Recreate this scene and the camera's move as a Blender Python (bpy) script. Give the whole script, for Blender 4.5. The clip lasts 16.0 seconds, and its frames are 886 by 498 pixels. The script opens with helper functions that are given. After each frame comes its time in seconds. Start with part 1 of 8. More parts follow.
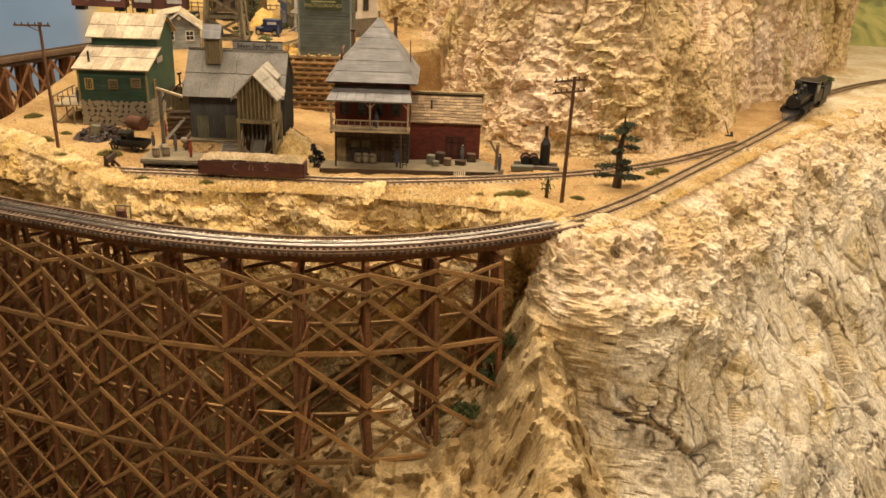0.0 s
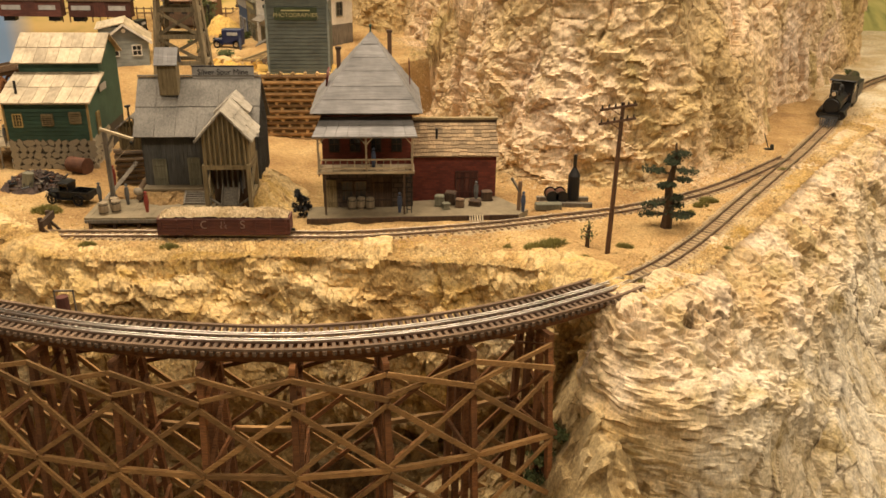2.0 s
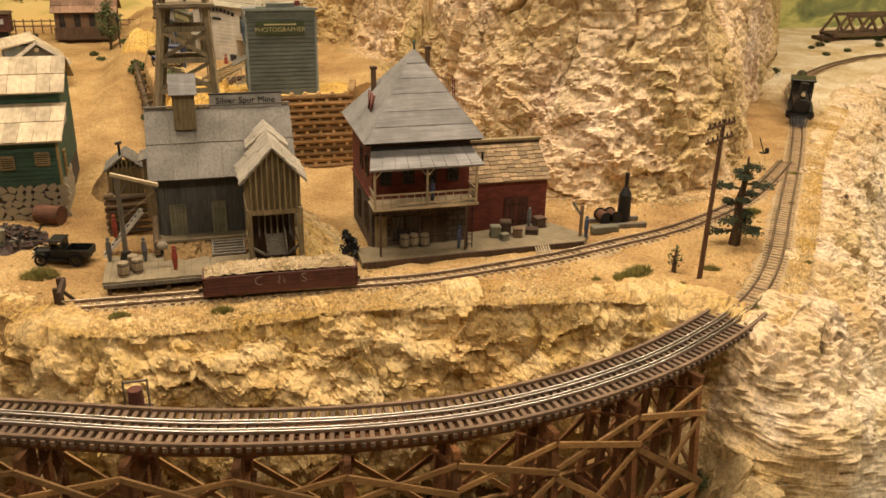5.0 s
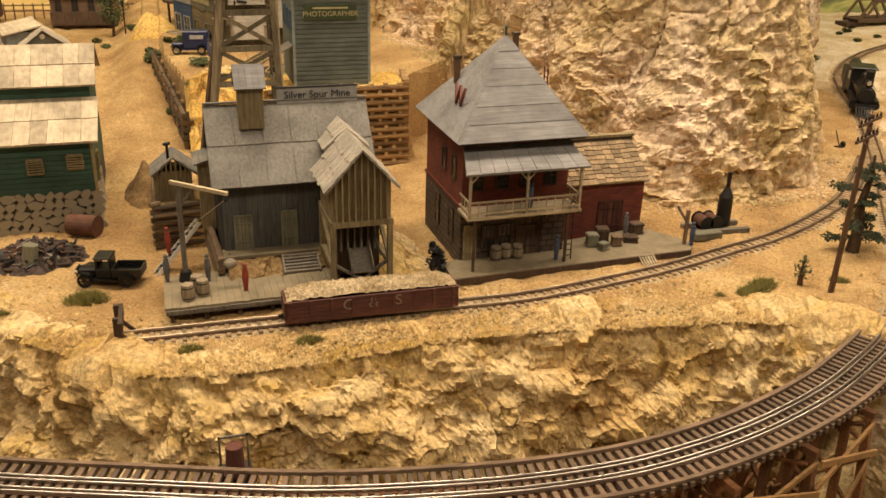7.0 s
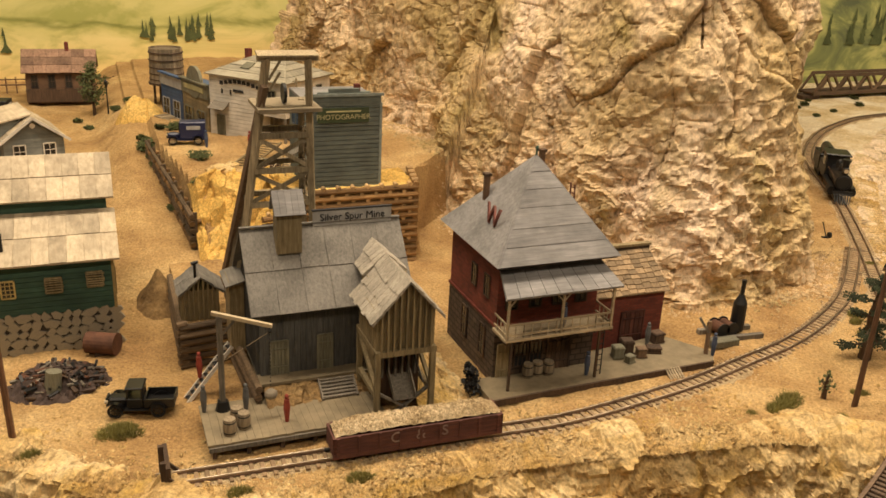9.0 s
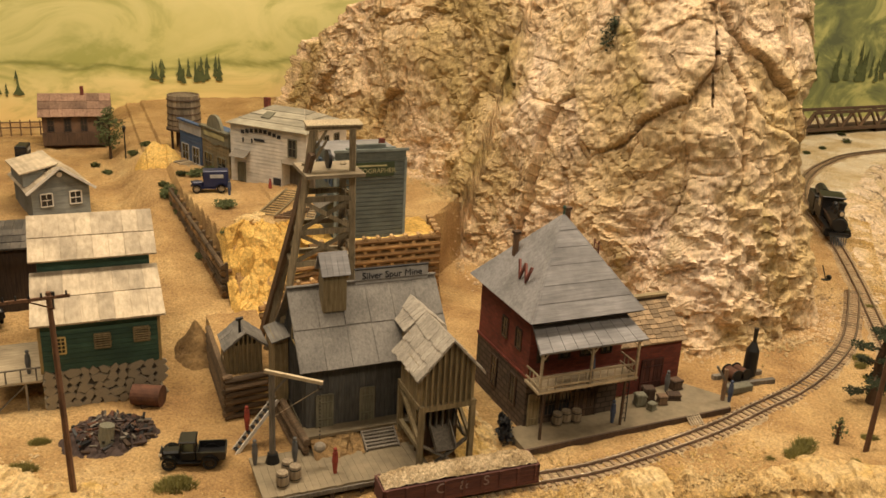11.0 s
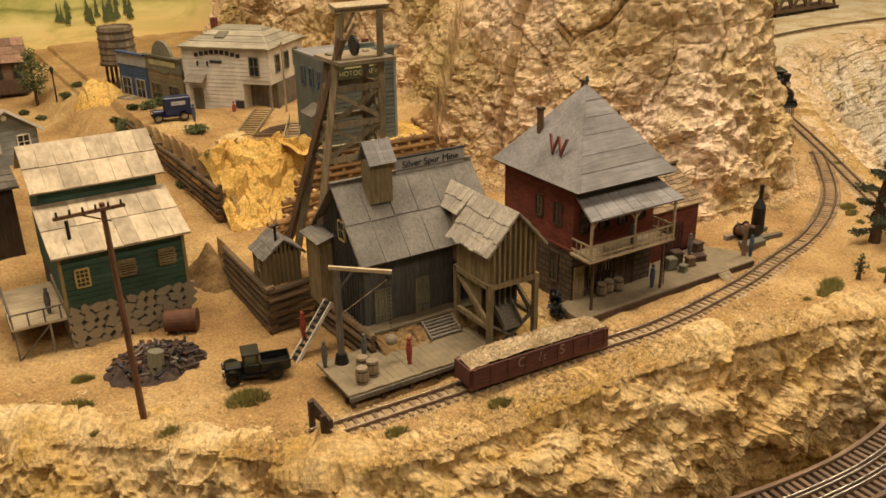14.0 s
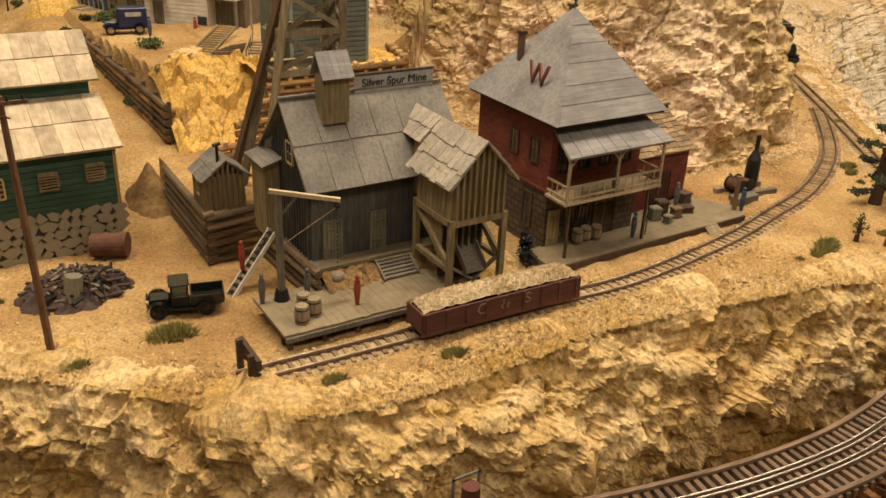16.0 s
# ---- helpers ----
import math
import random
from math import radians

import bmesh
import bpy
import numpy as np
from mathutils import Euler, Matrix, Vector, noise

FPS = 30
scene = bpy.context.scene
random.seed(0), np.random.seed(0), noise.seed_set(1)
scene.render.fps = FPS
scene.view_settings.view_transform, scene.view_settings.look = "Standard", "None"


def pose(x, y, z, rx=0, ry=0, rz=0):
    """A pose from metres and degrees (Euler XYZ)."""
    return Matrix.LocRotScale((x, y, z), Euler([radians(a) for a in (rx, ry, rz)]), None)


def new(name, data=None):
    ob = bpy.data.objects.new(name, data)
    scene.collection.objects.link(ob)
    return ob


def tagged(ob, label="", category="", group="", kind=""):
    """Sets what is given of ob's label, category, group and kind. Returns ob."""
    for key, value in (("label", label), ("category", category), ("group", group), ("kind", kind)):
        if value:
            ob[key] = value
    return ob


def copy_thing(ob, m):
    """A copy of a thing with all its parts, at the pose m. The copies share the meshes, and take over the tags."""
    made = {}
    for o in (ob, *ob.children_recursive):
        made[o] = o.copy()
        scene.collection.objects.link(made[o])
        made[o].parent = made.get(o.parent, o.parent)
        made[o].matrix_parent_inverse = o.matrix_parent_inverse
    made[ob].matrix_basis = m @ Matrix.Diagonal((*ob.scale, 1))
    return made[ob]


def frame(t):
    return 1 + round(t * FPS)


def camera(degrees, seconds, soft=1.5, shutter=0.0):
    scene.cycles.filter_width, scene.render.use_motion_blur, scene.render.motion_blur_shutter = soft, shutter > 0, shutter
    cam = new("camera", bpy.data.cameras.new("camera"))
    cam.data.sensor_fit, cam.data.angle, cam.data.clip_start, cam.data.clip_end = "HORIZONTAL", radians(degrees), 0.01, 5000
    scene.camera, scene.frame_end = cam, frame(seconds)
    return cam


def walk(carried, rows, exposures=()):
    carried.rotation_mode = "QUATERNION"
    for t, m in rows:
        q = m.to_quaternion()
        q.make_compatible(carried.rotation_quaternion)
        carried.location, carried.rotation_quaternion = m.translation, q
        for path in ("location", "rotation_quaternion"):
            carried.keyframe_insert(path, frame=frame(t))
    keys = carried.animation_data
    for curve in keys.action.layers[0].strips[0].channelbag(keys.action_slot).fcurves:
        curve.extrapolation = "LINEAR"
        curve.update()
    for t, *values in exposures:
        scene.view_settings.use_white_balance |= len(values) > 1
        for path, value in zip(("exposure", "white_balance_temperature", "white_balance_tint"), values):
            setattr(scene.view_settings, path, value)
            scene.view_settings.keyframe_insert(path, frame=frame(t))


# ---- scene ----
cam = camera(54.2, 16.0, soft=1.6)
METRES, EYE, TILT, LEAN, TURN = 0.9, 0.27, -22.0, -2.0, 0.0
ROWS = [
    (0.0, 0.0, 0.0, 0.0, 0.0, 0.0, -0.0),
    (0.5, -0.015, 0.0378, 0.0233, -0.48, 0.13, 0.32),
    (1.0, -0.029, 0.0948, 0.0455, -1.12, -0.12, 0.84),
    (1.5, -0.035, 0.1524, 0.0669, -1.48, -0.44, 1.35),
    (2.0, -0.0529, 0.1741, 0.0735, -2.67, -0.96, 2.55),
    (2.5, -0.1041, 0.1943, 0.0832, -5.72, -1.38, 4.55),
    (3.0, -0.139, 0.2139, 0.0944, -8.08, -1.47, 5.33),
    (3.5, -0.1646, 0.2319, 0.103, -10.06, -1.5, 6.17),
    (4.0, -0.2134, 0.2484, 0.1144, -12.69, -1.69, 7.54),
    (6.5, -0.2831, 0.3583, 0.1378, -14.58, -2.43, 5.55),
    (7.0, -0.3238, 0.3927, 0.1508, -16.2, -2.98, 6.84),
    (7.5, -0.3535, 0.412, 0.1542, -17.97, -3.26, 6.93),
    (8.0, -0.3749, 0.4172, 0.1725, -18.78, -3.0, 7.06),
    (8.5, -0.3851, 0.4227, 0.1946, -19.11, -2.08, 6.94),
    (9.0, -0.3836, 0.4143, 0.2192, -20.19, -0.81, 7.04),
    (9.5, -0.3957, 0.3974, 0.2401, -21.15, 0.5, 7.09),
    (12.0, -0.4561, 0.4022, 0.2559, -21.58, 0.41, 7.48),
    (12.5, -0.4777, 0.4226, 0.2417, -22.0, -0.45, 8.03),
    (13.0, -0.5035, 0.4303, 0.2434, -23.27, -1.39, 9.85),
    (13.5, -0.5236, 0.4396, 0.2316, -25.49, -2.73, 11.87),
    (14.0, -0.5382, 0.4612, 0.2273, -29.14, -4.66, 13.73),
    (14.5, -0.538, 0.4876, 0.2244, -32.73, -6.44, 14.92),
    (15.0, -0.5136, 0.5005, 0.2263, -34.08, -7.35, 14.22),
    (15.5, -0.4931, 0.5042, 0.213, -32.45, -7.57, 12.14),
    (16.0, -0.4956, 0.5102, 0.2032, -29.77, -7.74, 10.59),
]
EXPOSURES = [(0.0, 0.25), (2.0, 0.17), (4.0, 0.1), (7.0, 0.07), (8.5, 0.03), (9.5, -0.10), (12.5, -0.16), (14.5, -0.10), (16.0, -0.03)]
walk(cam, [(t, pose(0, 0, EYE, TILT, LEAN, TURN) @ pose(METRES * x, METRES * y, METRES * z, 90 + pitch, roll, yaw)) for t, x, y, z, yaw, pitch, roll in ROWS], EXPOSURES)

# ---- light: a closed exhibition room with warm ceiling lamps ----
world = bpy.data.worlds.new("world")
world.use_nodes = True
world.node_tree.nodes["Background"].inputs[0].default_value = (1.0, 0.8, 0.55, 1)
world.node_tree.nodes["Background"].inputs[1].default_value = 0.1
scene.world = world
LAMP_COLOUR = (1.0, 0.82, 0.60)


def ceiling_lamp(x, y, watts, sx=1.2, sy=0.3):
    data = bpy.data.lights.new("ceiling_lamp_light", "AREA")
    data.shape, data.size, data.size_y = "RECTANGLE", sx, sy
    data.energy, data.color = watts, LAMP_COLOUR
    ob = new("ceiling_lamp_light", data)
    ob.matrix_world = pose(x, y, 1.38)
    return ob


LAMPS = [(-0.8, -0.25), (0.9, -0.25), (-0.35, 1.0), (1.2, 1.0)]
for lx, ly in LAMPS:
    ceiling_lamp(lx, ly, 16 if lx > 0 > ly else 29 if lx < 0 < ly else 19 if ly > 0 else 11)

# ---- materials ----
def material(name, rough=0.8, metal=0.0):
    m = bpy.data.materials.new(name)
    m.use_nodes = True
    nt = m.node_tree
    b = nt.nodes["Principled BSDF"]
    b.inputs["Roughness"].default_value = rough
    b.inputs["Metallic"].default_value = metal
    return m, nt, b


def node(nt, kind, **kw):
    n = nt.nodes.new(kind)
    for k, v in kw.items():
        n.inputs[k].default_value = v
    return n


def coords(nt, scale=(1, 1, 1)):
    tc = nt.nodes.new("ShaderNodeTexCoord")
    mp = nt.nodes.new("ShaderNodeMapping")
    mp.inputs["Scale"].default_value = scale
    nt.links.new(tc.outputs["Object"], mp.inputs["Vector"])
    return mp.outputs[0]


def noise_tex(nt, vec, scale, detail=4.0, rough=0.6, dist=0.0):
    n = node(nt, "ShaderNodeTexNoise", Scale=scale, Detail=detail, Roughness=rough, Distortion=dist)
    nt.links.new(vec, n.inputs["Vector"])
    return n.outputs["Fac"]


def ramp(nt, fac, stops):
    r = nt.nodes.new("ShaderNodeValToRGB")
    while len(r.color_ramp.elements) < len(stops):
        r.color_ramp.elements.new(0.5)
    for e, (p, c) in zip(r.color_ramp.elements, stops):
        e.position, e.color = p, (*c, 1)
    nt.links.new(fac, r.inputs[0])
    return r.outputs[0]


def mix(nt, a, b, fac, mode="MIX"):
    m = nt.nodes.new("ShaderNodeMix")
    m.data_type, m.blend_type = "RGBA", mode
    for sock, v in ((m.inputs[0], fac), (m.inputs[6], a), (m.inputs[7], b)):
        if isinstance(v, (int, float)):
            sock.default_value = v
        elif isinstance(v, tuple):
            sock.default_value = (*v, 1)
        else:
            nt.links.new(v, sock)
    return m.outputs[2]


def bump(nt, b, height, strength=0.5, dist=0.002):
    n = node(nt, "ShaderNodeBump", Strength=strength, Distance=dist)
    nt.links.new(height, n.inputs["Height"])
    nt.links.new(n.outputs[0], b.inputs["Normal"])


def smear(nt, fac, lo, hi):
    n = nt.nodes.new("ShaderNodeMapRange")
    n.inputs[1].default_value, n.inputs[2].default_value = lo, hi
    nt.links.new(fac, n.inputs[0])
    return n.outputs[0]


def rock_material(name, tones, wash, wash_amount=0.7, grain=260.0, patch=9.0, stretch=(1, 1, 1), cracks=0.0, crack_scale=20.0, stain=None, east=None, east_from=0.17, shoulder=None):
    m, nt, b = material(name, 0.92)
    v = coords(nt, stretch)
    big = ramp(nt, noise_tex(nt, v, patch, 5, 0.6, 0.4), tones)
    if east:
        sep = nt.nodes.new("ShaderNodeSeparateXYZ")
        nt.links.new(coords(nt), sep.inputs[0])
        wav = nt.nodes.new("ShaderNodeMath")
        wav.operation = "MULTIPLY_ADD"
        nt.links.new(noise_tex(nt, coords(nt), 22, 4), wav.inputs[0])
        wav.inputs[1].default_value = 0.14
        nt.links.new(sep.outputs["X"], wav.inputs[2])
        big = mix(nt, big, ramp(nt, noise_tex(nt, v, patch, 5, 0.6, 0.4), east), smear(nt, wav.outputs[0], east_from, east_from + 0.08))
    if shoulder:
        hgt = nt.nodes.new("ShaderNodeSeparateXYZ")
        nt.links.new(coords(nt), hgt.inputs[0])
        uneven = nt.nodes.new("ShaderNodeMath")
        uneven.operation = "MULTIPLY_ADD"
        nt.links.new(noise_tex(nt, coords(nt), 16, 5), uneven.inputs[0])
        uneven.inputs[1].default_value = 0.16
        nt.links.new(hgt.outputs["Z"], uneven.inputs[2])
        big = mix(nt, big, ramp(nt, noise_tex(nt, v, patch * 2, 5, 0.6, 0.4), shoulder), smear(nt, uneven.outputs[0], 0.0, 0.07))
    mid = noise_tex(nt, v, patch * 6, 6, 0.7, 0.6)
    col = mix(nt, big, wash, smear(nt, mid, 0.56, 0.72), "MIX")
    col = mix(nt, big, col, wash_amount)
    if stain:
        col = mix(nt, col, stain, smear(nt, noise_tex(nt, v, patch * 1.7, 4, 0.6, 0.8), 0.50, 0.68))
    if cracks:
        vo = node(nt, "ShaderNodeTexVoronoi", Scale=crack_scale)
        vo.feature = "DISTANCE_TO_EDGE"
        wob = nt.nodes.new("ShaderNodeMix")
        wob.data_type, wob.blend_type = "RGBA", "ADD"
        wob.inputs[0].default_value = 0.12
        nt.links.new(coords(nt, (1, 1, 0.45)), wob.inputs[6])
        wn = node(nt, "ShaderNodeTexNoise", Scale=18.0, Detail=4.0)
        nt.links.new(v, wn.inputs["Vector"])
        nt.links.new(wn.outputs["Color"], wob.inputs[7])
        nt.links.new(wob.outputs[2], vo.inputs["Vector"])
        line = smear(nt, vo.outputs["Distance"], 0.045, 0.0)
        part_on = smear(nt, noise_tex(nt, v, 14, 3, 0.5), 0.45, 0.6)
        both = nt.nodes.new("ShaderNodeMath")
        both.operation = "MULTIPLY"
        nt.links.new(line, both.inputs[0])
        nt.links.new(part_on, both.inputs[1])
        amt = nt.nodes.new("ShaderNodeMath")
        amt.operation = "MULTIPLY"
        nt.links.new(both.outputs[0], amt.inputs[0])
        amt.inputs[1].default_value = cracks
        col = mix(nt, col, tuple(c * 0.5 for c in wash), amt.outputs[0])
    fine = noise_tex(nt, v, grain, 5, 0.75)
    col = mix(nt, col, ramp(nt, fine, [(0.30, (0.42, 0.38, 0.32)), (0.50, (1.0, 0.98, 0.95)), (0.68, (1.5, 1.47, 1.4))]), 0.85, "MULTIPLY")
    nt.links.new(col, b.inputs["Base Color"])
    bump(nt, b, mix(nt, fine, mid, 0.45), 0.8, 0.004)
    return m


def wood_material(name, dark, light, along=0, grain=900.0, rough=0.85, vary=0.35):
    m, nt, b = material(name, rough)
    s = [1.0, 1.0, 1.0]
    s[along] = 0.08
    v = coords(nt, tuple(s))
    g = noise_tex(nt, v, grain, 4, 0.65, 0.3)
    stain = noise_tex(nt, coords(nt), 45, 4, 0.6)
    info = nt.nodes.new("ShaderNodeObjectInfo")
    geo = nt.nodes.new("ShaderNodeNewGeometry")
    rnd = nt.nodes.new("ShaderNodeMath")
    rnd.operation = "ADD"
    nt.links.new(info.outputs["Random"], rnd.inputs[0])
    nt.links.new(geo.outputs["Random Per Island"], rnd.inputs[1])
    fr = nt.nodes.new("ShaderNodeMath")
    fr.operation = "FRACT"
    nt.links.new(rnd.outputs[0], fr.inputs[0])
    col = mix(nt, dark, light, smear(nt, g, 0.3, 0.72))
    col = mix(nt, col, ramp(nt, stain, [(0.3, (0.55, 0.53, 0.5)), (0.65, (1.15, 1.12, 1.08))]), 0.7, "MULTIPLY")
    col = mix(nt, col, ramp(nt, fr.outputs[0], [(0, (1 - vary,) * 3), (1, (1 + vary,) * 3)]), 1.0, "MULTIPLY")
    nt.links.new(col, b.inputs["Base Color"])
    bump(nt, b, g, 0.4, 0.0006)
    return m


def plain_material(name, colour, rough=0.6, metal=0.0, dirt=0.35, scale=120.0):
    m, nt, b = material(name, rough, metal)
    v = coords(nt)
    n1, n2 = noise_tex(nt, v, scale, 5, 0.65), noise_tex(nt, v, scale * 0.2, 3, 0.6)
    col = mix(nt, colour, tuple(c * (1 - dirt) for c in colour), smear(nt, n1, 0.4, 0.7))
    col = mix(nt, col, ramp(nt, n2, [(0.3, (0.75, 0.73, 0.7)), (0.7, (1.12, 1.1, 1.08))]), 0.8, "MULTIPLY")
    nt.links.new(col, b.inputs["Base Color"])
    bump(nt, b, n1, 0.25, 0.0005)
    return m


ROCK_WARM = rock_material("tan_plaster_rock", [(0.27, (0.33, 0.22, 0.09)), (0.40, (0.50, 0.37, 0.18)), (0.52, (0.66, 0.50, 0.31)), (0.66, (0.74, 0.59, 0.45)), (0.78, (0.78, 0.67, 0.55))], (0.25, 0.15, 0.065), 0.7, 240.0, 5.5, (1, 1, 0.8), 0.6, 15.0, (0.37, 0.28, 0.11))
ROCK_BANK = rock_material("ochre_broken_rock", [(0.25, (0.36, 0.22, 0.08)), (0.42, (0.55, 0.38, 0.16)), (0.56, (0.66, 0.50, 0.26)), (0.74, (0.72, 0.60, 0.40))], (0.20, 0.115, 0.045), 0.7, 330.0, 13.0, (1, 1, 1), 0.4, 40.0, (0.50, 0.33, 0.09))
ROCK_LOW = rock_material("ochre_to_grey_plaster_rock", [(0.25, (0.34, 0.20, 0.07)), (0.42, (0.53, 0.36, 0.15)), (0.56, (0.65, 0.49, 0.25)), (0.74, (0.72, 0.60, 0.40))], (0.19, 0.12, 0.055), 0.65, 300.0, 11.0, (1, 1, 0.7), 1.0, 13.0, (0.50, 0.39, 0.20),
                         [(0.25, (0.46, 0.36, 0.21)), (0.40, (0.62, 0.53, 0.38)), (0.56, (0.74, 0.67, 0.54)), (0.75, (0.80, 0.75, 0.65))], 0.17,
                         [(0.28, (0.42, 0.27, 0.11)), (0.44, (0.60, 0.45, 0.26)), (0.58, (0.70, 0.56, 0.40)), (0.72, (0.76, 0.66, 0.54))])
DIRT = rock_material("ochre_sand", [(0.3, (0.27, 0.155, 0.058)), (0.46, (0.40, 0.25, 0.10)), (0.60, (0.50, 0.335, 0.145)), (0.74, (0.58, 0.42, 0.21))], (0.32, 0.20, 0.085), 0.5, 500.0, 14.0, east=[(0.28, (0.46, 0.33, 0.16)), (0.44, (0.62, 0.50, 0.30)), (0.60, (0.74, 0.66, 0.50))], east_from=0.60)
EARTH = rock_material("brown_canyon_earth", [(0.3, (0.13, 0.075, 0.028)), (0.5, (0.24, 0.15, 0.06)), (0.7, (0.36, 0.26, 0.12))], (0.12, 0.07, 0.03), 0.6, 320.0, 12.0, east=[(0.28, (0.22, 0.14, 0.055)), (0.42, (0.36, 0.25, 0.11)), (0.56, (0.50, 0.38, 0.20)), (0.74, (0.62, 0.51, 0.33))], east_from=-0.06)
RUBBLE = rock_material("yellow_ore_rubble", [(0.3, (0.52, 0.31, 0.07)), (0.5, (0.70, 0.45, 0.12)), (0.7, (0.76, 0.54, 0.19))], (0.30, 0.18, 0.06), 0.5, 420.0, 20.0)
TRESTLE_WOOD = wood_material("red_brown_stained_timber", (0.09, 0.035, 0.012), (0.30, 0.13, 0.045))
BRACE_WOOD = wood_material("orange_brown_timber", (0.20, 0.105, 0.036), (0.42, 0.245, 0.095))
TIE_WOOD = wood_material("dusty_weathered_tie_wood", (0.16, 0.105, 0.06), (0.36, 0.25, 0.14))
BRIDGE_WOOD = wood_material("dark_brown_bridge_timber", (0.075, 0.048, 0.032), (0.21, 0.14, 0.09))
GREY_WOOD = wood_material("grey_weathered_boards", (0.09, 0.08, 0.065), (0.24, 0.21, 0.17), 2)
DARK_WOOD = wood_material("dark_grey_siding", (0.035, 0.035, 0.034), (0.10, 0.098, 0.09), 0)
TAN_WOOD = wood_material("olive_tan_boards", (0.15, 0.115, 0.06), (0.34, 0.27, 0.15), 2, vary=0.16)
LOG_WOOD = wood_material("brown_crib_logs", (0.12, 0.06, 0.02), (0.36, 0.21, 0.08))
ROOF_GREY = wood_material("blue_grey_shingle_strips", (0.155, 0.152, 0.156), (0.27, 0.262, 0.264), 0, 500, vary=0.12)
ROOF_TIN = wood_material("pale_tin_roofing", (0.36, 0.295, 0.205), (0.58, 0.49, 0.36), 1, 300, vary=0.24)
ROOF_SHED = wood_material("grey_board_roofing", (0.125, 0.118, 0.108), (0.235, 0.22, 0.198), 1, 600, vary=0.12)
BRICK_RED = plain_material("red_brick", (0.22, 0.055, 0.032), 0.85, 0, 0.5, 300)
GREEN_PAINT = wood_material("dark_green_siding", (0.022, 0.058, 0.042), (0.052, 0.112, 0.08), 0, vary=0.12)
STONE = plain_material("field_stone", (0.36, 0.31, 0.225), 0.9, 0, 0.5, 200)
MORTAR = plain_material("dark_mortar", (0.06, 0.05, 0.04), 0.95)
STEEL = plain_material("polished_rail_steel", (0.64, 0.60, 0.56), 0.32, 1.0, 0.15)
DUSTY_STEEL = plain_material("dusty_brown_rail_steel", (0.50, 0.42, 0.33), 0.36, 0.9, 0.35)
RUST = plain_material("rusty_rail_side", (0.14, 0.08, 0.05), 0.7, 0.3)
IRON = plain_material("black_iron", (0.012, 0.012, 0.013), 0.5, 0.2, 0.3)
CAR_RED = wood_material("oxide_red_car_boards", (0.065, 0.024, 0.019), (0.14, 0.05, 0.038), 0, 700, vary=0.15)
GRAVEL = rock_material("tan_gravel", [(0.3, (0.45, 0.33, 0.18)), (0.6, (0.68, 0.55, 0.36))], (0.3, 0.2, 0.1), 0.5, 700, 60)
PHOTO_GREEN = wood_material("slate_green_siding", (0.095, 0.115, 0.105), (0.165, 0.19, 0.175), 0, vary=0.08)
WHITE_PAINT = wood_material("off_white_siding", (0.55, 0.52, 0.46), (0.74, 0.71, 0.64), 0, 500, vary=0.08)
CREAM = plain_material("cream_paint", (0.62, 0.56, 0.44), 0.7)
BLUE_PAINT = plain_material("blue_paint", (0.05, 0.10, 0.22), 0.6)
BROWN_PAINT = plain_material("brown_paint", (0.16, 0.09, 0.05), 0.8)
GLASS_DARK = plain_material("dark_window_glass", (0.02, 0.022, 0.025), 0.12, 0, 0.1)
GRASS = plain_material("dry_green_grass", (0.30, 0.27, 0.08), 0.95, 0, 0.5)
PINE = plain_material("dark_pine_needles", (0.035, 0.045, 0.018), 0.95, 0, 0.6, 300)
LEAF = plain_material("grey_green_leaves", (0.10, 0.12, 0.04), 0.9, 0, 0.6, 300)
TREE_BARK = plain_material("brown_bark", (0.09, 0.055, 0.03), 0.95, 0, 0.5)
POLE_WOOD = wood_material("brown_pole_wood", (0.07, 0.035, 0.018), (0.18, 0.09, 0.045), 2)

# ---- helpers for meshes ----
def hash3(ix, iy, iz):
    h = (ix.astype(np.int64) * 374761393 + iy.astype(np.int64) * 668265263 + iz.astype(np.int64) * 2147483647) & 0x7FFFFFFF
    h = ((h ^ (h >> 13)) * 1274126177) & 0x7FFFFFFF
    return ((h ^ (h >> 16)) & 0xFFFF) / 65535.0


def vnoise(p):
    i = np.floor(p)
    f = p - i
    f = f * f * (3 - 2 * f)
    out = 0
    for a in (0, 1):
        for b in (0, 1):
            for c in (0, 1):
                w = (f[..., 0] if a else 1 - f[..., 0]) * (f[..., 1] if b else 1 - f[..., 1]) * (f[..., 2] if c else 1 - f[..., 2])
                out = out + w * hash3(i[..., 0] + a, i[..., 1] + b, i[..., 2] + c)
    return out * 2 - 1


def fbm(p, octaves=4, gain=0.5):
    out, amp = 0, 1.0
    for k in range(octaves):
        out = out + amp * vnoise(p * 2.0 ** k + 17.3 * k)
        amp *= gain
    return out


def cells(p):
    """Distance to the nearest and to the second nearest of scattered points, and the nearest one's own number."""
    i = np.floor(p)
    d1 = np.full(p.shape[:-1], 9.0)
    d2, who = d1.copy(), d1 * 0
    for a in (-1, 0, 1):
        for b in (-1, 0, 1):
            for c in (-1, 0, 1):
                q = i + np.array((a, b, c))
                j = np.stack([hash3(q[..., 0] + s, q[..., 1] + 7 * s, q[..., 2] + 3 * s) for s in (1, 11, 29)], -1)
                d = np.linalg.norm(q + j - p, axis=-1)
                h = hash3(q[..., 0] + 5, q[..., 1] + 3, q[..., 2] + 91)
                near = d < d1
                d2 = np.where(near, d1, np.minimum(d2, d))
                who = np.where(near, h, who)
                d1 = np.where(near, d, d1)
    return d1, d2, who


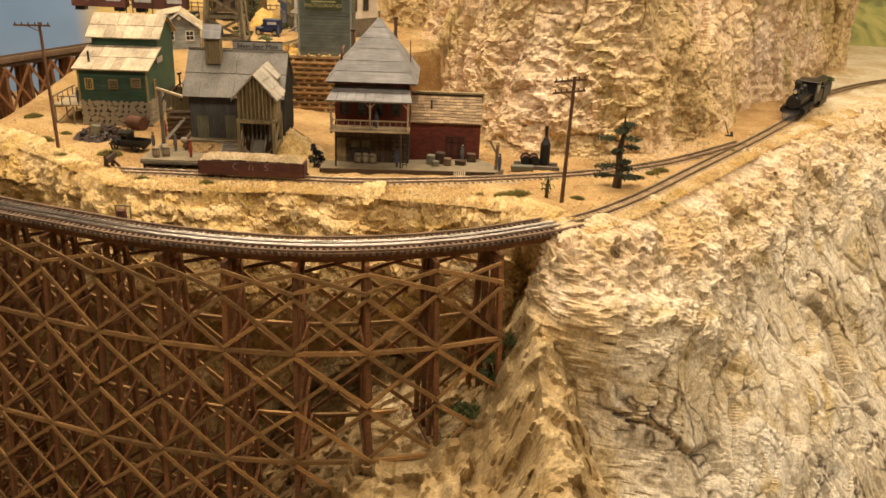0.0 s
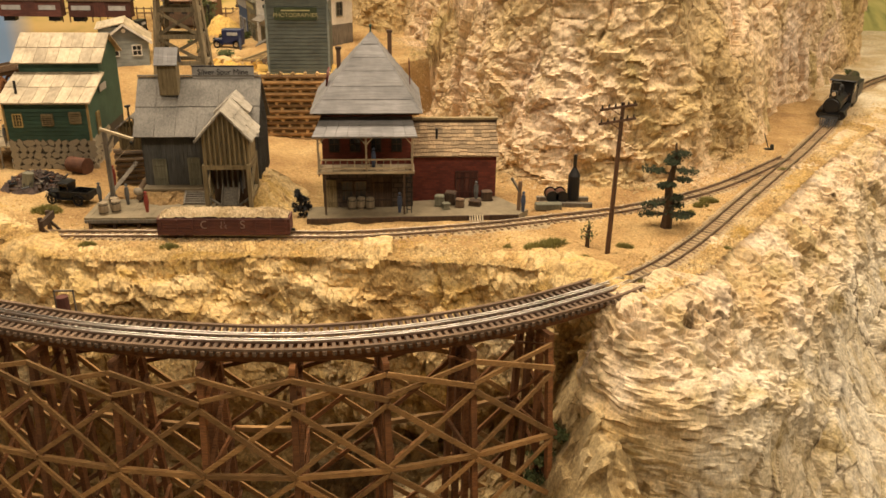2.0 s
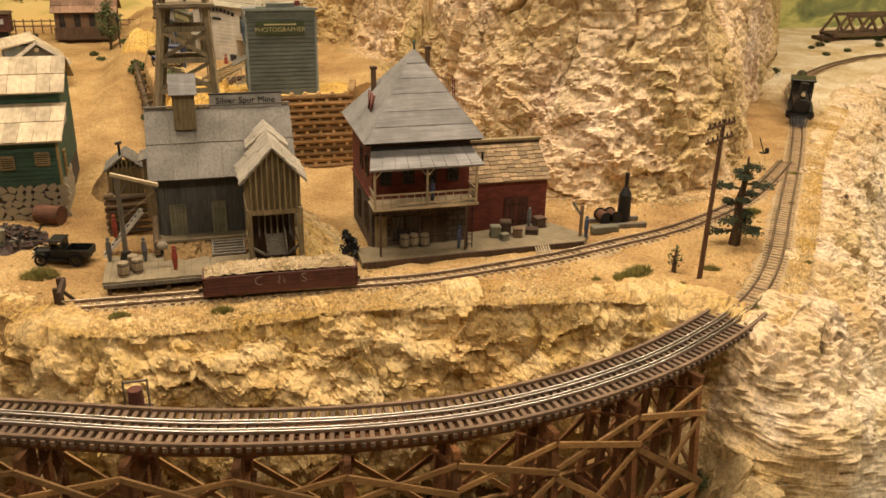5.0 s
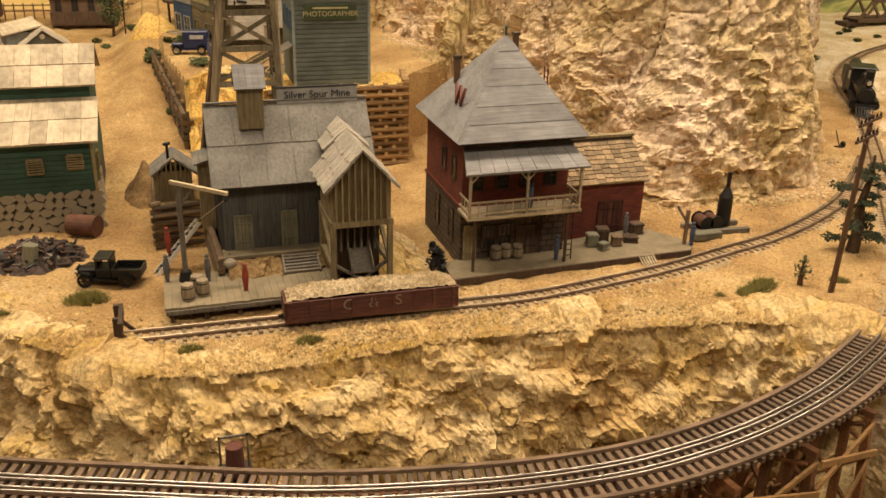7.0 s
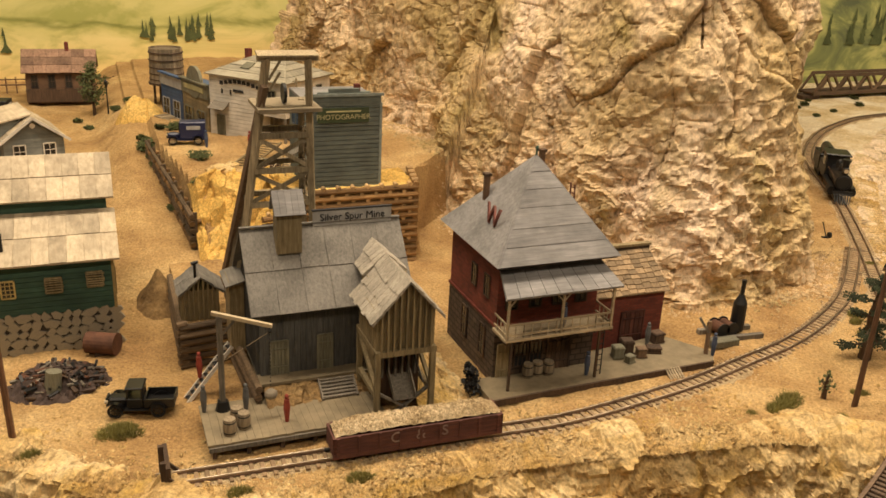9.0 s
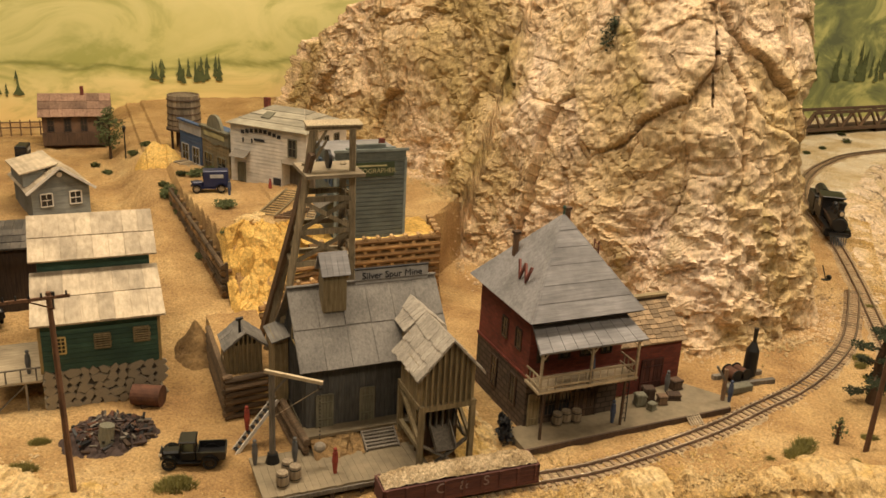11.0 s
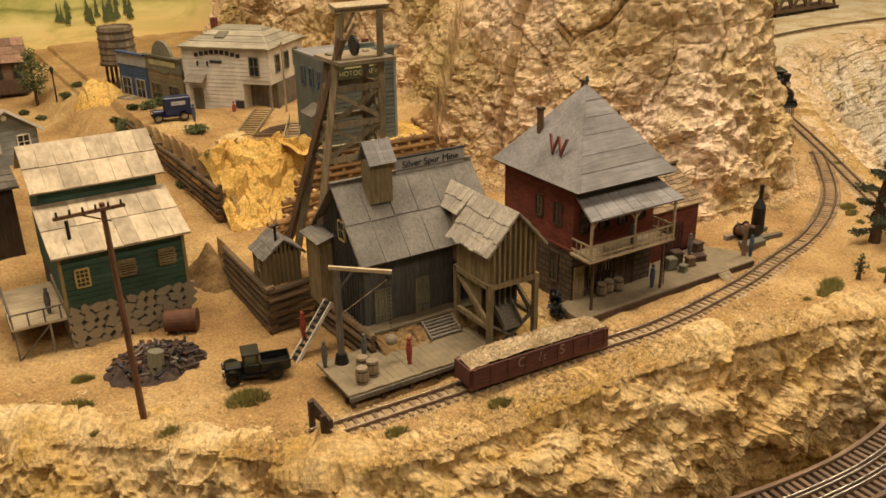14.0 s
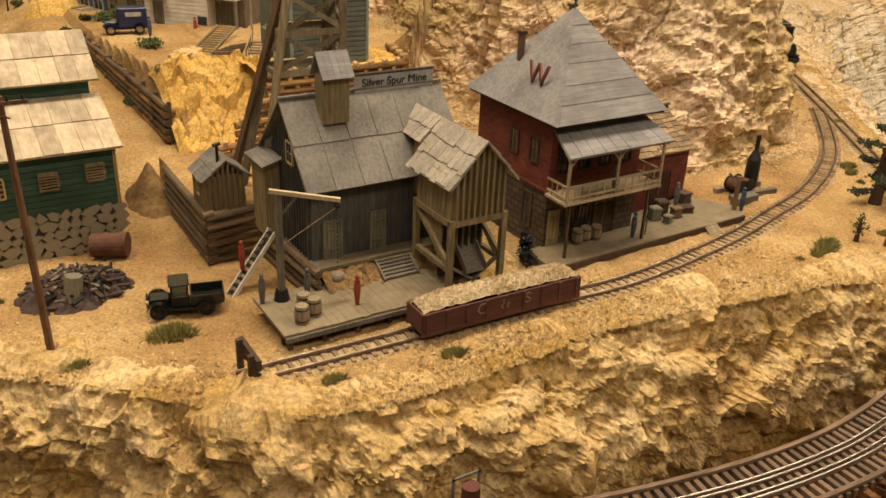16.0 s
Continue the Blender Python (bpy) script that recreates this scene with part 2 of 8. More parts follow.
def facets(p):
    """Broken rock: flat facets tilted at random, and the nearness to their joints."""
    i = np.floor(p)
    d1 = np.full(p.shape[:-1], 9.0)
    d2, h = d1.copy(), d1 * 0
    for a in (-1, 0, 1):
        for b in (-1, 0, 1):
            for c in (-1, 0, 1):
                q = i + np.array((a, b, c))
                j = np.stack([hash3(q[..., 0] + s, q[..., 1] + 7 * s, q[..., 2] + 3 * s) for s in (1, 11, 29)], -1)
                t = np.stack([hash3(q[..., 0] + 2 * s, q[..., 1] + s, q[..., 2] + 5 * s) for s in (3, 17, 41)], -1) - 0.5
                v = p - (q + j)
                d = np.linalg.norm(v, axis=-1)
                near = d < d1
                d2 = np.where(near, d1, np.minimum(d2, d))
                h = np.where(near, t[..., 0] * 0.9 + 1.3 * (v * t).sum(-1), h)
                d1 = np.where(near, d, d1)
    return h, d2 - d1


def glide(points, n):
    """n points, evenly spaced along a smooth curve through the given ones."""
    p = np.array(points, float)
    q = np.vstack([2 * p[0] - p[1], p, 2 * p[-1] - p[-2]])
    out = []
    for k in range(len(p) - 1):
        a, b, c, d = q[k:k + 4]
        t = np.linspace(0, 1, 40, endpoint=False)[:, None]
        out.append(0.5 * (2 * b + (c - a) * t + (2 * a - 5 * b + 4 * c - d) * t ** 2 + (3 * b - a - 3 * c + d) * t ** 3))
    out = np.vstack(out + [p[-1:]])
    s = np.concatenate([[0], np.cumsum(np.linalg.norm(np.diff(out, axis=0), axis=1))])
    u = np.linspace(0, s[-1], n)
    return np.stack([np.interp(u, s, out[:, k]) for k in range(out.shape[1])], 1)


def grid_mesh(name, P, mat, smooth=False):
    nu, nv = P.shape[:2]
    idx = np.arange(nu * nv).reshape(nu, nv)
    f = np.stack([idx[:-1, :-1], idx[1:, :-1], idx[1:, 1:], idx[:-1, 1:]], -1).reshape(-1, 4)
    me = bpy.data.meshes.new(name)
    me.from_pydata(P.reshape(-1, 3), [], f.tolist())
    me.materials.append(mat)
    if smooth:
        me.shade_smooth()
    return new(name, me)


def grid_normals(P):
    du, dv = np.gradient(P, axis=0), np.gradient(P, axis=1)
    n = np.cross(du, dv)
    return n / (np.linalg.norm(n, axis=-1, keepdims=True) + 1e-12)


def step(a, b, x):
    t = np.clip((x - a) / (b - a), 0, 1)
    return t * t * (3 - 2 * t)


# ---- plan of the tracks ----
MAIN = [(-0.75, 0.96), (-0.60, 0.85), (-0.48, 0.778), (-0.40, 0.738), (-0.32, 0.708), (-0.25, 0.684), (-0.185, 0.670), (-0.135, 0.664), (-0.087, 0.664), (-0.03, 0.673), (0.028, 0.691), (0.075, 0.713), (0.118, 0.738), (0.16, 0.772),
        (0.20, 0.814), (0.235, 0.856), (0.268, 0.898), (0.33, 0.975), (0.41, 1.075), (0.50, 1.195), (0.56, 1.29), (0.63, 1.385), (0.74, 1.485), (0.86, 1.56), (1.0, 1.61), (1.3, 1.63), (1.8, 1.6)]
SIDING = [(-0.335, 0.8505), (-0.2, 0.846), (-0.13, 0.842), (-0.07, 0.8415), (0.025, 0.856), (0.09, 0.873), (0.15, 0.890), (0.21, 0.917), (0.265, 0.950), (0.32, 0.995), (0.38, 1.05)]
LIP = [(-1.7, 1.15), (-0.9, 1.12), (-0.62, 1.05), (-0.52, 0.97), (-0.45, 0.922), (-0.385, 0.868), (-0.354, 0.839), (-0.322, 0.812), (-0.26, 0.800), (-0.2, 0.801), (-0.12, 0.804), (-0.02, 0.79), (0.045, 0.777), (0.083, 0.760),
       (0.104, 0.735), (0.126, 0.712), (0.158, 0.735), (0.20, 0.775), (0.26, 0.845), (0.33, 0.93), (0.41, 1.03), (0.53, 1.16), (0.62, 1.25), (0.72, 1.36), (0.87, 1.46), (1.0, 1.52), (1.3, 1.55), (2.2, 1.5)]


def ground_z(x, y):
    """Height of the ground, without its small unevenness."""
    x, y = np.asarray(x, float), np.asarray(y, float)
    road = (0.058 - 0.024 * step(-0.315, -0.36, x)) * step(1.0, 1.5, y)
    fence_x = -0.276 - 0.114 * (np.clip(y, 1.17, 1.39) - 1.175)
    shelf = 0.068 * step(1.144, 1.152, y) * step(-0.068, -0.078, x - 0.9 * np.clip(y - 1.19, 0, 0.2))
    dump = 0.066 * step(1.10, 1.21, y + 0.25 * np.clip(x + 0.21, -1, 0))
    upper = np.where(x > -0.205, shelf, dump) * step(0.002, 0.010, x - fence_x)
    z = np.maximum(road * step(-0.10, -0.25, x), upper)
    z = np.maximum(z, 0.062 * step(1.30, 1.45, y) * step(0.10, 0.0, x) * np.maximum(step(0.002, 0.010, x - fence_x), step(1.40, 1.52, y)))
    z = np.where(x < -0.315, np.minimum(z, road), z)
    z = z - 0.20 * step(-0.53, -0.64, x) * step(0.9, 1.0, y)
    return z


# ---- ground ----
lip = glide(LIP, 900)
xs = np.concatenate([np.linspace(-1.7, -0.56, 60, endpoint=False), np.linspace(-0.56, 0.56, 430, endpoint=False), np.linspace(0.56, 2.2, 120)])
ly = np.interp(xs, lip[:, 0], lip[:, 1])
vs = np.linspace(0, 1, 420) ** 1.5
P = np.zeros((len(xs), len(vs), 3))
P[..., 0] = xs[:, None]
P[..., 1] = (ly + 0.003)[:, None] + vs[None] * (1.97 - ly)[:, None]
P[..., 2] = ground_z(P[..., 0], P[..., 1])
edge = np.clip(1 - (P[..., 1] - ly[:, None] - 0.003) / 0.026, 0, 1)
P[..., 2] += 0.0012 * fbm(P * 60, 3) + 0.0007 * fbm(P * 300, 2) - 0.022 * edge ** 2
ground = tagged(grid_mesh("ground", P, DIRT), "ochre sandy ground of the model town", "ground", kind="structure")

# ---- cliff below the town, down into the canyon ----
lip_f = glide(LIP, 6000)
keep = np.concatenate([np.arange(0, 6000, 24)[lip_f[::24, 0] < -0.56], np.flatnonzero((lip_f[:, 0] >= -0.56) & (lip_f[:, 0] < 0.75))[::2], np.flatnonzero(lip_f[:, 0] >= 0.75)[::24]])
lip_c = lip_f[keep]
tan = np.gradient(lip_f, axis=0)[keep]
out = np.stack([tan[:, 1], -tan[:, 0]], 1)
for _ in range(30):
    out[1:-1] = (out[:-2] + out[1:-1] + out[2:]) / 3
out /= np.linalg.norm(out, axis=1, keepdims=True)
prof_z = np.concatenate([np.linspace(0.0, 0.0, 14), np.linspace(-0.001, -0.28, 170), np.linspace(-0.285, -0.8, 50)])
inset = np.concatenate([np.linspace(-0.030, -0.006, 14), np.zeros(len(prof_z) - 14)])
off_l = np.interp(-prof_z, (0, 0.003, 0.008, 0.02, 0.06, 0.10, 0.15, 0.19, 0.26, 0.40, 0.80), (-0.014, -0.005, 0.003, 0.012, 0.024, 0.022, -0.004, -0.035, -0.05, -0.04, 0.02)) + inset
off_r = np.interp(-prof_z, (0, 0.003, 0.008, 0.02, 0.05, 0.09, 0.16, 0.40, 0.80), (-0.012, 0.0, 0.014, 0.030, 0.058, 0.088, 0.126, 0.28, 0.58)) + inset
right = step(0.088, 0.150, lip_c[:, 0])[:, None]
off = off_l[None] * (1 - right) + off_r[None] * right
off = off - 0.030 * np.exp(-(((lip_c[:, 0] - 0.100) / 0.016) ** 2))[:, None] * step(0.01, 0.06, -prof_z)[None]
P = np.zeros((len(lip_c), len(prof_z), 3))
P[..., :2] = lip_c[:, None] + out[:, None] * off[..., None]
P[..., 2] = prof_z[None] + ground_z(lip_c[:, 0], lip_c[:, 1])[:, None] + np.interp(np.arange(len(prof_z)), (0, 6, 12, 18, 30), (-0.008, -0.0040, -0.0016, -0.0010, 0.0))[None]
N = grid_normals(P)
N *= np.where(N[:, 80:81, 0] * out[:, None, 0] + N[:, 80:81, 1] * out[:, None, 1] > 0, 1, -1)[..., None]
Q = P + 0.010 * np.stack([fbm(P * 16 + o, 3) for o in (0, 31, 57)], -1)
fa, ja = facets(Q * 30)
fb, jb = facets(Q * 78)
fc, jc = facets(Q * 170)
lumps = 0.014 * fbm(P * 12, 4, 0.55) + 0.009 * fa + 0.0055 * fb + 0.0050 * fbm(P * 55 + 3, 3, 0.6) + 0.0028 * fc
ga, ka = facets(Q * np.array((14, 14, 4.5)) + 5)
gb, kb = facets(Q * np.array((40, 40, 15)) + 9)
slabs = 0.014 * fbm(P * np.array((9, 9, 5)), 4, 0.5) + 0.014 * ga + 0.0030 * gb + 0.0010 * fc - 0.010 * np.exp(-((ka / 0.030) ** 2)) - 0.0045 * np.exp(-((kb / 0.035) ** 2))
high = step(-0.115, -0.045, P[..., 2] + 0.03 * fbm(P * 14, 3))
slabs = slabs * (1 - high) + high * (0.012 * fbm(P * 15, 4, 0.55) + 0.008 * fa + 0.0055 * fb + 0.0030 * fc + 0.005)
disp = (lumps + 0.004) * (1 - right) + slabs * right
fade = np.interp(np.arange(len(prof_z)), (0, 3, 14, 30), (0.0, 0.30, 0.65, 1.0))[None]
fade = fade * (1 - right) + right * np.interp(np.arange(len(prof_z)), (0, 8, 14, 22), (0.0, 0.15, 0.45, 1.0))[None]
P += N * (disp * fade)[..., None]
cut = int(np.argmax(lip_c[:, 0] > 0.112))
bank = tagged(grid_mesh("cliff_bank", P[:cut + 1], ROCK_BANK), "ochre broken rock bank under the town", "rock bank", kind="structure")
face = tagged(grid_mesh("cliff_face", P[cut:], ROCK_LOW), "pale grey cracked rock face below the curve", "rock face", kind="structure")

# ---- mountain ----
BASE = [(-0.02, 1.93), (-0.07, 1.80), (-0.112, 1.69), (-0.105, 1.60), (-0.065, 1.50), (-0.02, 1.40), (0.0, 1.30), (0.01, 1.2), (0.03, 1.11), (0.06, 1.04), (0.11, 0.992), (0.17, 0.985), (0.23, 0.985), (0.27, 1.0), (0.32, 1.065), (0.37, 1.12), (0.43, 1.19),
        (0.50, 1.285), (0.57, 1.38), (0.625, 1.455), (0.70, 1.545), (0.78, 1.65), (0.82, 1.76), (0.82, 1.92)]
base = glide(BASE, 1060)
tan = np.gradient(base, axis=0)
inn = np.stack([-tan[:, 1], tan[:, 0]], 1)
inn /= np.linalg.norm(inn, axis=1, keepdims=True)
u = np.linspace(0, 1, len(base))
near_end = np.interp(base[:, 1], (1.3, 1.42, 1.5, 1.6, 1.69, 1.93), (0.42, 0.34, 0.275, 0.215, 0.19, 0.17))
top = np.where(u < 0.5, near_end, 0.42)
vs = np.linspace(0, 1, 250)
h = vs[None] * (top[:, None] + 0.03) - 0.03
off = np.interp(h, (-0.03, 0.0, 0.04, 0.10, 0.20, 0.30, 0.45), (-0.012, 0, 0.012, 0.028, 0.05, 0.085, 0.17)) * (1 - 0.9 * step(0.40, 0.55, base[:, 0]))[:, None]
P = np.zeros((len(base), len(vs), 3))
P[..., :2] = base[:, None] + inn[:, None] * off[..., None]
P[..., 2] = h + ground_z(base[:, 0], base[:, 1])[:, None] * (1 - vs[None])
N = grid_normals(P)
if N[450, 100, 1] > 0:
    N = -N
Q = P + 0.008 * np.stack([fbm(P * 12 + o, 3) for o in (0, 31, 57)], -1)
ga, ka = facets(Q * np.array((12, 12, 5)) + 3)
gb, kb = facets(Q * np.array((34, 34, 48)) + 7)
gc, kc = facets(Q * np.array((78, 78, 110)))
gd, kd = facets(Q * 150)
low = step(0.13, 0.04, P[..., 2])
slab_zone = np.maximum(step(-0.15, 0.25, fbm(P * 5 + 11, 2)) * (1 - low), step(0.30, 0.38, P[..., 0]))
broken = 1 - slab_zone
disp = 0.024 * fbm(P * np.array((8, 8, 4)), 3, 0.5) + 0.013 * ga - slab_zone * (0.0040 * np.exp(-((ka / 0.022) ** 2)) + 0.002 * np.exp(-((kb / 0.025) ** 2)))
disp += (0.25 + 0.75 * broken) * 0.0080 * gb + (0.2 + 0.8 * broken) * 0.0046 * gc + (0.2 + 0.8 * broken) * 0.0022 * gd + 0.0035 * fbm(P * 50 + 5, 3, 0.6) + 0.0012 * fbm(P * 150, 2)
P += N * disp[..., None]
cap = np.array((0.30, 1.75))
for k in range(1, 7):
    row = P[:, 249:250].copy()
    row[..., :2] += (cap - row[..., :2]) * (k / 6.0)
    row[..., 2] += 0.03 * math.sin(k / 6 * 1.57) + 0.01 * fbm(row * 20, 3)
    P = np.concatenate([P, row], 1)
mountain = tagged(grid_mesh("mountain_cliff", P, ROCK_WARM), "tall tan and cream plaster rock cliff", "cliff", kind="structure")

# ---- room: painted backdrop wall, floor, ceiling ----
def backdrop_material():
    m, nt, b = material("painted_hills_backdrop", 0.9)
    v = coords(nt)
    sep = nt.nodes.new("ShaderNodeSeparateXYZ")
    nt.links.new(v, sep.inputs[0])
    n1 = noise_tex(nt, coords(nt, (1, 1, 2.5)), 3.2, 5, 0.55, 0.5)
    hill = nt.nodes.new("ShaderNodeMath")
    hill.operation = "MULTIPLY_ADD"
    nt.links.new(n1, hill.inputs[0])
    hill.inputs[1].default_value = 0.12
    nt.links.new(sep.outputs["Z"], hill.inputs[2])
    col = ramp(nt, smear(nt, hill.outputs[0], 0.0, 0.5), [(0.0, (0.74, 0.50, 0.19)), (0.24, (0.80, 0.62, 0.26)), (0.34, (0.78, 0.68, 0.30)), (0.372, (0.62, 0.58, 0.22)), (0.388, (0.30, 0.31, 0.09)), (0.400, (0.60, 0.57, 0.22)), (0.60, (0.74, 0.69, 0.32)), (0.74, (0.50, 0.50, 0.19)), (0.80, (0.68, 0.64, 0.30)), (1.0, (0.74, 0.70, 0.38))])
    col = mix(nt, col, ramp(nt, noise_tex(nt, coords(nt, (1, 1, 1.8)), 6, 5, 0.6, 1.2), [(0.36, (0.62, 0.68, 0.48)), (0.50, (1.0, 1.0, 0.95)), (0.65, (1.1, 1.08, 1.1))]), 0.9, "MULTIPLY")
    blue = mix(nt, (0.16, 0.30, 0.58), (0.30, 0.45, 0.70), noise_tex(nt, v, 4, 3))
    green = ramp(nt, noise_tex(nt, coords(nt, (1, 1, 1.6)), 7, 5, 0.6, 1.0), [(0.34, (0.12, 0.14, 0.07)), (0.46, (0.24, 0.27, 0.10)), (0.56, (0.50, 0.50, 0.18)), (0.70, (0.62, 0.58, 0.24))])
    col = mix(nt, col, green, smear(nt, sep.outputs["X"], 0.5, 0.8))
    col = mix(nt, blue, col, smear(nt, sep.outputs["X"], -0.80, -0.74))
    nt.links.new(col, b.inputs["Base Color"])
    return m


def room_box(name, lo, hi, mat, label):
    bm = bmesh.new()
    r = bmesh.ops.create_cube(bm, size=1.0)
    for vtx in r["verts"]:
        vtx.co = Vector([lo[k] if vtx.co[k] < 0 else hi[k] for k in range(3)])
    me = bpy.data.meshes.new(name)
    bm.to_mesh(me)
    bm.free()
    me.materials.append(mat)
    return tagged(new(name, me), label, kind="structure")


ROOM_WALL = plain_material("warm_white_wall_paint", (0.62, 0.57, 0.48), 0.9, 0, 0.1, 20)
ROOM_FLOOR = plain_material("dark_grey_carpet", (0.10, 0.09, 0.08), 0.95, 0, 0.3, 200)
room_box("wall_north", (-3.0, 1.95, -1.05), (3.4, 2.05, 1.45), backdrop_material(), "backdrop wall painted with green and yellow hills")
room_box("wall_south", (-3.0, -2.2, -1.05), (3.4, -2.1, 1.45), ROOM_WALL, "plain warm white room wall")
room_box("wall_west", (-3.1, -2.2, -1.05), (-3.0, 2.8, 1.45), ROOM_WALL, "plain warm white room wall")
room_box("wall_east", (3.4, -2.2, -1.05), (3.5, 2.8, 1.45), ROOM_WALL, "plain warm white room wall")
room_box("floor", (-3.1, -2.2, -1.15), (3.5, 2.8, -1.05), ROOM_FLOOR, "dark grey room floor")
room_box("ceiling", (-3.1, -2.2, 1.45), (3.5, 2.8, 1.55), ROOM_WALL, "plain white room ceiling")

# ---- mesh building ----
def thing(name, label, category, group="", m=None, kind=""):
    ob = new(name)
    ob.empty_display_size = 0.01
    if m is not None:
        ob.matrix_world = m
    return tagged(ob, label, category, group, kind)


def part(name, bm, mat, parent, label="", m=None):
    me = bpy.data.meshes.new(name)
    bm.to_mesh(me)
    bm.free()
    me.materials.append(mat)
    ob = new(name, me)
    ob.parent = parent
    if m is not None:
        ob.matrix_basis = m
    return tagged(ob, label)


def piece(name, me, parent, m, label=""):
    ob = new(name, me)
    ob.parent = parent
    ob.matrix_basis = m
    return ob


def mesh_of(name, bm, mat):
    me = bpy.data.meshes.new(name)
    bm.to_mesh(me)
    bm.free()
    me.materials.append(mat)
    return me


def box(lo, hi, bm=None, bevel=0.0):
    bm = bm or bmesh.new()
    vs = bmesh.ops.create_cube(bm, size=1.0)["verts"]
    for v in vs:
        v.co = Vector([lo[k] if v.co[k] < 0 else hi[k] for k in range(3)])
    if bevel:
        bmesh.ops.bevel(bm, geom=list({e for v in vs for e in v.link_edges}), offset=bevel, segments=1, affect="EDGES")
    return bm


def beam(p, q, w, h=None, bm=None, up=(0, 0, 1)):
    """A straight timber from p to q, w wide and h high."""
    bm = bm or bmesh.new()
    h = w if h is None else h
    p, q = Vector(p), Vector(q)
    d = (q - p).normalized()
    s = d.cross(Vector(up))
    s = d.cross(Vector((0, 1, 0))) if s.length < 1e-3 else s
    s.normalize()
    u = s.cross(d)
    c = [[bm.verts.new(e + s * (a * w / 2) + u * (b * h / 2)) for a, b in ((-1, -1), (1, -1), (1, 1), (-1, 1))] for e in (p, q)]
    bm.faces.new(c[0])
    bm.faces.new(c[1][::-1])
    for k in range(4):
        bm.faces.new((c[0][k], c[1][k], c[1][(k + 1) % 4], c[0][(k + 1) % 4]))
    bmesh.ops.recalc_face_normals(bm, faces=bm.faces)
    return bm


def tube(p, q, r0, r1=None, n=10, bm=None):
    bm = bm or bmesh.new()
    r1 = r0 if r1 is None else r1
    p, q = Vector(p), Vector(q)
    m = (q - p).to_track_quat("Z", "Y").to_matrix()
    c = [[bm.verts.new(e + m @ Vector((r * math.cos(a), r * math.sin(a), 0))) for a in [2 * math.pi * k / n for k in range(n)]] for e, r in ((p, r0), (q, max(r1, 1e-5)))]
    bm.faces.new(c[0][::-1])
    bm.faces.new(c[1])
    for k in range(n):
        bm.faces.new((c[0][k], c[0][(k + 1) % n], c[1][(k + 1) % n], c[1][k]))
    return bm


def slab(points, t, bm=None):
    """A plate of thickness t under a flat polygon."""
    bm = bm or bmesh.new()
    pts = [Vector(p) for p in points]
    n = (pts[1] - pts[0]).cross(pts[2] - pts[0]).normalized()
    a = [bm.verts.new(p) for p in pts]
    b = [bm.verts.new(p - n * t) for p in pts]
    bm.faces.new(a)
    bm.faces.new(b[::-1])
    for k in range(len(a)):
        bm.faces.new((a[k], b[k], b[(k + 1) % len(a)], a[(k + 1) % len(a)]))
    return bm


def sweep(line, z, offset, w, h, bm=None):
    """A bar along a plan line."""
    bm = bm or bmesh.new()
    tan = np.gradient(line, axis=0)
    nrm = np.stack([-tan[:, 1], tan[:, 0]], 1)
    nrm /= np.linalg.norm(nrm, axis=1, keepdims=True)
    rows = []
    for p, n in zip(line, nrm):
        rows.append([bm.verts.new((*(p + n * (offset + a * w / 2)), z + b * h)) for a, b in ((-1, 0), (1, 0), (1, 1), (-1, 1))])
    for r, s in zip(rows, rows[1:]):
        for k in range(4):
            bm.faces.new((r[k], r[(k + 1) % 4], s[(k + 1) % 4], s[k]))
    bm.faces.new(rows[0][::-1])
    bm.faces.new(rows[-1])
    bmesh.ops.recalc_face_normals(bm, faces=bm.faces)
    return bm


def rail_bar(line, z, offset, w, h):
    """A rail with a rounded head along a plan line."""
    bm = bmesh.new()
    tan = np.gradient(line, axis=0)
    nrm = np.stack([-tan[:, 1], tan[:, 0]], 1)
    nrm /= np.linalg.norm(nrm, axis=1, keepdims=True)
    shape = ((-0.32, 0), (0.32, 0), (0.5, 0.55), (0.5, 0.72), (0.36, 0.90), (0.14, 1.0), (-0.14, 1.0), (-0.36, 0.90), (-0.5, 0.72), (-0.5, 0.55))
    rows = [[bm.verts.new((*(p + n * (offset + a * w)), z + b * h)) for a, b in shape] for p, n in zip(line, nrm)]
    for r, q in zip(rows, rows[1:]):
        for k in range(len(shape)):
            f = bm.faces.new((r[k], r[(k + 1) % len(shape)], q[(k + 1) % len(shape)], q[k]))
            f.smooth = 2 <= k <= 7
    bm.faces.new(rows[0][::-1])
    bm.faces.new(rows[-1])
    bmesh.ops.recalc_face_normals(bm, faces=bm.faces)
    return bm


# ---- tracks ----
GAUGE = 0.0105
RAIL_Z = 0.0035
main = glide(MAIN, 1200)
main_s = np.concatenate([[0], np.cumsum(np.linalg.norm(np.diff(main, axis=0), axis=1))])
siding = glide(SIDING, 300)


def at_main(s):
    p = np.array([np.interp(s, main_s, main[:, k]) for k in (0, 1)])
    q = np.array([np.interp(s + 0.002, main_s, main[:, k]) for k in (0, 1)])
    d = (q - p) / np.linalg.norm(q - p)
    return p, d, np.array((-d[1], d[0]))


def s_at_x(x):
    return float(np.interp(x, main[:, 0], main_s))


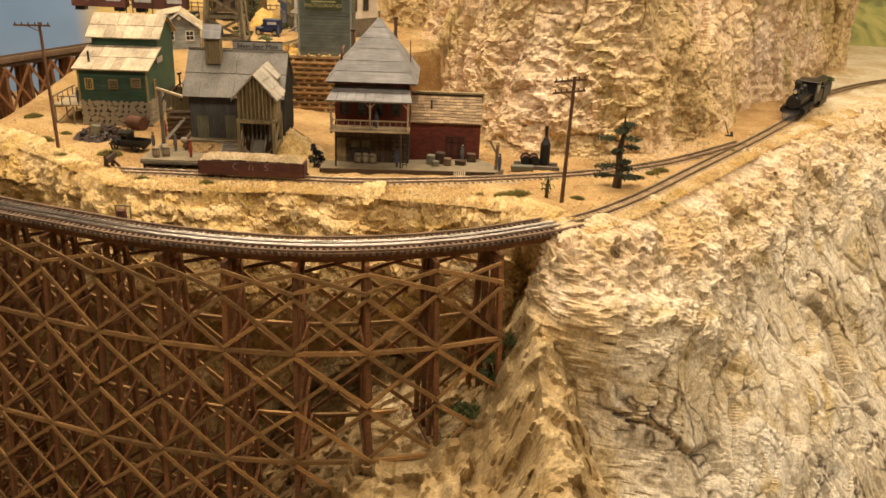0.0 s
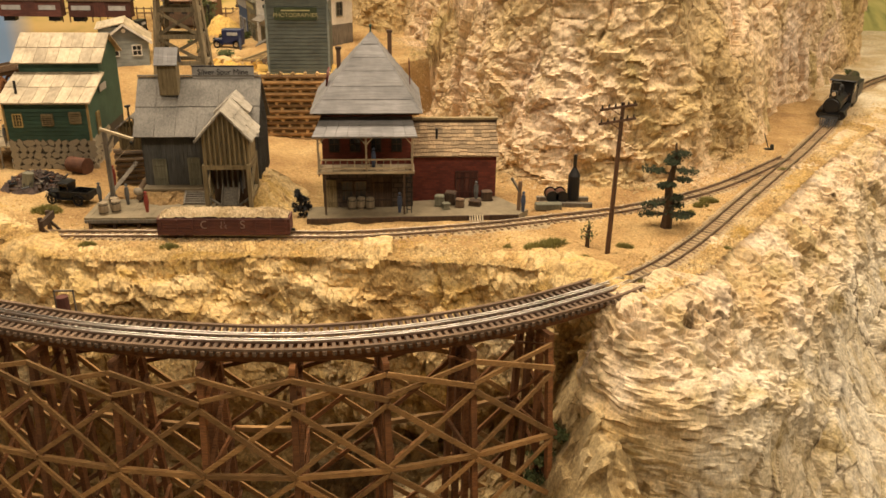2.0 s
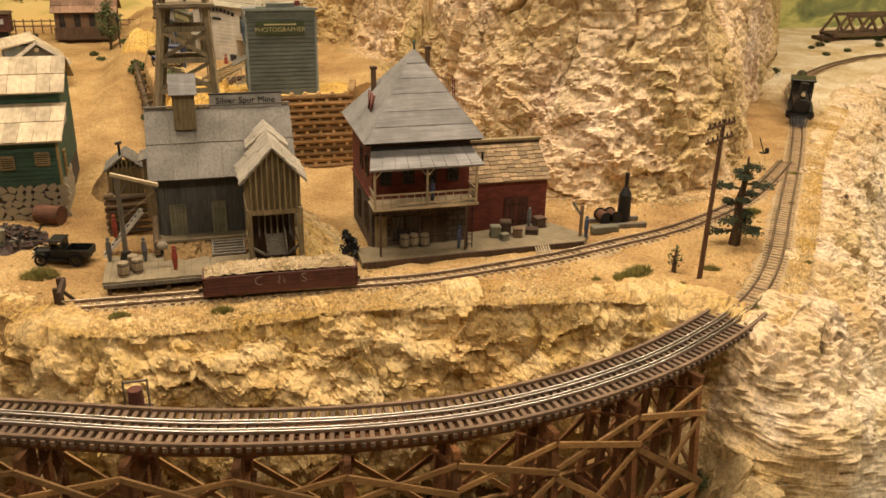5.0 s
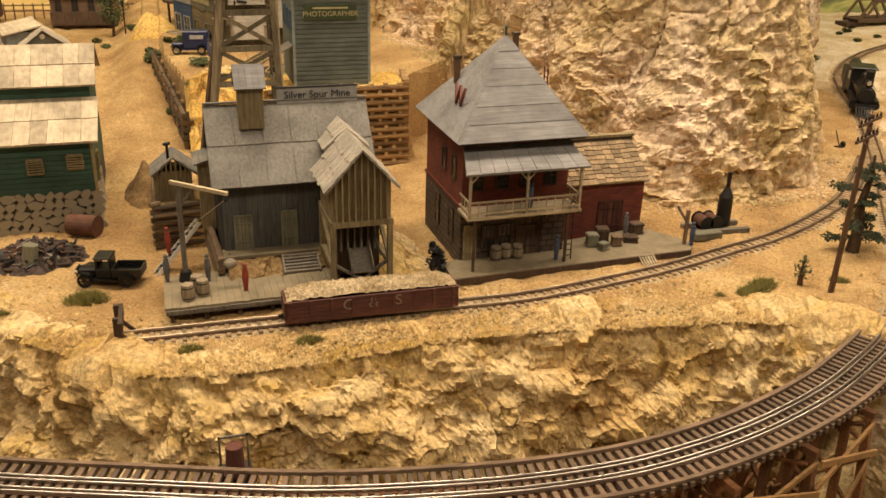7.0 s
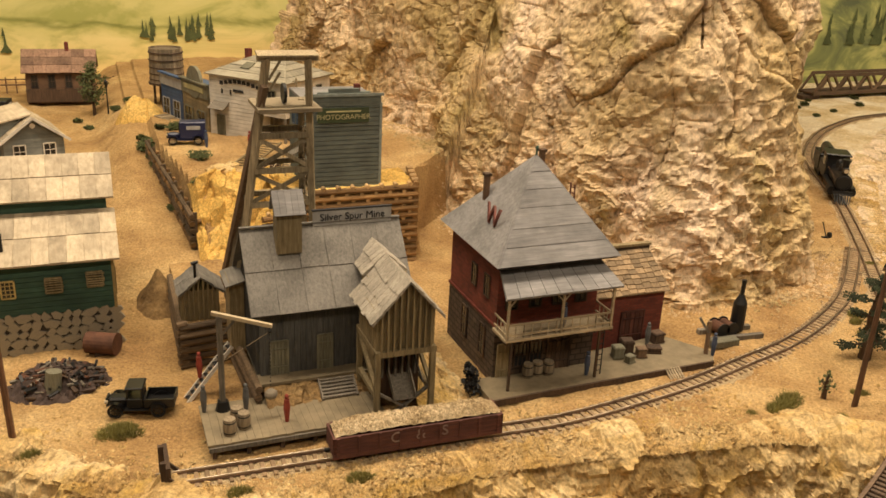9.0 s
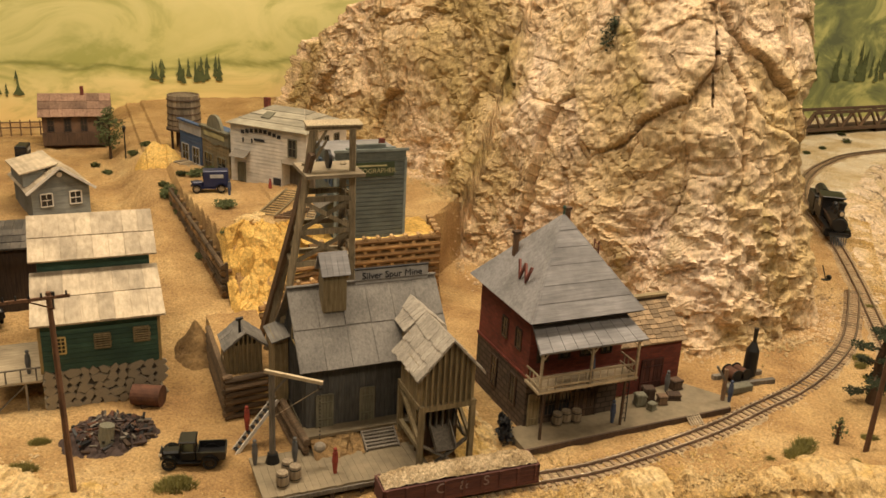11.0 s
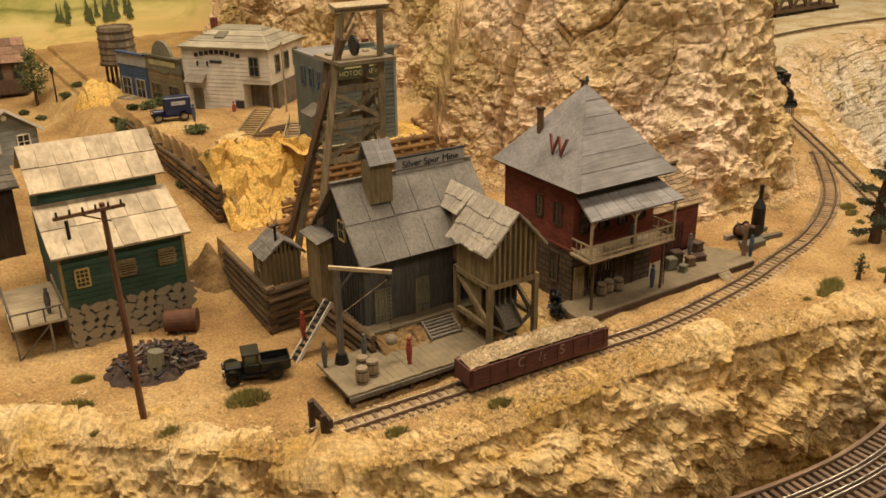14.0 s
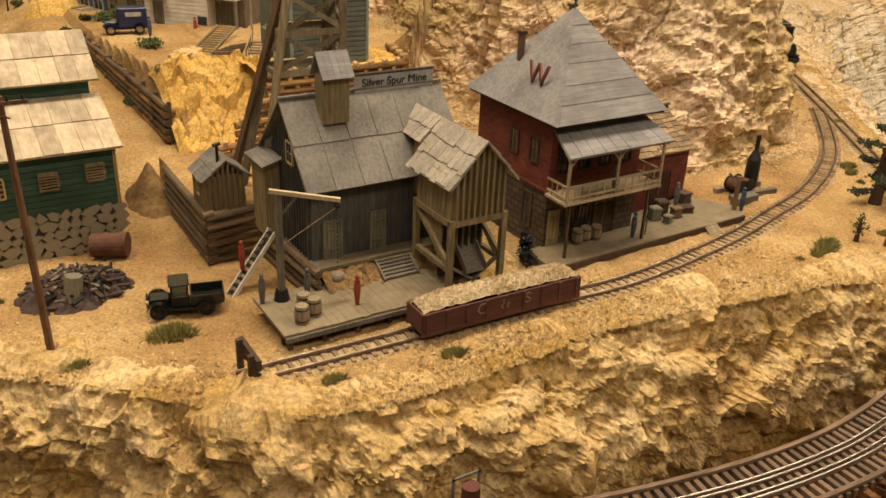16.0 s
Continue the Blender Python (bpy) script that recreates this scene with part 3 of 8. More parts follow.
def track(name, label, line, spacing, tie, z, steel):
    ob = thing(name, label, "railway track")
    for side in (-1, 1):
        r = part("rail", rail_bar(line, z, side * GAUGE / 2, 0.0011, 0.0018), steel, ob, "shiny steel rail")
        part("rail_foot", sweep(line, z - 0.0004, side * GAUGE / 2, 0.0019, 0.0005), RUST, r, "rusty rail foot")
    s = np.concatenate([[0], np.cumsum(np.linalg.norm(np.diff(line, axis=0), axis=1))])
    ang = np.unwrap(np.arctan2(np.gradient(line[:, 1]), np.gradient(line[:, 0])))
    for k, d in enumerate(np.arange(spacing / 2, s[-1], spacing)):
        x, y, a = (np.interp(d, s, c) for c in (line[:, 0], line[:, 1], ang))
        piece("tie", tie, ob, pose(x, y, z - 0.0004, 0, 0, math.degrees(a) + random.uniform(-2, 2)))
    return ob


x_cut = s_at_x(0.126)
i_cut = int(np.searchsorted(main_s, x_cut))
TIE = mesh_of("tie", box((-0.00125, -0.0095, -0.002), (0.00125, 0.0095, 0.0), bevel=0.0002), TIE_WOOD)
BRIDGE_TIE = mesh_of("bridge_tie", box((-0.0013, -0.0180, -0.003), (0.0013, 0.0180, 0.0), bevel=0.0002), BRIDGE_WOOD)
siding_track = track("siding_track", "weathered narrow gauge siding track on sandy ground", siding, 0.0062, TIE, 0.0022, DUSTY_STEEL)
main_track = track("main_track", "narrow gauge main track on sandy ballast", main[i_cut:], 0.0062, TIE, 0.0022, DUSTY_STEEL)
trestle_track = track("trestle_track", "dark bridge track with guard rails on the trestle", main[:i_cut + 1], 0.0052, BRIDGE_TIE, 0.0022, STEEL)
for off in (-0.0027, 0.0027):
    part("guard_rail", rail_bar(main[:i_cut + 1], 0.0022, off, 0.0010, 0.0017), STEEL, trestle_track, "inner steel guard rail")
for off in (-0.0158, 0.0158):
    part("guard_timber", sweep(main[:i_cut + 1], 0.0019, off, 0.0022, 0.0018), BRIDGE_WOOD, trestle_track, "outer guard timber")

def ballast(name, line, half, z, label):
    tan = np.gradient(line, axis=0)
    nrm = np.stack([-tan[:, 1], tan[:, 0]], 1)
    nrm /= np.linalg.norm(nrm, axis=1, keepdims=True)
    w = np.linspace(-1, 1, 27)
    P = np.zeros((len(line), len(w), 3))
    P[..., :2] = line[:, None] + nrm[:, None] * (w * half)[None, :, None]
    P[..., 2] = z - 0.0045 * np.clip((np.abs(w) - 0.55) / 0.45, 0, 1) ** 1.5 + 0.0004 * fbm(P * 420, 2)
    return tagged(grid_mesh(name, P, BALLAST), label, "ballast", kind="stuff")


BALLAST = rock_material("grey_tan_ballast", [(0.3, (0.34, 0.25, 0.14)), (0.6, (0.52, 0.40, 0.24))], (0.25, 0.17, 0.09), 0.5, 900, 40)
ballast("main_ballast", glide(main[i_cut:][::6], 700), 0.017, 0.0013, "dusty grey-tan ballast under the main track")
ballast("siding_ballast", glide(siding[::4], 400), 0.015, 0.0009, "dusty tan ballast under the siding track")

# ---- trestle ----
def cliff_drop(x, y):
    """Height of the canyon floor under the trestle."""
    return float(np.interp(x, (-0.8, -0.45, -0.30, -0.2, -0.12, -0.06, 0.0, 0.05, 0.09), (-0.55, -0.50, -0.42, -0.33, -0.235, -0.19, -0.175, -0.145, -0.07)))


trestle = thing("timber_trestle", "tall curved red-brown timber trestle with crossed braces", "trestle")
STOREY = 0.0505


def lower(z, top_z):
    """The next level of the braces below z; the first one is shorter."""
    return top_z - 0.0215 if z == top_z else z - STOREY


bents = []
s = s_at_x(0.052)
while s > 0.02:
    bents.append(s)
    s -= 0.0562
DECK = -0.0012
for side in (-1, 1):
    for off in (0.0042, 0.0075):
        part("stringer", sweep(main[:i_cut - 4], DECK - 0.0085, side * off, 0.0030, 0.0075), TRESTLE_WOOD, trestle)
posts_of = []
for s in bents:
    p, d, n = at_main(s)
    foot = cliff_drop(*p)
    top_z = DECK - 0.0125
    part("cap_beam", beam((*(p - n * 0.0195), top_z + 0.002), (*(p + n * 0.0195), top_z + 0.002), 0.004, 0.004), TRESTLE_WOOD, trestle)
    ends = []
    for k, (a, batter) in enumerate(((-0.0165, -0.10), (-0.006, -0.03), (0.006, 0.03), (0.0165, 0.10))):
        q0, q1 = p + n * a, p + n * (a + batter * (top_z - foot))
        part("post", beam((*q0, top_z), (*q1, foot - 0.02), 0.0042, 0.0042, up=(*d, 0)), TRESTLE_WOOD, trestle)
        ends.append((a, batter))
    posts_of.append((p, d, n, foot, top_z))
    z = top_z
    k = 0
    level = 0
    while lower(z, top_z) > foot - 0.03:
        zn = lower(z, top_z)
        level += 1
        wid = lambda zz: 0.0165 + 0.10 * (top_z - zz)
        for a, b in ((1, -1), (-1, 1)):
            dd = 0.0028 * a
            part("sway_brace", beam((*(p + n * a * wid(z) + d * dd), z - 0.004), (*(p + n * b * wid(zn) + d * dd), zn + 0.002), 0.0014, 0.0028, up=(*d, 0)), TRESTLE_WOOD, trestle)
        for dd in (0.003, -0.003) if level % 2 == 0 else ():
            part("sill_beam", beam((*(p - n * (wid(zn) + 0.004) + d * dd), zn), (*(p + n * (wid(zn) + 0.004) + d * dd), zn), 0.0018, 0.0040), TRESTLE_WOOD, trestle)
        z = zn
for (p, d, n, foot, top_z), (p2, d2, n2, foot2, top2) in zip(posts_of, posts_of[1:]):
    z = top_z
    deep = min(foot, foot2)
    level = 0
    while lower(z, top_z) > deep - 0.03:
        zn = lower(z, top_z)
        level += 1
        for side in (-1, 1):
            w0, w1 = (side * (0.0165 + 0.10 * (top_z - zz) + 0.0035) for zz in (z, zn))
            a0, a1, b0, b1 = p + n * w0, p + n * w1, p2 + n2 * w0, p2 + n2 * w1
            if zn > foot - 0.02 and level % 2 == 0:
                part("long_girt", beam((*a1, zn), (*b1, zn), 0.0030, 0.0036), BRACE_WOOD, trestle)
            sh = 0.0022 * side
            part("long_brace", beam((*(b0 + n2 * sh), z - 0.002), (*(a1 + n * sh), zn + 0.002), 0.0016, 0.0036), BRACE_WOOD, trestle)
            part("long_brace", beam((*a0, z - 0.003), (*b1, zn + 0.003), 0.0016, 0.0030), BRACE_WOOD if side < 0 else TRESTLE_WOOD, trestle)
        z = zn

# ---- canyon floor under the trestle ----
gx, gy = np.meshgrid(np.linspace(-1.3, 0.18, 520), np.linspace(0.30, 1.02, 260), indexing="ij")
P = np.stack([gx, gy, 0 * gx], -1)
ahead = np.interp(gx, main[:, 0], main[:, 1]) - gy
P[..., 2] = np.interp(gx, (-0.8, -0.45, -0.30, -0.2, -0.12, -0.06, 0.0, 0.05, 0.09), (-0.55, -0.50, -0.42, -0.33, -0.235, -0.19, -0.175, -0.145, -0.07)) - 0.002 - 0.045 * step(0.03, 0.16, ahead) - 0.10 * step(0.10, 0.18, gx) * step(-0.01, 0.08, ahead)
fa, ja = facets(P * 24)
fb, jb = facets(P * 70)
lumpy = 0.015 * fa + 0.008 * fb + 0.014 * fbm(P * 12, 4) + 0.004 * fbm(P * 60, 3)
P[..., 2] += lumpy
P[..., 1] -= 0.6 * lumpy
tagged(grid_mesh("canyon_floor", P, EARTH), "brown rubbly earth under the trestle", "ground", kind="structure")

# ---- shared building pieces ----
def text_mesh(txt, size, depth, mat):
    cu = bpy.data.curves.new("lettering", "FONT")
    cu.body, cu.size, cu.extrude, cu.align_x, cu.align_y = txt, size, depth, "CENTER", "CENTER"
    tmp = bpy.data.objects.new("lettering", cu)
    scene.collection.objects.link(tmp)
    bpy.context.view_layer.update()
    me = bpy.data.meshes.new_from_object(tmp.evaluated_get(bpy.context.evaluated_depsgraph_get()))
    me.name = "lettering"
    bpy.data.objects.remove(tmp)
    me.materials.clear()
    me.materials.append(mat)
    return me


def boards(parent, name, lo, hi, axis, n, mat, proud=0.0006, gap=0.12, label=""):
    """A wall face made of n boards side by side (axis 0 or 1 or 2 is the way in which they follow one another)."""
    w = (hi[axis] - lo[axis]) / n
    for k in range(n):
        a, b = list(lo), list(hi)
        a[axis], b[axis] = lo[axis] + k * w + w * gap / 2, lo[axis] + (k + 1) * w - w * gap / 2
        ths = [i for i in range(3) if i != axis and abs(hi[i] - lo[i]) < 0.004]
        for i in ths:
            j = random.uniform(-0.3, 0.3) * proud
            a[i], b[i] = a[i] + j, b[i] + j
        part(name, box(a, b), mat, parent, label)


def window(parent, p, w, h, facing, mat, bars=(1, 1), label="window with thin muntins", boarded=False):
    """A window on a wall that faces along facing ('x-', 'x+', 'y-'); p is the middle of it on the wall."""
    d = {"y-": Vector((0, -1, 0)), "x-": Vector((-1, 0, 0)), "x+": Vector((1, 0, 0))}[facing]
    s = Vector((1, 0, 0)) if d.y else Vector((0, 1, 0))
    p = Vector(p)
    u = Vector((0, 0, 1))
    bm = bmesh.new()
    t = 0.0011
    for a, b in (((-1, -1), (1, -1)), ((-1, 1), (1, 1)), ((-1, -1), (-1, 1)), ((1, -1), (1, 1))):
        q0, q1 = (p + d * 0.0007 + s * (e[0] * w / 2) + u * (e[1] * h / 2) for e in (a, b))
        beam(q0, q1, t, t, bm, up=d)
    fr = part("window", bm, mat, parent, label)
    gl = bmesh.new()
    g = p + d * 0.0003
    slab([g - s * w / 2 - u * h / 2, g + s * w / 2 - u * h / 2, g + s * w / 2 + u * h / 2, g - s * w / 2 + u * h / 2], 0.0004, gl)
    part("pane", gl, GLASS_DARK, fr, "dark glass pane")
    if boarded:
        n = 6
        for k in range(n):
            z = -h / 2 + (k + 0.5) * h / n
            part("nailed_board", beam(p + d * 0.0016 - s * w * random.uniform(0.5, 0.62) + u * (z + random.uniform(-1, 1) * 0.0003), p + d * 0.0016 + s * w * random.uniform(0.5, 0.62) + u * (z + random.uniform(-1, 1) * 0.0003), 0.0008, h / n * 0.8, up=d), TAN_WOOD, fr, "pale nailed board")
        return fr
    bm = bmesh.new()
    for k in range(1, bars[0] + 1):
        x = -w / 2 + w * k / (bars[0] + 1)
        beam(p + d * 0.0007 + s * x - u * h / 2, p + d * 0.0007 + s * x + u * h / 2, 0.0005, 0.0005, bm, up=d)
    for k in range(1, bars[1] + 1):
        z = -h / 2 + h * k / (bars[1] + 1)
        beam(p + d * 0.0007 - s * w / 2 + u * z, p + d * 0.0007 + s * w / 2 + u * z, 0.0005, 0.0005, bm, up=d)
    part("muntin", bm, mat, fr)
    return fr


def door(parent, p, w, h, facing, mat, label="plank door"):
    d = {"y-": Vector((0, -1, 0)), "x-": Vector((-1, 0, 0)), "x+": Vector((1, 0, 0))}[facing]
    s = Vector((1, 0, 0)) if d.y else Vector((0, 1, 0))
    p, u = Vector(p), Vector((0, 0, 1))
    bm = bmesh.new()
    for x in (-1, 1):
        beam(p + d * 0.0006 + s * x * w / 2, p + d * 0.0006 + s * x * w / 2 + u * h, 0.0012, 0.0014, bm, up=d)
    beam(p + d * 0.0006 - s * w / 2 + u * h, p + d * 0.0006 + s * w / 2 + u * h, 0.0012, 0.0014, bm, up=d)
    ob = part("door", bm, mat, parent, label)
    bm = bmesh.new()
    n = 5
    for k in range(n):
        x = -w / 2 + (k + 0.5) * w / n
        beam(p + d * 0.0003 + s * x, p + d * 0.0003 + s * x + u * h, 0.0006, w / n * 0.86, bm, up=s)
    for z in (0.25, 0.78):
        beam(p + d * 0.0008 - s * w * 0.45 + u * h * z, p + d * 0.0008 + s * w * 0.45 + u * h * z, 0.0005, 0.0014, bm, up=d)
    part("door_leaf", bm, mat, ob)
    return ob


def roof_plane(parent, name, a, b, c, d, rows, mat, t=0.0012, cols=1, label="", ragged=0.0):
    """Strips from the eave a-b up to the ridge d-c, each lapping over the one below."""
    a, b, c, d = (Vector(v) for v in (a, b, c, d))
    n = (b - a).cross(d - a).normalized()
    for r in range(rows):
        f0, f1 = r / rows, (r + 1.18) / rows if r < rows - 1 else 1.0
        for k in range(cols):
            g0, g1 = (k + 0.02) / cols, (k + 0.98) / cols
            sh = random.uniform(-1, 1) * ragged
            def at(f, g, lift):
                e0, e1 = a.lerp(d, f), b.lerp(c, f)
                return e0.lerp(e1, g) + n * lift
            lo = t * 0.9 + random.uniform(0, 0.3) * t
            up = t * 0.15
            pts = [at(max(f0 + sh, -0.04), g0, lo), at(max(f0 + sh, -0.04), g1, lo), at(f1, g1, up), at(f1, g0, up)]
            if (pts[2] - pts[3]).length < 1e-4:
                pts = pts[:3]
            part(name, slab(pts, t * 0.8), mat, parent, label)
    bm = slab([a, b, c, d] if (c - d).length > 1e-4 else [a, b, c], t * 0.9)
    part(name + "_deck", bm, mat, parent)


def brick_material(name, colour, mortar, sx, sy):
    m, nt, b = material(name, 0.88)
    v = coords(nt, (1, 1, 1))
    sep = nt.nodes.new("ShaderNodeSeparateXYZ")
    nt.links.new(v, sep.inputs[0])
    add = nt.nodes.new("ShaderNodeMath")
    nt.links.new(sep.outputs["X"], add.inputs[0])
    nt.links.new(sep.outputs["Y"], add.inputs[1])
    cmb = nt.nodes.new("ShaderNodeCombineXYZ")
    nt.links.new(add.outputs[0], cmb.inputs[0])
    nt.links.new(sep.outputs["Z"], cmb.inputs[1])
    bt = nt.nodes.new("ShaderNodeTexBrick")
    for k, val in (("Color1", (*colour, 1)), ("Color2", (*[c * 0.6 for c in colour], 1)), ("Mortar", (*mortar, 1)), ("Scale", 1.0), ("Mortar Size", sy * 0.12), ("Brick Width", sx), ("Row Height", sy)):
        bt.inputs[k].default_value = val
    nt.links.new(cmb.outputs[0], bt.inputs["Vector"])
    st = noise_tex(nt, v, 60, 4)
    col = mix(nt, bt.outputs["Color"], ramp(nt, st, [(0.3, (0.6, 0.58, 0.55)), (0.7, (1.25, 1.2, 1.15))]), 0.8, "MULTIPLY")
    nt.links.new(col, b.inputs["Base Color"])
    bump(nt, b, bt.outputs["Fac"], -0.6, 0.0006)
    return m


BRICKWORK = brick_material("red_brick_courses", (0.21, 0.045, 0.028), (0.12, 0.04, 0.03), 0.0052, 0.0019)
DARK_STONE = brick_material("dark_rough_stone", (0.10, 0.07, 0.05), (0.03, 0.022, 0.016), 0.008, 0.0045)
DARK_BROWN = wood_material("dark_brown_boards", (0.035, 0.02, 0.012), (0.10, 0.06, 0.035), 2)
PORCH_WOOD = wood_material("pale_weathered_porch_wood", (0.24, 0.19, 0.12), (0.46, 0.38, 0.26), 0, 700)
RED_PAINT = plain_material("dull_red_paint", (0.155, 0.045, 0.032), 0.7)
SIGN_WHITE = plain_material("grey_white_sign_board", (0.42, 0.42, 0.42), 0.7)
SIGN_DARK = plain_material("dark_sign_lettering", (0.03, 0.03, 0.035), 0.8)
LETTER_PALE = plain_material("faded_grey_lettering", (0.27, 0.19, 0.16), 0.8)
CONCRETE = plain_material("dusty_platform_boards", (0.235, 0.19, 0.12), 0.9, 0, 0.35, 90)

# ---- two-storey brick depot with hipped roof ----
def depot():
    ob = thing("depot_building", "two-storey red brick depot with a steep grey hipped roof and balcony", "building")
    x0, x1, y0, y1 = -0.107, -0.028, 0.901, 0.985
    zb, zt, ze, za = 0.044, 0.094, 0.0925, 0.150
    part("lower_wall", box((x0, y0, 0), (x1, y1, zb)), DARK_STONE, ob, "dark rough stone lower wall")
    part("upper_wall", box((x0 + 0.0004, y0 + 0.0004, zb), (x1 - 0.0004, y1 - 0.0004, zt)), BRICKWORK, ob, "red brick upper wall")
    part("string_course", box((x0 - 0.0008, y0 - 0.0008, zb - 0.0008), (x1 + 0.0008, y1 + 0.0008, zb + 0.0010)), BRICKWORK, ob)
    ex0, ex1, ey0, ey1 = -0.1145, -0.0205, 0.889, 0.992
    c = [Vector((ex0, ey0, ze)), Vector((ex1, ey0, ze)), Vector((ex1, ey1, ze)), Vector((ex0, ey1, ze))]
    apex = Vector((-0.0635, 0.9440, 0.1525))
    for k in range(4):
        roof_plane(ob, "roof_strip", c[k], c[(k + 1) % 4], apex, apex, 1 if k == 3 else 6, ROOF_GREY, 0.0005, 1, "blue-grey roofing strip", 0.012)
    part("soffit", box((ex0 + 0.002, ey0 + 0.002, ze - 0.0018), (ex1 - 0.002, ey1 - 0.002, ze - 0.0008)), DARK_BROWN, ob)
    for x, y, z, h in ((-0.093, 0.960, 0.112, 0.022), (-0.047, 0.966, 0.126, 0.022)):
        ch = part("chimney", box((x - 0.0019, y - 0.0019, z), (x + 0.0019, y + 0.0019, z + h), bevel=0.0003), BROWN_PAINT, ob, "thin brown chimney")
        part("chimney_cap", box((x - 0.0026, y - 0.0026, z + h), (x + 0.0026, y + 0.0026, z + h + 0.002)), DARK_BROWN, ch)
    bm = tube(apex - Vector((0, 0, 0.001)), apex + Vector((0, 0, 0.006)), 0.0009, 0.0006)
    bmesh.ops.create_uvsphere(bm, u_segments=8, v_segments=6, radius=0.0014, matrix=Matrix.Translation(apex + Vector((0, 0, 0.0045))))
    part("finial", bm, GREEN_PAINT, ob, "green metal finial")
    # letter W standing on the west slope
    me = text_mesh("W", 0.020, 0.0008, RED_PAINT)
    piece("roof_letter", me, ob, pose(-0.1015, 0.9285, 0.1145, 90, 0, -90) @ pose(0, 0, 0, -8, 0, 0))
    # ladder and vent pipe behind the east slope
    bm = bmesh.new()
    for y in (0.944, 0.950):
        beam((-0.029, y, 0.098), (-0.030, y, 0.128), 0.0008, 0.0008, bm)
    for k in range(6):
        beam((-0.0295, 0.944, 0.104 + k * 0.0042), (-0.0295, 0.950, 0.104 + k * 0.0042), 0.0006, 0.0006, bm)
    part("roof_ladder", bm, RED_PAINT, ob, "thin red roof ladder")
    part("vent_pipe", tube((-0.043, 0.925, 0.112), (-0.043, 0.925, 0.125), 0.0006), IRON, ob)
    # windows and doors
    for y in (0.918, 0.940):
        window(ob, (x0 + 0.0003, y, 0.068), 0.008, 0.016, "x-", DARK_BROWN, (1, 1), "tall dark sash window")
    for y in (0.920, 0.952):
        window(ob, (x0 - 0.0002, y, 0.026), 0.009, 0.024, "x-", DARK_BROWN, (1, 2), "dark arched lower window")
    for x in (-0.096, -0.078, -0.060, -0.042):
        window(ob, (x, y0 + 0.0002, 0.066), 0.0085, 0.020, "y-", DARK_BROWN, (1, 2), "balcony window")
    door(ob, (-0.056, y0 - 0.0002, 0.004), 0.018, 0.030, "y-", DARK_BROWN, "dark double freight door")
    door(ob, (-0.100, y0 - 0.0002, 0.004), 0.008, 0.026, "y-", TAN_WOOD, "pale narrow door")
    for x in (-0.086, -0.074):
        window(ob, (x, y0 - 0.0002, 0.020), 0.010, 0.018, "y-", DARK_BROWN, (2, 1), "shop window")
    # balcony
    by0, bz = 0.8785, 0.0425
    bal = part("balcony_floor", box((-0.110, by0, bz), (-0.027, y0 - 0.001, bz + 0.0022), bevel=0.0003), PORCH_WOOD, ob, "pale balcony floor")
    for k in range(14):
        x = -0.109 + k * 0.0062
        part("floor_joist", box((x, by0 + 0.001, bz - 0.002), (x + 0.0012, y0 - 0.001, bz - 0.0002)), DARK_BROWN, bal)
    posts = [(-0.1085, by0 + 0.001), (-0.068, by0 + 0.001), (-0.029, by0 + 0.001)]
    for x, y in posts:
        part("porch_post", beam((x, y, bz + 0.0022), (x, y, 0.0755), 0.0016, 0.0016), PORCH_WOOD, ob)
        bm = bmesh.new()
        for sx in (-1, 1):
            if -0.109 < x + sx * 0.006 < -0.028:
                beam((x, y, 0.068), (x + sx * 0.006, y, 0.0745), 0.0008, 0.0008, bm)
        part("post_bracket", bm, PORCH_WOOD, ob)
    runs = [((-0.1085, by0 + 0.001), (-0.029, by0 + 0.001)), ((-0.1085, by0 + 0.001), (-0.1085, y0 - 0.001)), ((-0.029, by0 + 0.001), (-0.029, y0 - 0.001))]
    for (ax, ay), (bx, by) in runs:
        for z in (bz + 0.005, bz + 0.0125):
            part("balcony_rail", beam((ax, ay, z), (bx, by, z), 0.0010, 0.0012), PORCH_WOOD, ob, "pale balcony rail")
        n = 13 if abs(bx - ax) > 0.05 else 4
        for k in range(1, n):
            x, y = ax + (bx - ax) * k / n, ay + (by - ay) * k / n
            part("baluster", beam((x, y, bz + 0.002), (x, y, bz + 0.0125), 0.0006, 0.0006), PORCH_WOOD, ob)
    roof_plane(ob, "porch_roof_sheet", (-0.113, 0.8755, 0.0755), (-0.0245, 0.8755, 0.0755), (-0.029, 0.9005, 0.0868), (-0.107, 0.9005, 0.0868), 1, ROOF_GREY, 0.001, 9, "grey tin porch roofing")
    # posts below the balcony
    for x in (-0.104, -0.036):
        part("platform_post", beam((x, 0.881, 0.004), (x, 0.881, bz), 0.0016, 0.0016), DARK_BROWN, ob)
    bm = bmesh.new()
    for x in (-0.0335, -0.0295):
        beam((x, 0.884, 0.004), (x - 0.001, 0.8835, 0.046), 0.0006, 0.0006, bm)
    for k in range(9):
        beam((-0.0335, 0.884, 0.008 + 0.0042 * k), (-0.0295, 0.884, 0.008 + 0.0042 * k), 0.0005, 0.0005, bm)
    part("wall_ladder", bm, IRON, ob)
    return ob


depot()


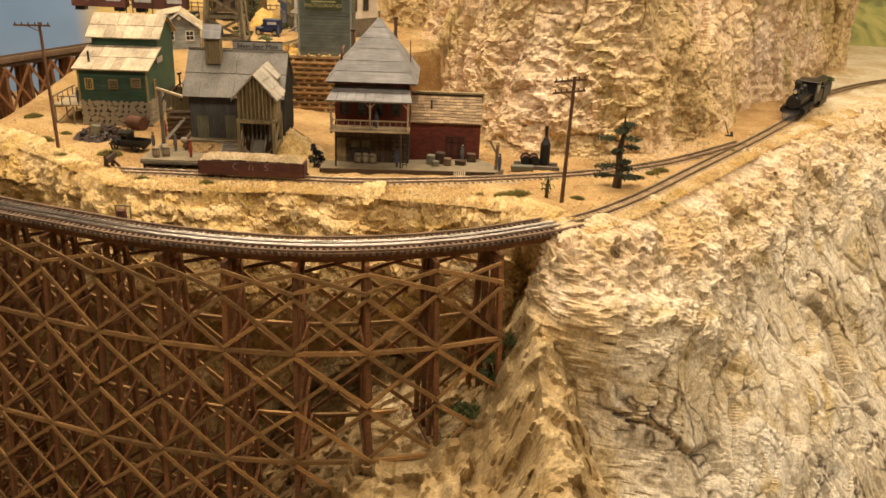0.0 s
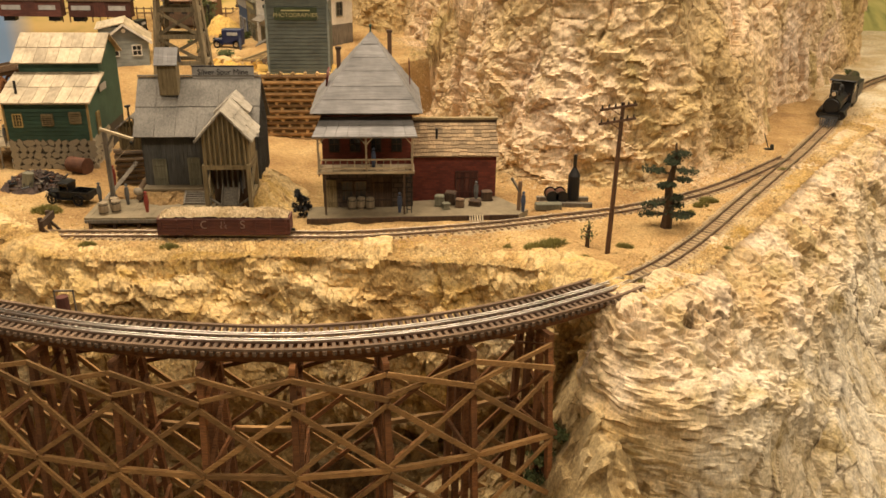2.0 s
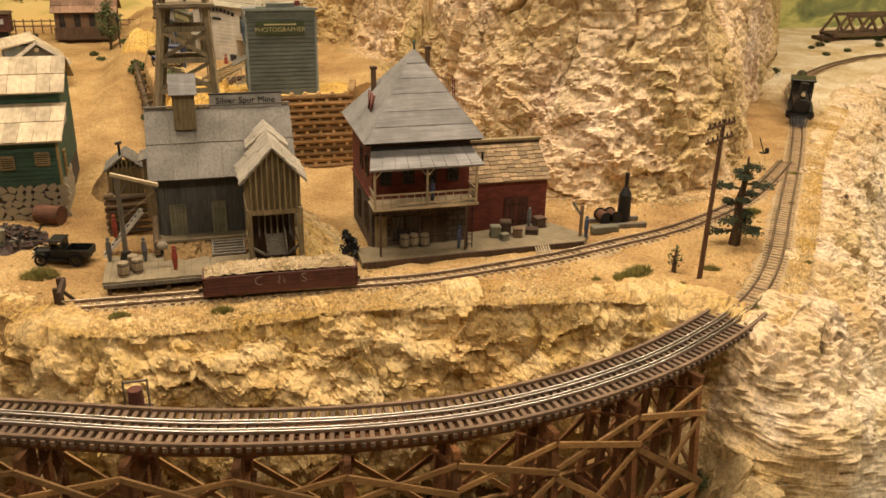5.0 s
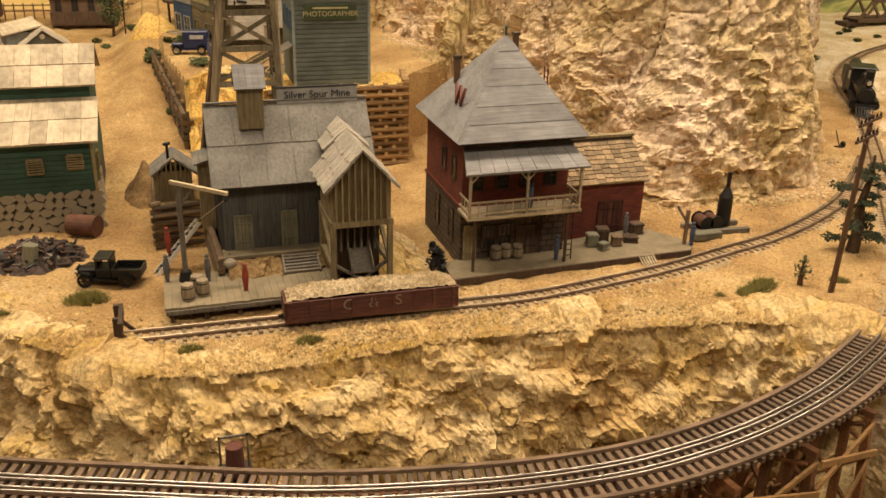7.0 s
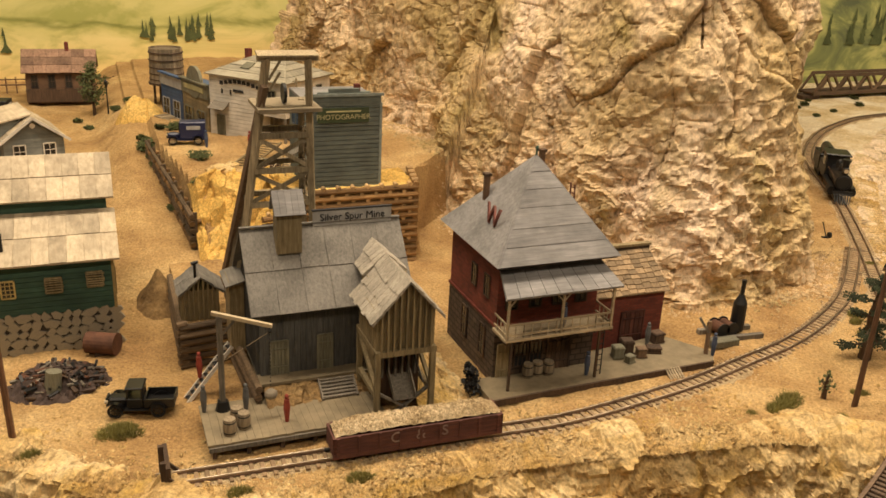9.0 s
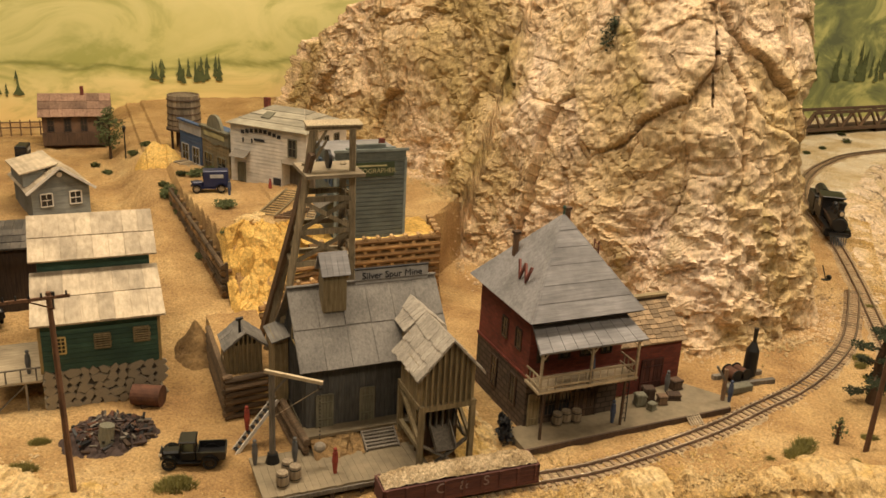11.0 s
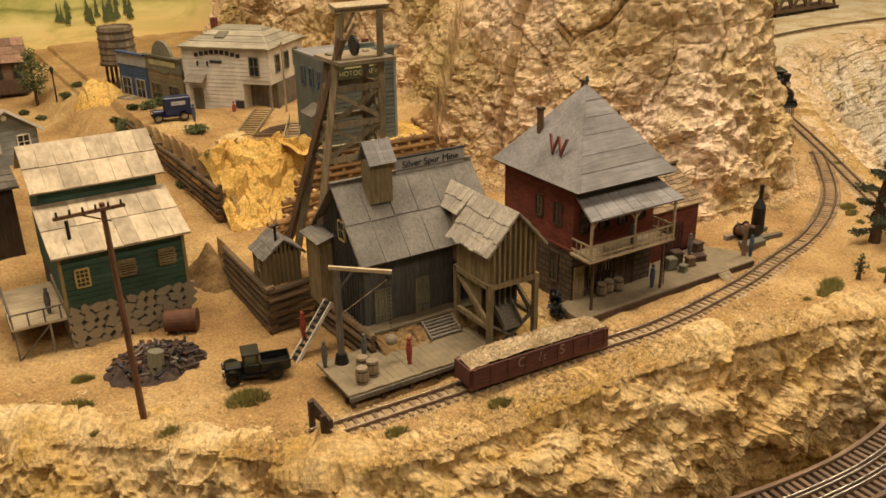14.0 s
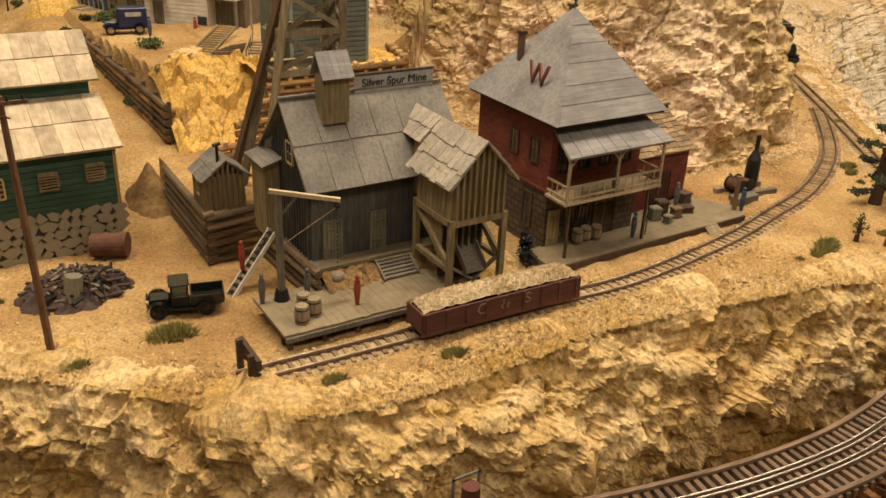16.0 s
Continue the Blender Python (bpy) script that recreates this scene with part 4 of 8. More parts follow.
def annex():
    ob = thing("freight_annex", "low red brick annex with a shingled lean-to roof beside the depot", "building")
    x0, x1, y0, y1 = -0.0275, 0.049, 0.926, 0.966
    part("wall", box((x0, y0, 0), (x1, y1, 0.044)), BRICKWORK, ob, "red brick wall")
    part("gable_wall", slab([(x1, y0, 0.044), (x1, y1, 0.044), (x1, y1, 0.066)], 0.003), BRICKWORK, ob)
    roof_plane(ob, "roof_strip", (x0, y0 - 0.004, 0.0445), (x1 + 0.002, y0 - 0.004, 0.0445), (x1 + 0.002, 0.957, 0.067), (x0, 0.957, 0.067), 9, SHINGLE_BROWN, 0.0009, 11, "brown weathered shingle", 0.02)
    part("parapet", box((x0, 0.957, 0.060), (x1 + 0.003, 0.960, 0.0695)), DARK_BROWN, ob, "brown parapet board")
    part("parapet_coping", box((x0 - 0.001, 0.956, 0.0695), (x1 + 0.004, 0.961, 0.0715)), TAN_WOOD, ob)
    door(ob, (0.022, y0 - 0.0001, 0.003), 0.020, 0.026, "y-", RED_DARK, "dark red double barn door")
    part("stove_pipe", tube((-0.005, 0.94, 0.05), (-0.005, 0.94, 0.066), 0.001), IRON, ob)
    return ob


SHINGLE_BROWN = wood_material("brown_curled_shingles", (0.15, 0.10, 0.055), (0.36, 0.26, 0.15), 1, 900)
RED_DARK = wood_material("dark_red_planks", (0.05, 0.018, 0.012), (0.12, 0.04, 0.028), 2)
annex()

plat = thing("depot_platform", "low dusty timber platform in front of the depot", "platform")
bm = slab([(-0.120, 0.872, 0.0048), (0.064, 0.877, 0.0048), (0.074, 0.889, 0.0048), (0.05, 0.926, 0.0048), (-0.120, 0.901, 0.0048)], 0.0058)
part("deck", bm, CONCRETE, plat, "dusty plank deck")
part("edge_beam", beam((-0.120, 0.8715, 0.0028), (0.064, 0.8765, 0.0028), 0.0016, 0.0044), DARK_BROWN, plat)
ramp_ob = thing("slatted_crate_lid", "small slatted wooden ramp leaning at the platform edge", "ramp")
for k in range(6):
    part("slat", beam((0.021 + k * 0.0022, 0.876, 0.0052), (0.021 + k * 0.0022, 0.868, 0.0004), 0.0012, 0.0008), PORCH_WOOD, ramp_ob)

# ---- mine building ----
def mine_building():
    ob = thing("mine_building", "dark grey board mine building with a weathered gabled roof", "building")
    x0, x1, y0, y1 = -0.264, -0.166, 0.921, 0.984
    zf, ze, zr, ym = 0.0205, 0.073, 0.111, 0.9505
    bm = bmesh.new()
    slab([(x0, y0, zf), (x0, y1, zf), (x0, y1, ze), (x0, ym, zr - 0.001), (x0, y0, ze)][::-1], 0.002, bm)
    part("west_wall", bm, DARK_WOOD, ob)
    bm = bmesh.new()
    slab([(x1, y0, zf), (x1, y1, zf), (x1, y1, ze), (x1, ym, zr - 0.001), (x1, y0, ze)], 0.002, bm)
    part("east_wall", bm, DARK_WOOD, ob)
    boards(ob, "wall_board", (x0, y0 - 0.001, zf), (x1, y0 + 0.001, ze), 0, 26, DARK_SIDING, gap=0.05)
    part("front_wall", box((x0 + 0.002, y0 + 0.0005, zf), (x1 - 0.002, y0 + 0.0025, ze)), DARK_WOOD, ob)
    part("back_wall", box((x0 + 0.002, y1 - 0.002, zf), (x1 - 0.002, y1, ze)), DARK_WOOD, ob)
    for k in range(16):
        y = y0 + (k + 0.5) * (y1 - y0) / 16
        top = ze + (zr - ze) * (1 - abs(y - ym) / (ym - y0)) - 0.002
        for x in (x0 - 0.0004, x1 + 0.0004):
            part("wall_board", beam((x, y, zf), (x, y, top), 0.0008, 0.0034, up=(1, 0, 0)), DARK_SIDING, ob)
    roof_plane(ob, "roof_board", (x0 - 0.006, y0 - 0.009, ze - 0.0065), (x1 + 0.004, y0 - 0.009, ze - 0.0065), (x1 + 0.004, ym, zr), (x0 - 0.006, ym, zr), 2, ROOF_SHED, 0.0008, 6, "grey weathered roof sheet", 0.006)
    roof_plane(ob, "roof_board", (x1 + 0.004, y1 + 0.009, ze - 0.0065), (x0 - 0.006, y1 + 0.009, ze - 0.0065), (x0 - 0.006, ym, zr), (x1 + 0.004, ym, zr), 2, ROOF_SHED, 0.0008, 6, "", 0.006)
    part("ridge_cap", beam((x0 - 0.006, ym, zr + 0.0012), (x1 + 0.004, ym, zr + 0.0012), 0.003, 0.001), ROOF_SHED, ob)
    # boxed chimney
    cx, cy = -0.240, 0.941
    ch = part("chimney_box", box((cx - 0.0085, cy - 0.006, 0.098), (cx + 0.0075, cy + 0.006, 0.126)), TAN_WOOD, ob, "olive boarded chimney box")
    roof_plane(ch, "cap_roof", (cx - 0.0105, cy - 0.009, 0.1245), (cx + 0.0095, cy - 0.009, 0.1245), (cx + 0.0095, cy + 0.001, 0.1385), (cx - 0.0105, cy + 0.001, 0.1385), 1, ROOF_GREY, 0.0008, 5)
    roof_plane(ch, "cap_roof", (cx + 0.0095, cy + 0.009, 0.1245), (cx - 0.0105, cy + 0.009, 0.1245), (cx - 0.0105, cy + 0.001, 0.1385), (cx + 0.0095, cy + 0.001, 0.1385), 1, ROOF_GREY, 0.0008, 5)
    # sign on the ridge
    sg = part("ridge_sign", box((-0.222, ym - 0.0012, zr - 0.001), (-0.168, ym + 0.0004, zr + 0.0095)), SIGN_WHITE, ob, "grey sign board with dark old-style lettering")
    piece("lettering", text_mesh("Silver Spur Mine", 0.0068, 0.0002, SIGN_DARK), sg, pose(-0.195, ym - 0.0016, zr + 0.0045, 90, 0, 0))
    part("sign_frame", box((-0.2225, ym - 0.0016, zr + 0.0092), (-0.1675, ym + 0.0006, zr + 0.0102)), SIGN_DARK, sg)
    window(ob, (x0 - 0.001, ym - 0.004, 0.080), 0.009, 0.013, "x-", YELLOW_TRIM, (1, 1), "small pale yellow framed window")
    door(ob, (-0.2515, y0 - 0.0014, zf), 0.011, 0.024, "y-", OLD_GREEN, "grey-green plank door")
    door(ob, (-0.2215, y0 - 0.0014, zf), 0.0095, 0.025, "y-", OLD_GREEN, "grey-green panelled door")
    # lean-to at the back left
    part("rear_lean_to", box((x0 - 0.012, 0.962, zf), (x0 - 0.0025, 0.984, 0.070)), TAN_WOOD, ob, "tan boarded lean-to")
    part("lean_to_roof", slab([(x0 - 0.015, 0.958, 0.069), (x0 - 0.001, 0.958, 0.073), (x0 - 0.001, 0.988, 0.073), (x0 - 0.015, 0.988, 0.069)], 0.001), ROOF_SHED, ob)
    # porch deck on a footing, steps between heaped rubble
    part("porch_deck", box((x0 - 0.002, 0.9090, zf - 0.002), (x1 + 0.001, y1, zf)), CONCRETE, ob, "dusty porch deck")
    for k in range(6):
        y, z = 0.8960 + k * 0.0023, 0.0112 + k * 0.0013
        part("porch_step", box((-0.228, y, z - 0.0004), (-0.206, y + 0.0027, z + 0.0008)), GREY_WOOD, ob, "grey wooden porch step")
    for x in (-0.2285, -0.2055):
        part("step_stringer", beam((x, 0.8955, 0.0105), (x, 0.9095, 0.0180), 0.0012, 0.0030), GREY_WOOD, ob)
    part("footing", box((x0 + 0.001, 0.911, 0), (x1 - 0.001, y1 - 0.002, zf - 0.002)), LOG_WOOD, ob)
    return ob


DARK_SIDING = wood_material("dark_blue_grey_vertical_boards", (0.045, 0.046, 0.046), (0.105, 0.105, 0.10), 2, 800, vary=0.12)
YELLOW_TRIM = plain_material("pale_yellow_trim", (0.55, 0.42, 0.16), 0.7)
OLD_GREEN = wood_material("grey_green_old_planks", (0.12, 0.115, 0.08), (0.24, 0.23, 0.165), 2, vary=0.12)
mine_building()
gx, gy = np.meshgrid(np.linspace(-0.264, -0.168, 130), np.linspace(0.894, 0.9125, 34), indexing="ij")
P = np.stack([gx, gy, 0 * gx], -1)
f1, j1 = facets(P * 210)
P[..., 2] = 0.0098 + 0.0085 * step(0.894, 0.9110, gy + 0.002 * fbm(P * 90, 2)) + 0.0022 * f1 - 0.006 * step(-0.230, -0.226, gx) * step(-0.204, -0.208, gx)
porch_rubble = tagged(grid_mesh("porch_rubble", P, EARTH), "brown stones heaped against the mine porch", "rubble", kind="stuff")


def ore_house():
    ob = thing("ore_loading_house", "tall olive boarded ore loading house on timber posts", "building")
    x0, x1, y0, y1 = -0.2015, -0.1655, 0.868, 0.907
    zb, ze, zr = 0.053, 0.0815, 0.1015
    xm = (x0 + x1) / 2
    for x in (x0, x1):
        for y in (y0, y1):
            part("post", beam((x, y, 0), (x, y, zb + 0.002), 0.0034, 0.0034), TAN_WOOD, ob, "")
    for y in (y0, y1):
        part("sill", beam((x0 - 0.0018, y, zb), (x1 + 0.0018, y, zb), 0.0036, 0.0036), TAN_WOOD, ob)
    for x in (x0, x1):
        part("sill", beam((x, y0, zb), (x, y1, zb), 0.0036, 0.0036), TAN_WOOD, ob)
        part("girt", beam((x, y0, 0.024), (x, y1, 0.024), 0.003, 0.003), TAN_WOOD, ob)
        part("side_brace", beam((x, y1, 0.050), (x, y0, 0.026), 0.0022, 0.003), TAN_WOOD, ob)
    bm = slab([(x0 + 0.002, y0 + 0.012, 0.050), (x0 + 0.002, y1 - 0.001, 0.050), (x0 + 0.002, y0 + 0.012, 0.022)][::-1], 0.001)
    part("side_chute_panel", bm, TAN_WOOD, ob)
    # body
    part("body", box((x0 + 0.001, y0 + 0.0012, zb), (x1 - 0.001, y1 - 0.0012, ze)), TAN_WOOD, ob)
    n = 9
    for k in range(n):
        x = x0 + (k + 0.5) * (x1 - x0) / n
        top = ze + (zr - ze) * (1 - abs(x - xm) / (xm - x0 + 0.001)) - 0.0012
        part("wall_board", beam((x, y0, zb + 0.0015), (x, y0, top), 0.0012, (x1 - x0) / n * 0.93, up=(0, 1, 0)), TAN_WOOD, ob)
        part("wall_board", beam((x, y1, zb + 0.0015), (x, y1, top), 0.0012, (x1 - x0) / n * 0.84, up=(0, 1, 0)), TAN_WOOD, ob)
    part("gable_fill", slab([(x0 + 0.001, y0 + 0.0008, ze - 0.0005), (x1 - 0.001, y0 + 0.0008, ze - 0.0005), (xm, y0 + 0.0008, zr - 0.002)], 0.001), TAN_WOOD, ob)
    for x in (x0, x1):
        boards(ob, "wall_board", (x - 0.0008, y0 + 0.001, zb + 0.0015), (x + 0.0008, y1 - 0.001, ze), 1, 8, TAN_WOOD)
    ov = 0.0055
    zx = ze - ov * (zr - ze) / (xm - x0)
    roof_plane(ob, "roof_board", (x0 - ov, y1 + 0.004, zx), (x0 - ov, y0 - 0.0055, zx), (xm, y0 - 0.0055, zr), (xm, y1 + 0.004, zr), 3, ROOF_PALE, 0.0009, 9, "pale grey roof board", 0.03)
    roof_plane(ob, "roof_board", (x1 + ov, y0 - 0.0055, zx), (x1 + ov, y1 + 0.004, zx), (xm, y1 + 0.004, zr), (xm, y0 - 0.0055, zr), 3, ROOF_PALE, 0.0009, 9, "", 0.03)
    # bridge roof back to the mine building
    roof_plane(ob, "link_roof_board", (x0 + 0.003, 0.944, zr - 0.0135), (x0 + 0.003, y1 + 0.004, zr - 0.0135), (xm, y1 + 0.004, zr + 0.0002), (xm, 0.944, zr + 0.0002), 2, ROOF_PALE, 0.0009, 6, "", 0.02)
    roof_plane(ob, "link_roof_board", (x1 - 0.003, y1 + 0.004, zr - 0.0135), (x1 - 0.003, 0.944, zr - 0.0135), (xm, 0.944, zr + 0.0002), (xm, y1 + 0.004, zr + 0.0002), 2, ROOF_PALE, 0.0009, 6, "", 0.02)
    part("link_wall", box((x0 + 0.005, y1, zb), (x1 - 0.005, 0.921, zr - 0.013)), TAN_WOOD, ob)
    # bin, gate and chute under the body
    part("bin_back", box((x0 + 0.003, y0 + 0.016, 0.012), (x1 - 0.003, y0 + 0.018, zb)), DARK_BROWN, ob, "dark bin planks")
    for k in range(6):
        x = x0 + 0.007 + k * 0.0044
        part("bin_plank", beam((x, y0 + 0.013, zb - 0.001), (x, y0 + 0.013, 0.030), 0.0012, 0.0038, up=(0, 1, 0)), GREY_WOOD, ob)
    ch = part("loading_chute", slab([(x0 + 0.011, y0 + 0.013, 0.031), (x0 + 0.011, y0 - 0.001, 0.0195), (x1 - 0.011, y0 - 0.001, 0.0195), (x1 - 0.011, y0 + 0.013, 0.031)], 0.001), GREY_WOOD, ob, "grey loading chute")
    for x in (x0 + 0.011, x1 - 0.011):
        part("chute_side", slab([(x, y0 + 0.013, 0.031), (x, y0 - 0.001, 0.0195), (x, y0 - 0.001, 0.0235), (x, y0 + 0.013, 0.036)], 0.0008), GREY_WOOD, ch)
    for a, b in (((x0, 0.001), (x1, 0.026)), ((x1, 0.001), (x0, 0.026))):
        part("cross_brace", beam((a[0], y0 + 0.002, a[1]), (b[0], y0 + 0.002, b[1]), 0.0014, 0.0026, up=(0, 1, 0)), GREY_WOOD, ob)
    part("gate_lever", beam((x1 - 0.009, y0 + 0.011, 0.046), (x1 - 0.006, y0 - 0.001, 0.030), 0.0008, 0.0008), IRON, ob)
    return ob


ROOF_PALE = wood_material("pale_weathered_roof_boards", (0.26, 0.23, 0.19), (0.46, 0.42, 0.35), 0, 700, vary=0.14)
ore_house()

# ---- loading platform, crane, barrels ----
lp = thing("loading_platform", "low weathered plank loading platform beside the siding", "platform")
for k in range(24):
    x = -0.3045 + k * 0.0046
    yb = 0.912 if x < -0.262 else 0.899
    part("deck_plank", box((x, 0.8645 + random.uniform(0, 0.0008), 0.0085), (x + 0.00445, yb, 0.0101 + random.uniform(0, 0.0002))), CONCRETE, lp)
part("edge_beam", beam((-0.304, 0.8648, 0.0072), (-0.196, 0.8648, 0.0072), 0.0022, 0.0028), GREY_WOOD, lp)
for k in range(6):
    part("support_post", box((-0.302 + k * 0.02, 0.866, 0), (-0.2995 + k * 0.02, 0.8685, 0.0085)), DARK_BROWN, lp)
part("deck_skirt", box((-0.303, 0.873, 0.0), (-0.2, 0.8745, 0.0085)), DARK_BROWN, lp)


def barrel(m, r=0.0042, h=0.0105):
    ob = thing("barrel", "small weathered grey wooden barrel on the loading platform", "barrel", "barrels by the crane", m)
    bm = bmesh.new()
    rows = [[bm.verts.new((r * (0.82 + 0.18 * math.sin(math.pi * f)) * math.cos(a), r * (0.82 + 0.18 * math.sin(math.pi * f)) * math.sin(a), h * f)) for a in [2 * math.pi * k / 14 for k in range(14)]] for f in (0, 0.15, 0.35, 0.5, 0.65, 0.85, 1)]
    for a, b in zip(rows, rows[1:]):
        for k in range(14):
            bm.faces.new((a[k], a[(k + 1) % 14], b[(k + 1) % 14], b[k]))
    bm.faces.new(rows[0][::-1])
    top_f = bm.faces.new(rows[-1])
    bmesh.ops.inset_region(bm, faces=[top_f], thickness=0.0005, depth=-0.0006)
    part("stave_shell", bm, BARREL_WOOD, ob)
    for f in (0.18, 0.82):
        rr = r * (0.84 + 0.18 * math.sin(math.pi * f))
        part("hoop", tube((0, 0, h * f - 0.0004), (0, 0, h * f + 0.0004), rr, rr, 14), IRON, ob, "dark iron hoop")
    return ob


BARREL_WOOD = wood_material("grey_brown_staves", (0.13, 0.10, 0.065), (0.30, 0.24, 0.16), 2)
b0 = barrel(pose(-0.2905, 0.8745, 0.0102))
copy_thing(b0, pose(-0.2815, 0.8790, 0.0102))
copy_thing(b0, pose(-0.2845, 0.8860, 0.0102))


def jib_crane():
    ob = thing("jib_crane", "timber jib crane with a pale arm and hanging chain", "crane")
    bx, by = -0.2905, 0.9035
    part("mast", beam((bx, by, 0.0095), (bx, by, 0.074), 0.0034, 0.0034), GREY_WOOD, ob)
    part("arm", beam((bx - 0.004, by + 0.002, 0.0760), (-0.262, 0.8855, 0.0725), 0.0022, 0.0022), PALE_WOOD, ob, "pale new timber arm")
    part("knee", beam((bx, by, 0.060), (bx + 0.009, by - 0.0055, 0.0735), 0.0014, 0.0014), GREY_WOOD, ob)
    part("base_collar", tube((bx, by, 0.0095), (bx, by, 0.0165), 0.0048, 0.0034, 12), IRON, ob)
    ch = bmesh.new()
    for k in range(16):
        bmesh.ops.create_uvsphere(ch, u_segments=5, v_segments=4, radius=0.00055, matrix=Matrix.Translation((-0.2635, 0.8865, 0.0715 - k * 0.0026)))
    part("chain", ch, IRON, ob, "thin dark chain")
    part("pulley", tube((-0.2645, 0.8865, 0.0690), (-0.2625, 0.8865, 0.0690), 0.0018), IRON, ob)
    part("guy_rope", tube((-0.2640, 0.8868, 0.068), (bx + 0.002, by, 0.044), 0.00025, None, 5), PALE_WOOD, ob)
    bm = bmesh.new()
    bmesh.ops.create_uvsphere(bm, u_segments=8, v_segments=6, radius=0.0042, matrix=Matrix.Translation((-0.2635, 0.8865, 0.0260)) @ Matrix.Diagonal((1, 0.8, 0.85, 1)))
    part("sack", bm, SACK, ob, "grey sack hanging from the chain")
    return ob


PALE_WOOD = wood_material("pale_new_timber", (0.42, 0.33, 0.20), (0.62, 0.52, 0.36), 0)
SACK = plain_material("grey_sackcloth", (0.30, 0.26, 0.20), 0.95)
jib_crane()

# ---- stairs with white risers ----
st = thing("white_stair", "steep outdoor stair with white painted risers", "stairs")
a, b = Vector((-0.3095, 0.937, 0.0005)), Vector((-0.279, 0.944, 0.034))
side = Vector((0.15, -0.98, 0)).normalized() * 0.0035
for sgn in (-1, 1):
    part("stringer", beam(a + side * sgn, b + side * sgn, 0.0008, 0.0026), WHITE_PAINT, st, "white stringer")
for k in range(10):
    p = a.lerp(b, (k + 0.5) / 10)
    part("tread", beam(p - side, p + side, 0.0026, 0.0007), IRON, st, "dark tread")

# ---- gondola ----
def gondola():
    ob = thing("gondola_car", "oxide red wooden gondola car heaped with tan gravel", "railway car")
    x0, x1, hw = -0.0535, 0.0535, 0.0092
    zf, zt = 0.0085, 0.0192
    part("floor", box((x0, -hw, zf - 0.0015), (x1, hw, zf)), CAR_RED, ob)
    for sy in (-1, 1):
        y = sy * hw
        for k in range(4):
            z0 = zf + k * (zt - zf) / 4
            part("side_board", box((x0, min(y, y - sy * 0.0012), z0 + 0.0001), (x1, max(y, y - sy * 0.0012), z0 + (zt - zf) / 4 - 0.0001)), CAR_RED, ob)
        for k in range(9):
            x = x0 + 0.003 + k * (x1 - x0 - 0.006) / 8
            part("stake", box((x - 0.0008, min(y, y + sy * 0.0009), zf - 0.002), (x + 0.0008, max(y, y + sy * 0.0009), zt)), CAR_RED, ob)
        part("side_sill", box((x0, min(y - sy * 0.001, y + sy * 0.0004), zf - 0.003), (x1, max(y - sy * 0.001, y + sy * 0.0004), zf)), CAR_RED, ob)
    for sx in (-1, 1):
        x = x0 if sx < 0 else x1
        part("end_board", box((min(x, x - sx * 0.0012), -hw, zf), (max(x, x - sx * 0.0012), hw, zt)), CAR_RED, ob)
        part("coupler", box((x - 0.003 if sx < 0 else x, -0.001, 0.0058), (x if sx < 0 else x + 0.003, 0.001, 0.0075)), IRON, ob)
        tr = part("truck_frame", box((sx * 0.036 - 0.010, -0.0068, 0.0042), (sx * 0.036 + 0.010, 0.0068, 0.0062), bevel=0.0004), IRON, ob, "black arch-bar truck")
        for wx in (-0.0062, 0.0062):
            for wy in (-1, 1):
                part("wheel", tube((sx * 0.036 + wx, wy * 0.0046, 0.0038), (sx * 0.036 + wx, wy * 0.0058, 0.0038) if wy > 0 else (sx * 0.036 + wx, -0.0058, 0.0038), 0.0038, None, 16), RUST, tr, "small iron wheel")
    for letter, x in (("C", -0.0155), ("&", 0.0), ("S", 0.0155)):
        piece("lettering", text_mesh(letter, 0.0098, 0.00014, LETTER_PALE), ob, pose(x, -hw - 0.0002, 0.0140, 90, 0, 0))
    # gravel load
    n = 120
    P = np.zeros((n, 40, 3))
    gx, gy = np.meshgrid(np.linspace(x0 + 0.0014, x1 - 0.0014, n), np.linspace(-hw + 0.0014, hw - 0.0014, 40), indexing="ij")
    P[..., 0], P[..., 1] = gx, gy
    P[..., 2] = zt - 0.0008 + 0.0072 * (1 - (gy / hw) ** 2) * np.clip(np.minimum(gx - x0, x1 - gx) / 0.012, 0, 1) ** 0.6 + 0.0008 * fbm(P * 500, 2)
    load = grid_mesh("gravel_load", P, GRAVEL)
    load.parent = ob
    tagged(load, "heaped tan gravel load")
    rng = np.random.default_rng(8)
    k = 2600
    ix, iy = rng.integers(1, n - 1, k), rng.integers(1, 39, k)
    c = P[ix, iy] + rng.normal(0, 0.0003, (k, 3))
    tet = np.array([(1, 0, -0.4), (-0.5, 0.86, -0.4), (-0.5, -0.86, -0.4), (0.1, 0.1, 0.8)])
    V = c[:, None] + tet[None] * rng.uniform(0.0004, 0.0009, (k, 1, 1)) * rng.uniform(0.6, 1.3, (k, 4, 1))
    F = (np.array([(0, 1, 3), (1, 2, 3), (2, 0, 3)])[None] + 4 * np.arange(k)[:, None, None]).reshape(-1, 3)
    gm_ = bpy.data.meshes.new("gravel_stone")
    gm_.from_pydata(V.reshape(-1, 3), [], F.tolist())
    gm_.materials.append(GRAVEL)
    gs = new("gravel_stone", gm_)
    gs.parent = ob
    tagged(gs, "loose tan gravel stones", kind="stuff")
    ob.matrix_world = pose(-0.1835, 0.8446, 0.0, 0, 0, -1.6)
    return ob


gondola()

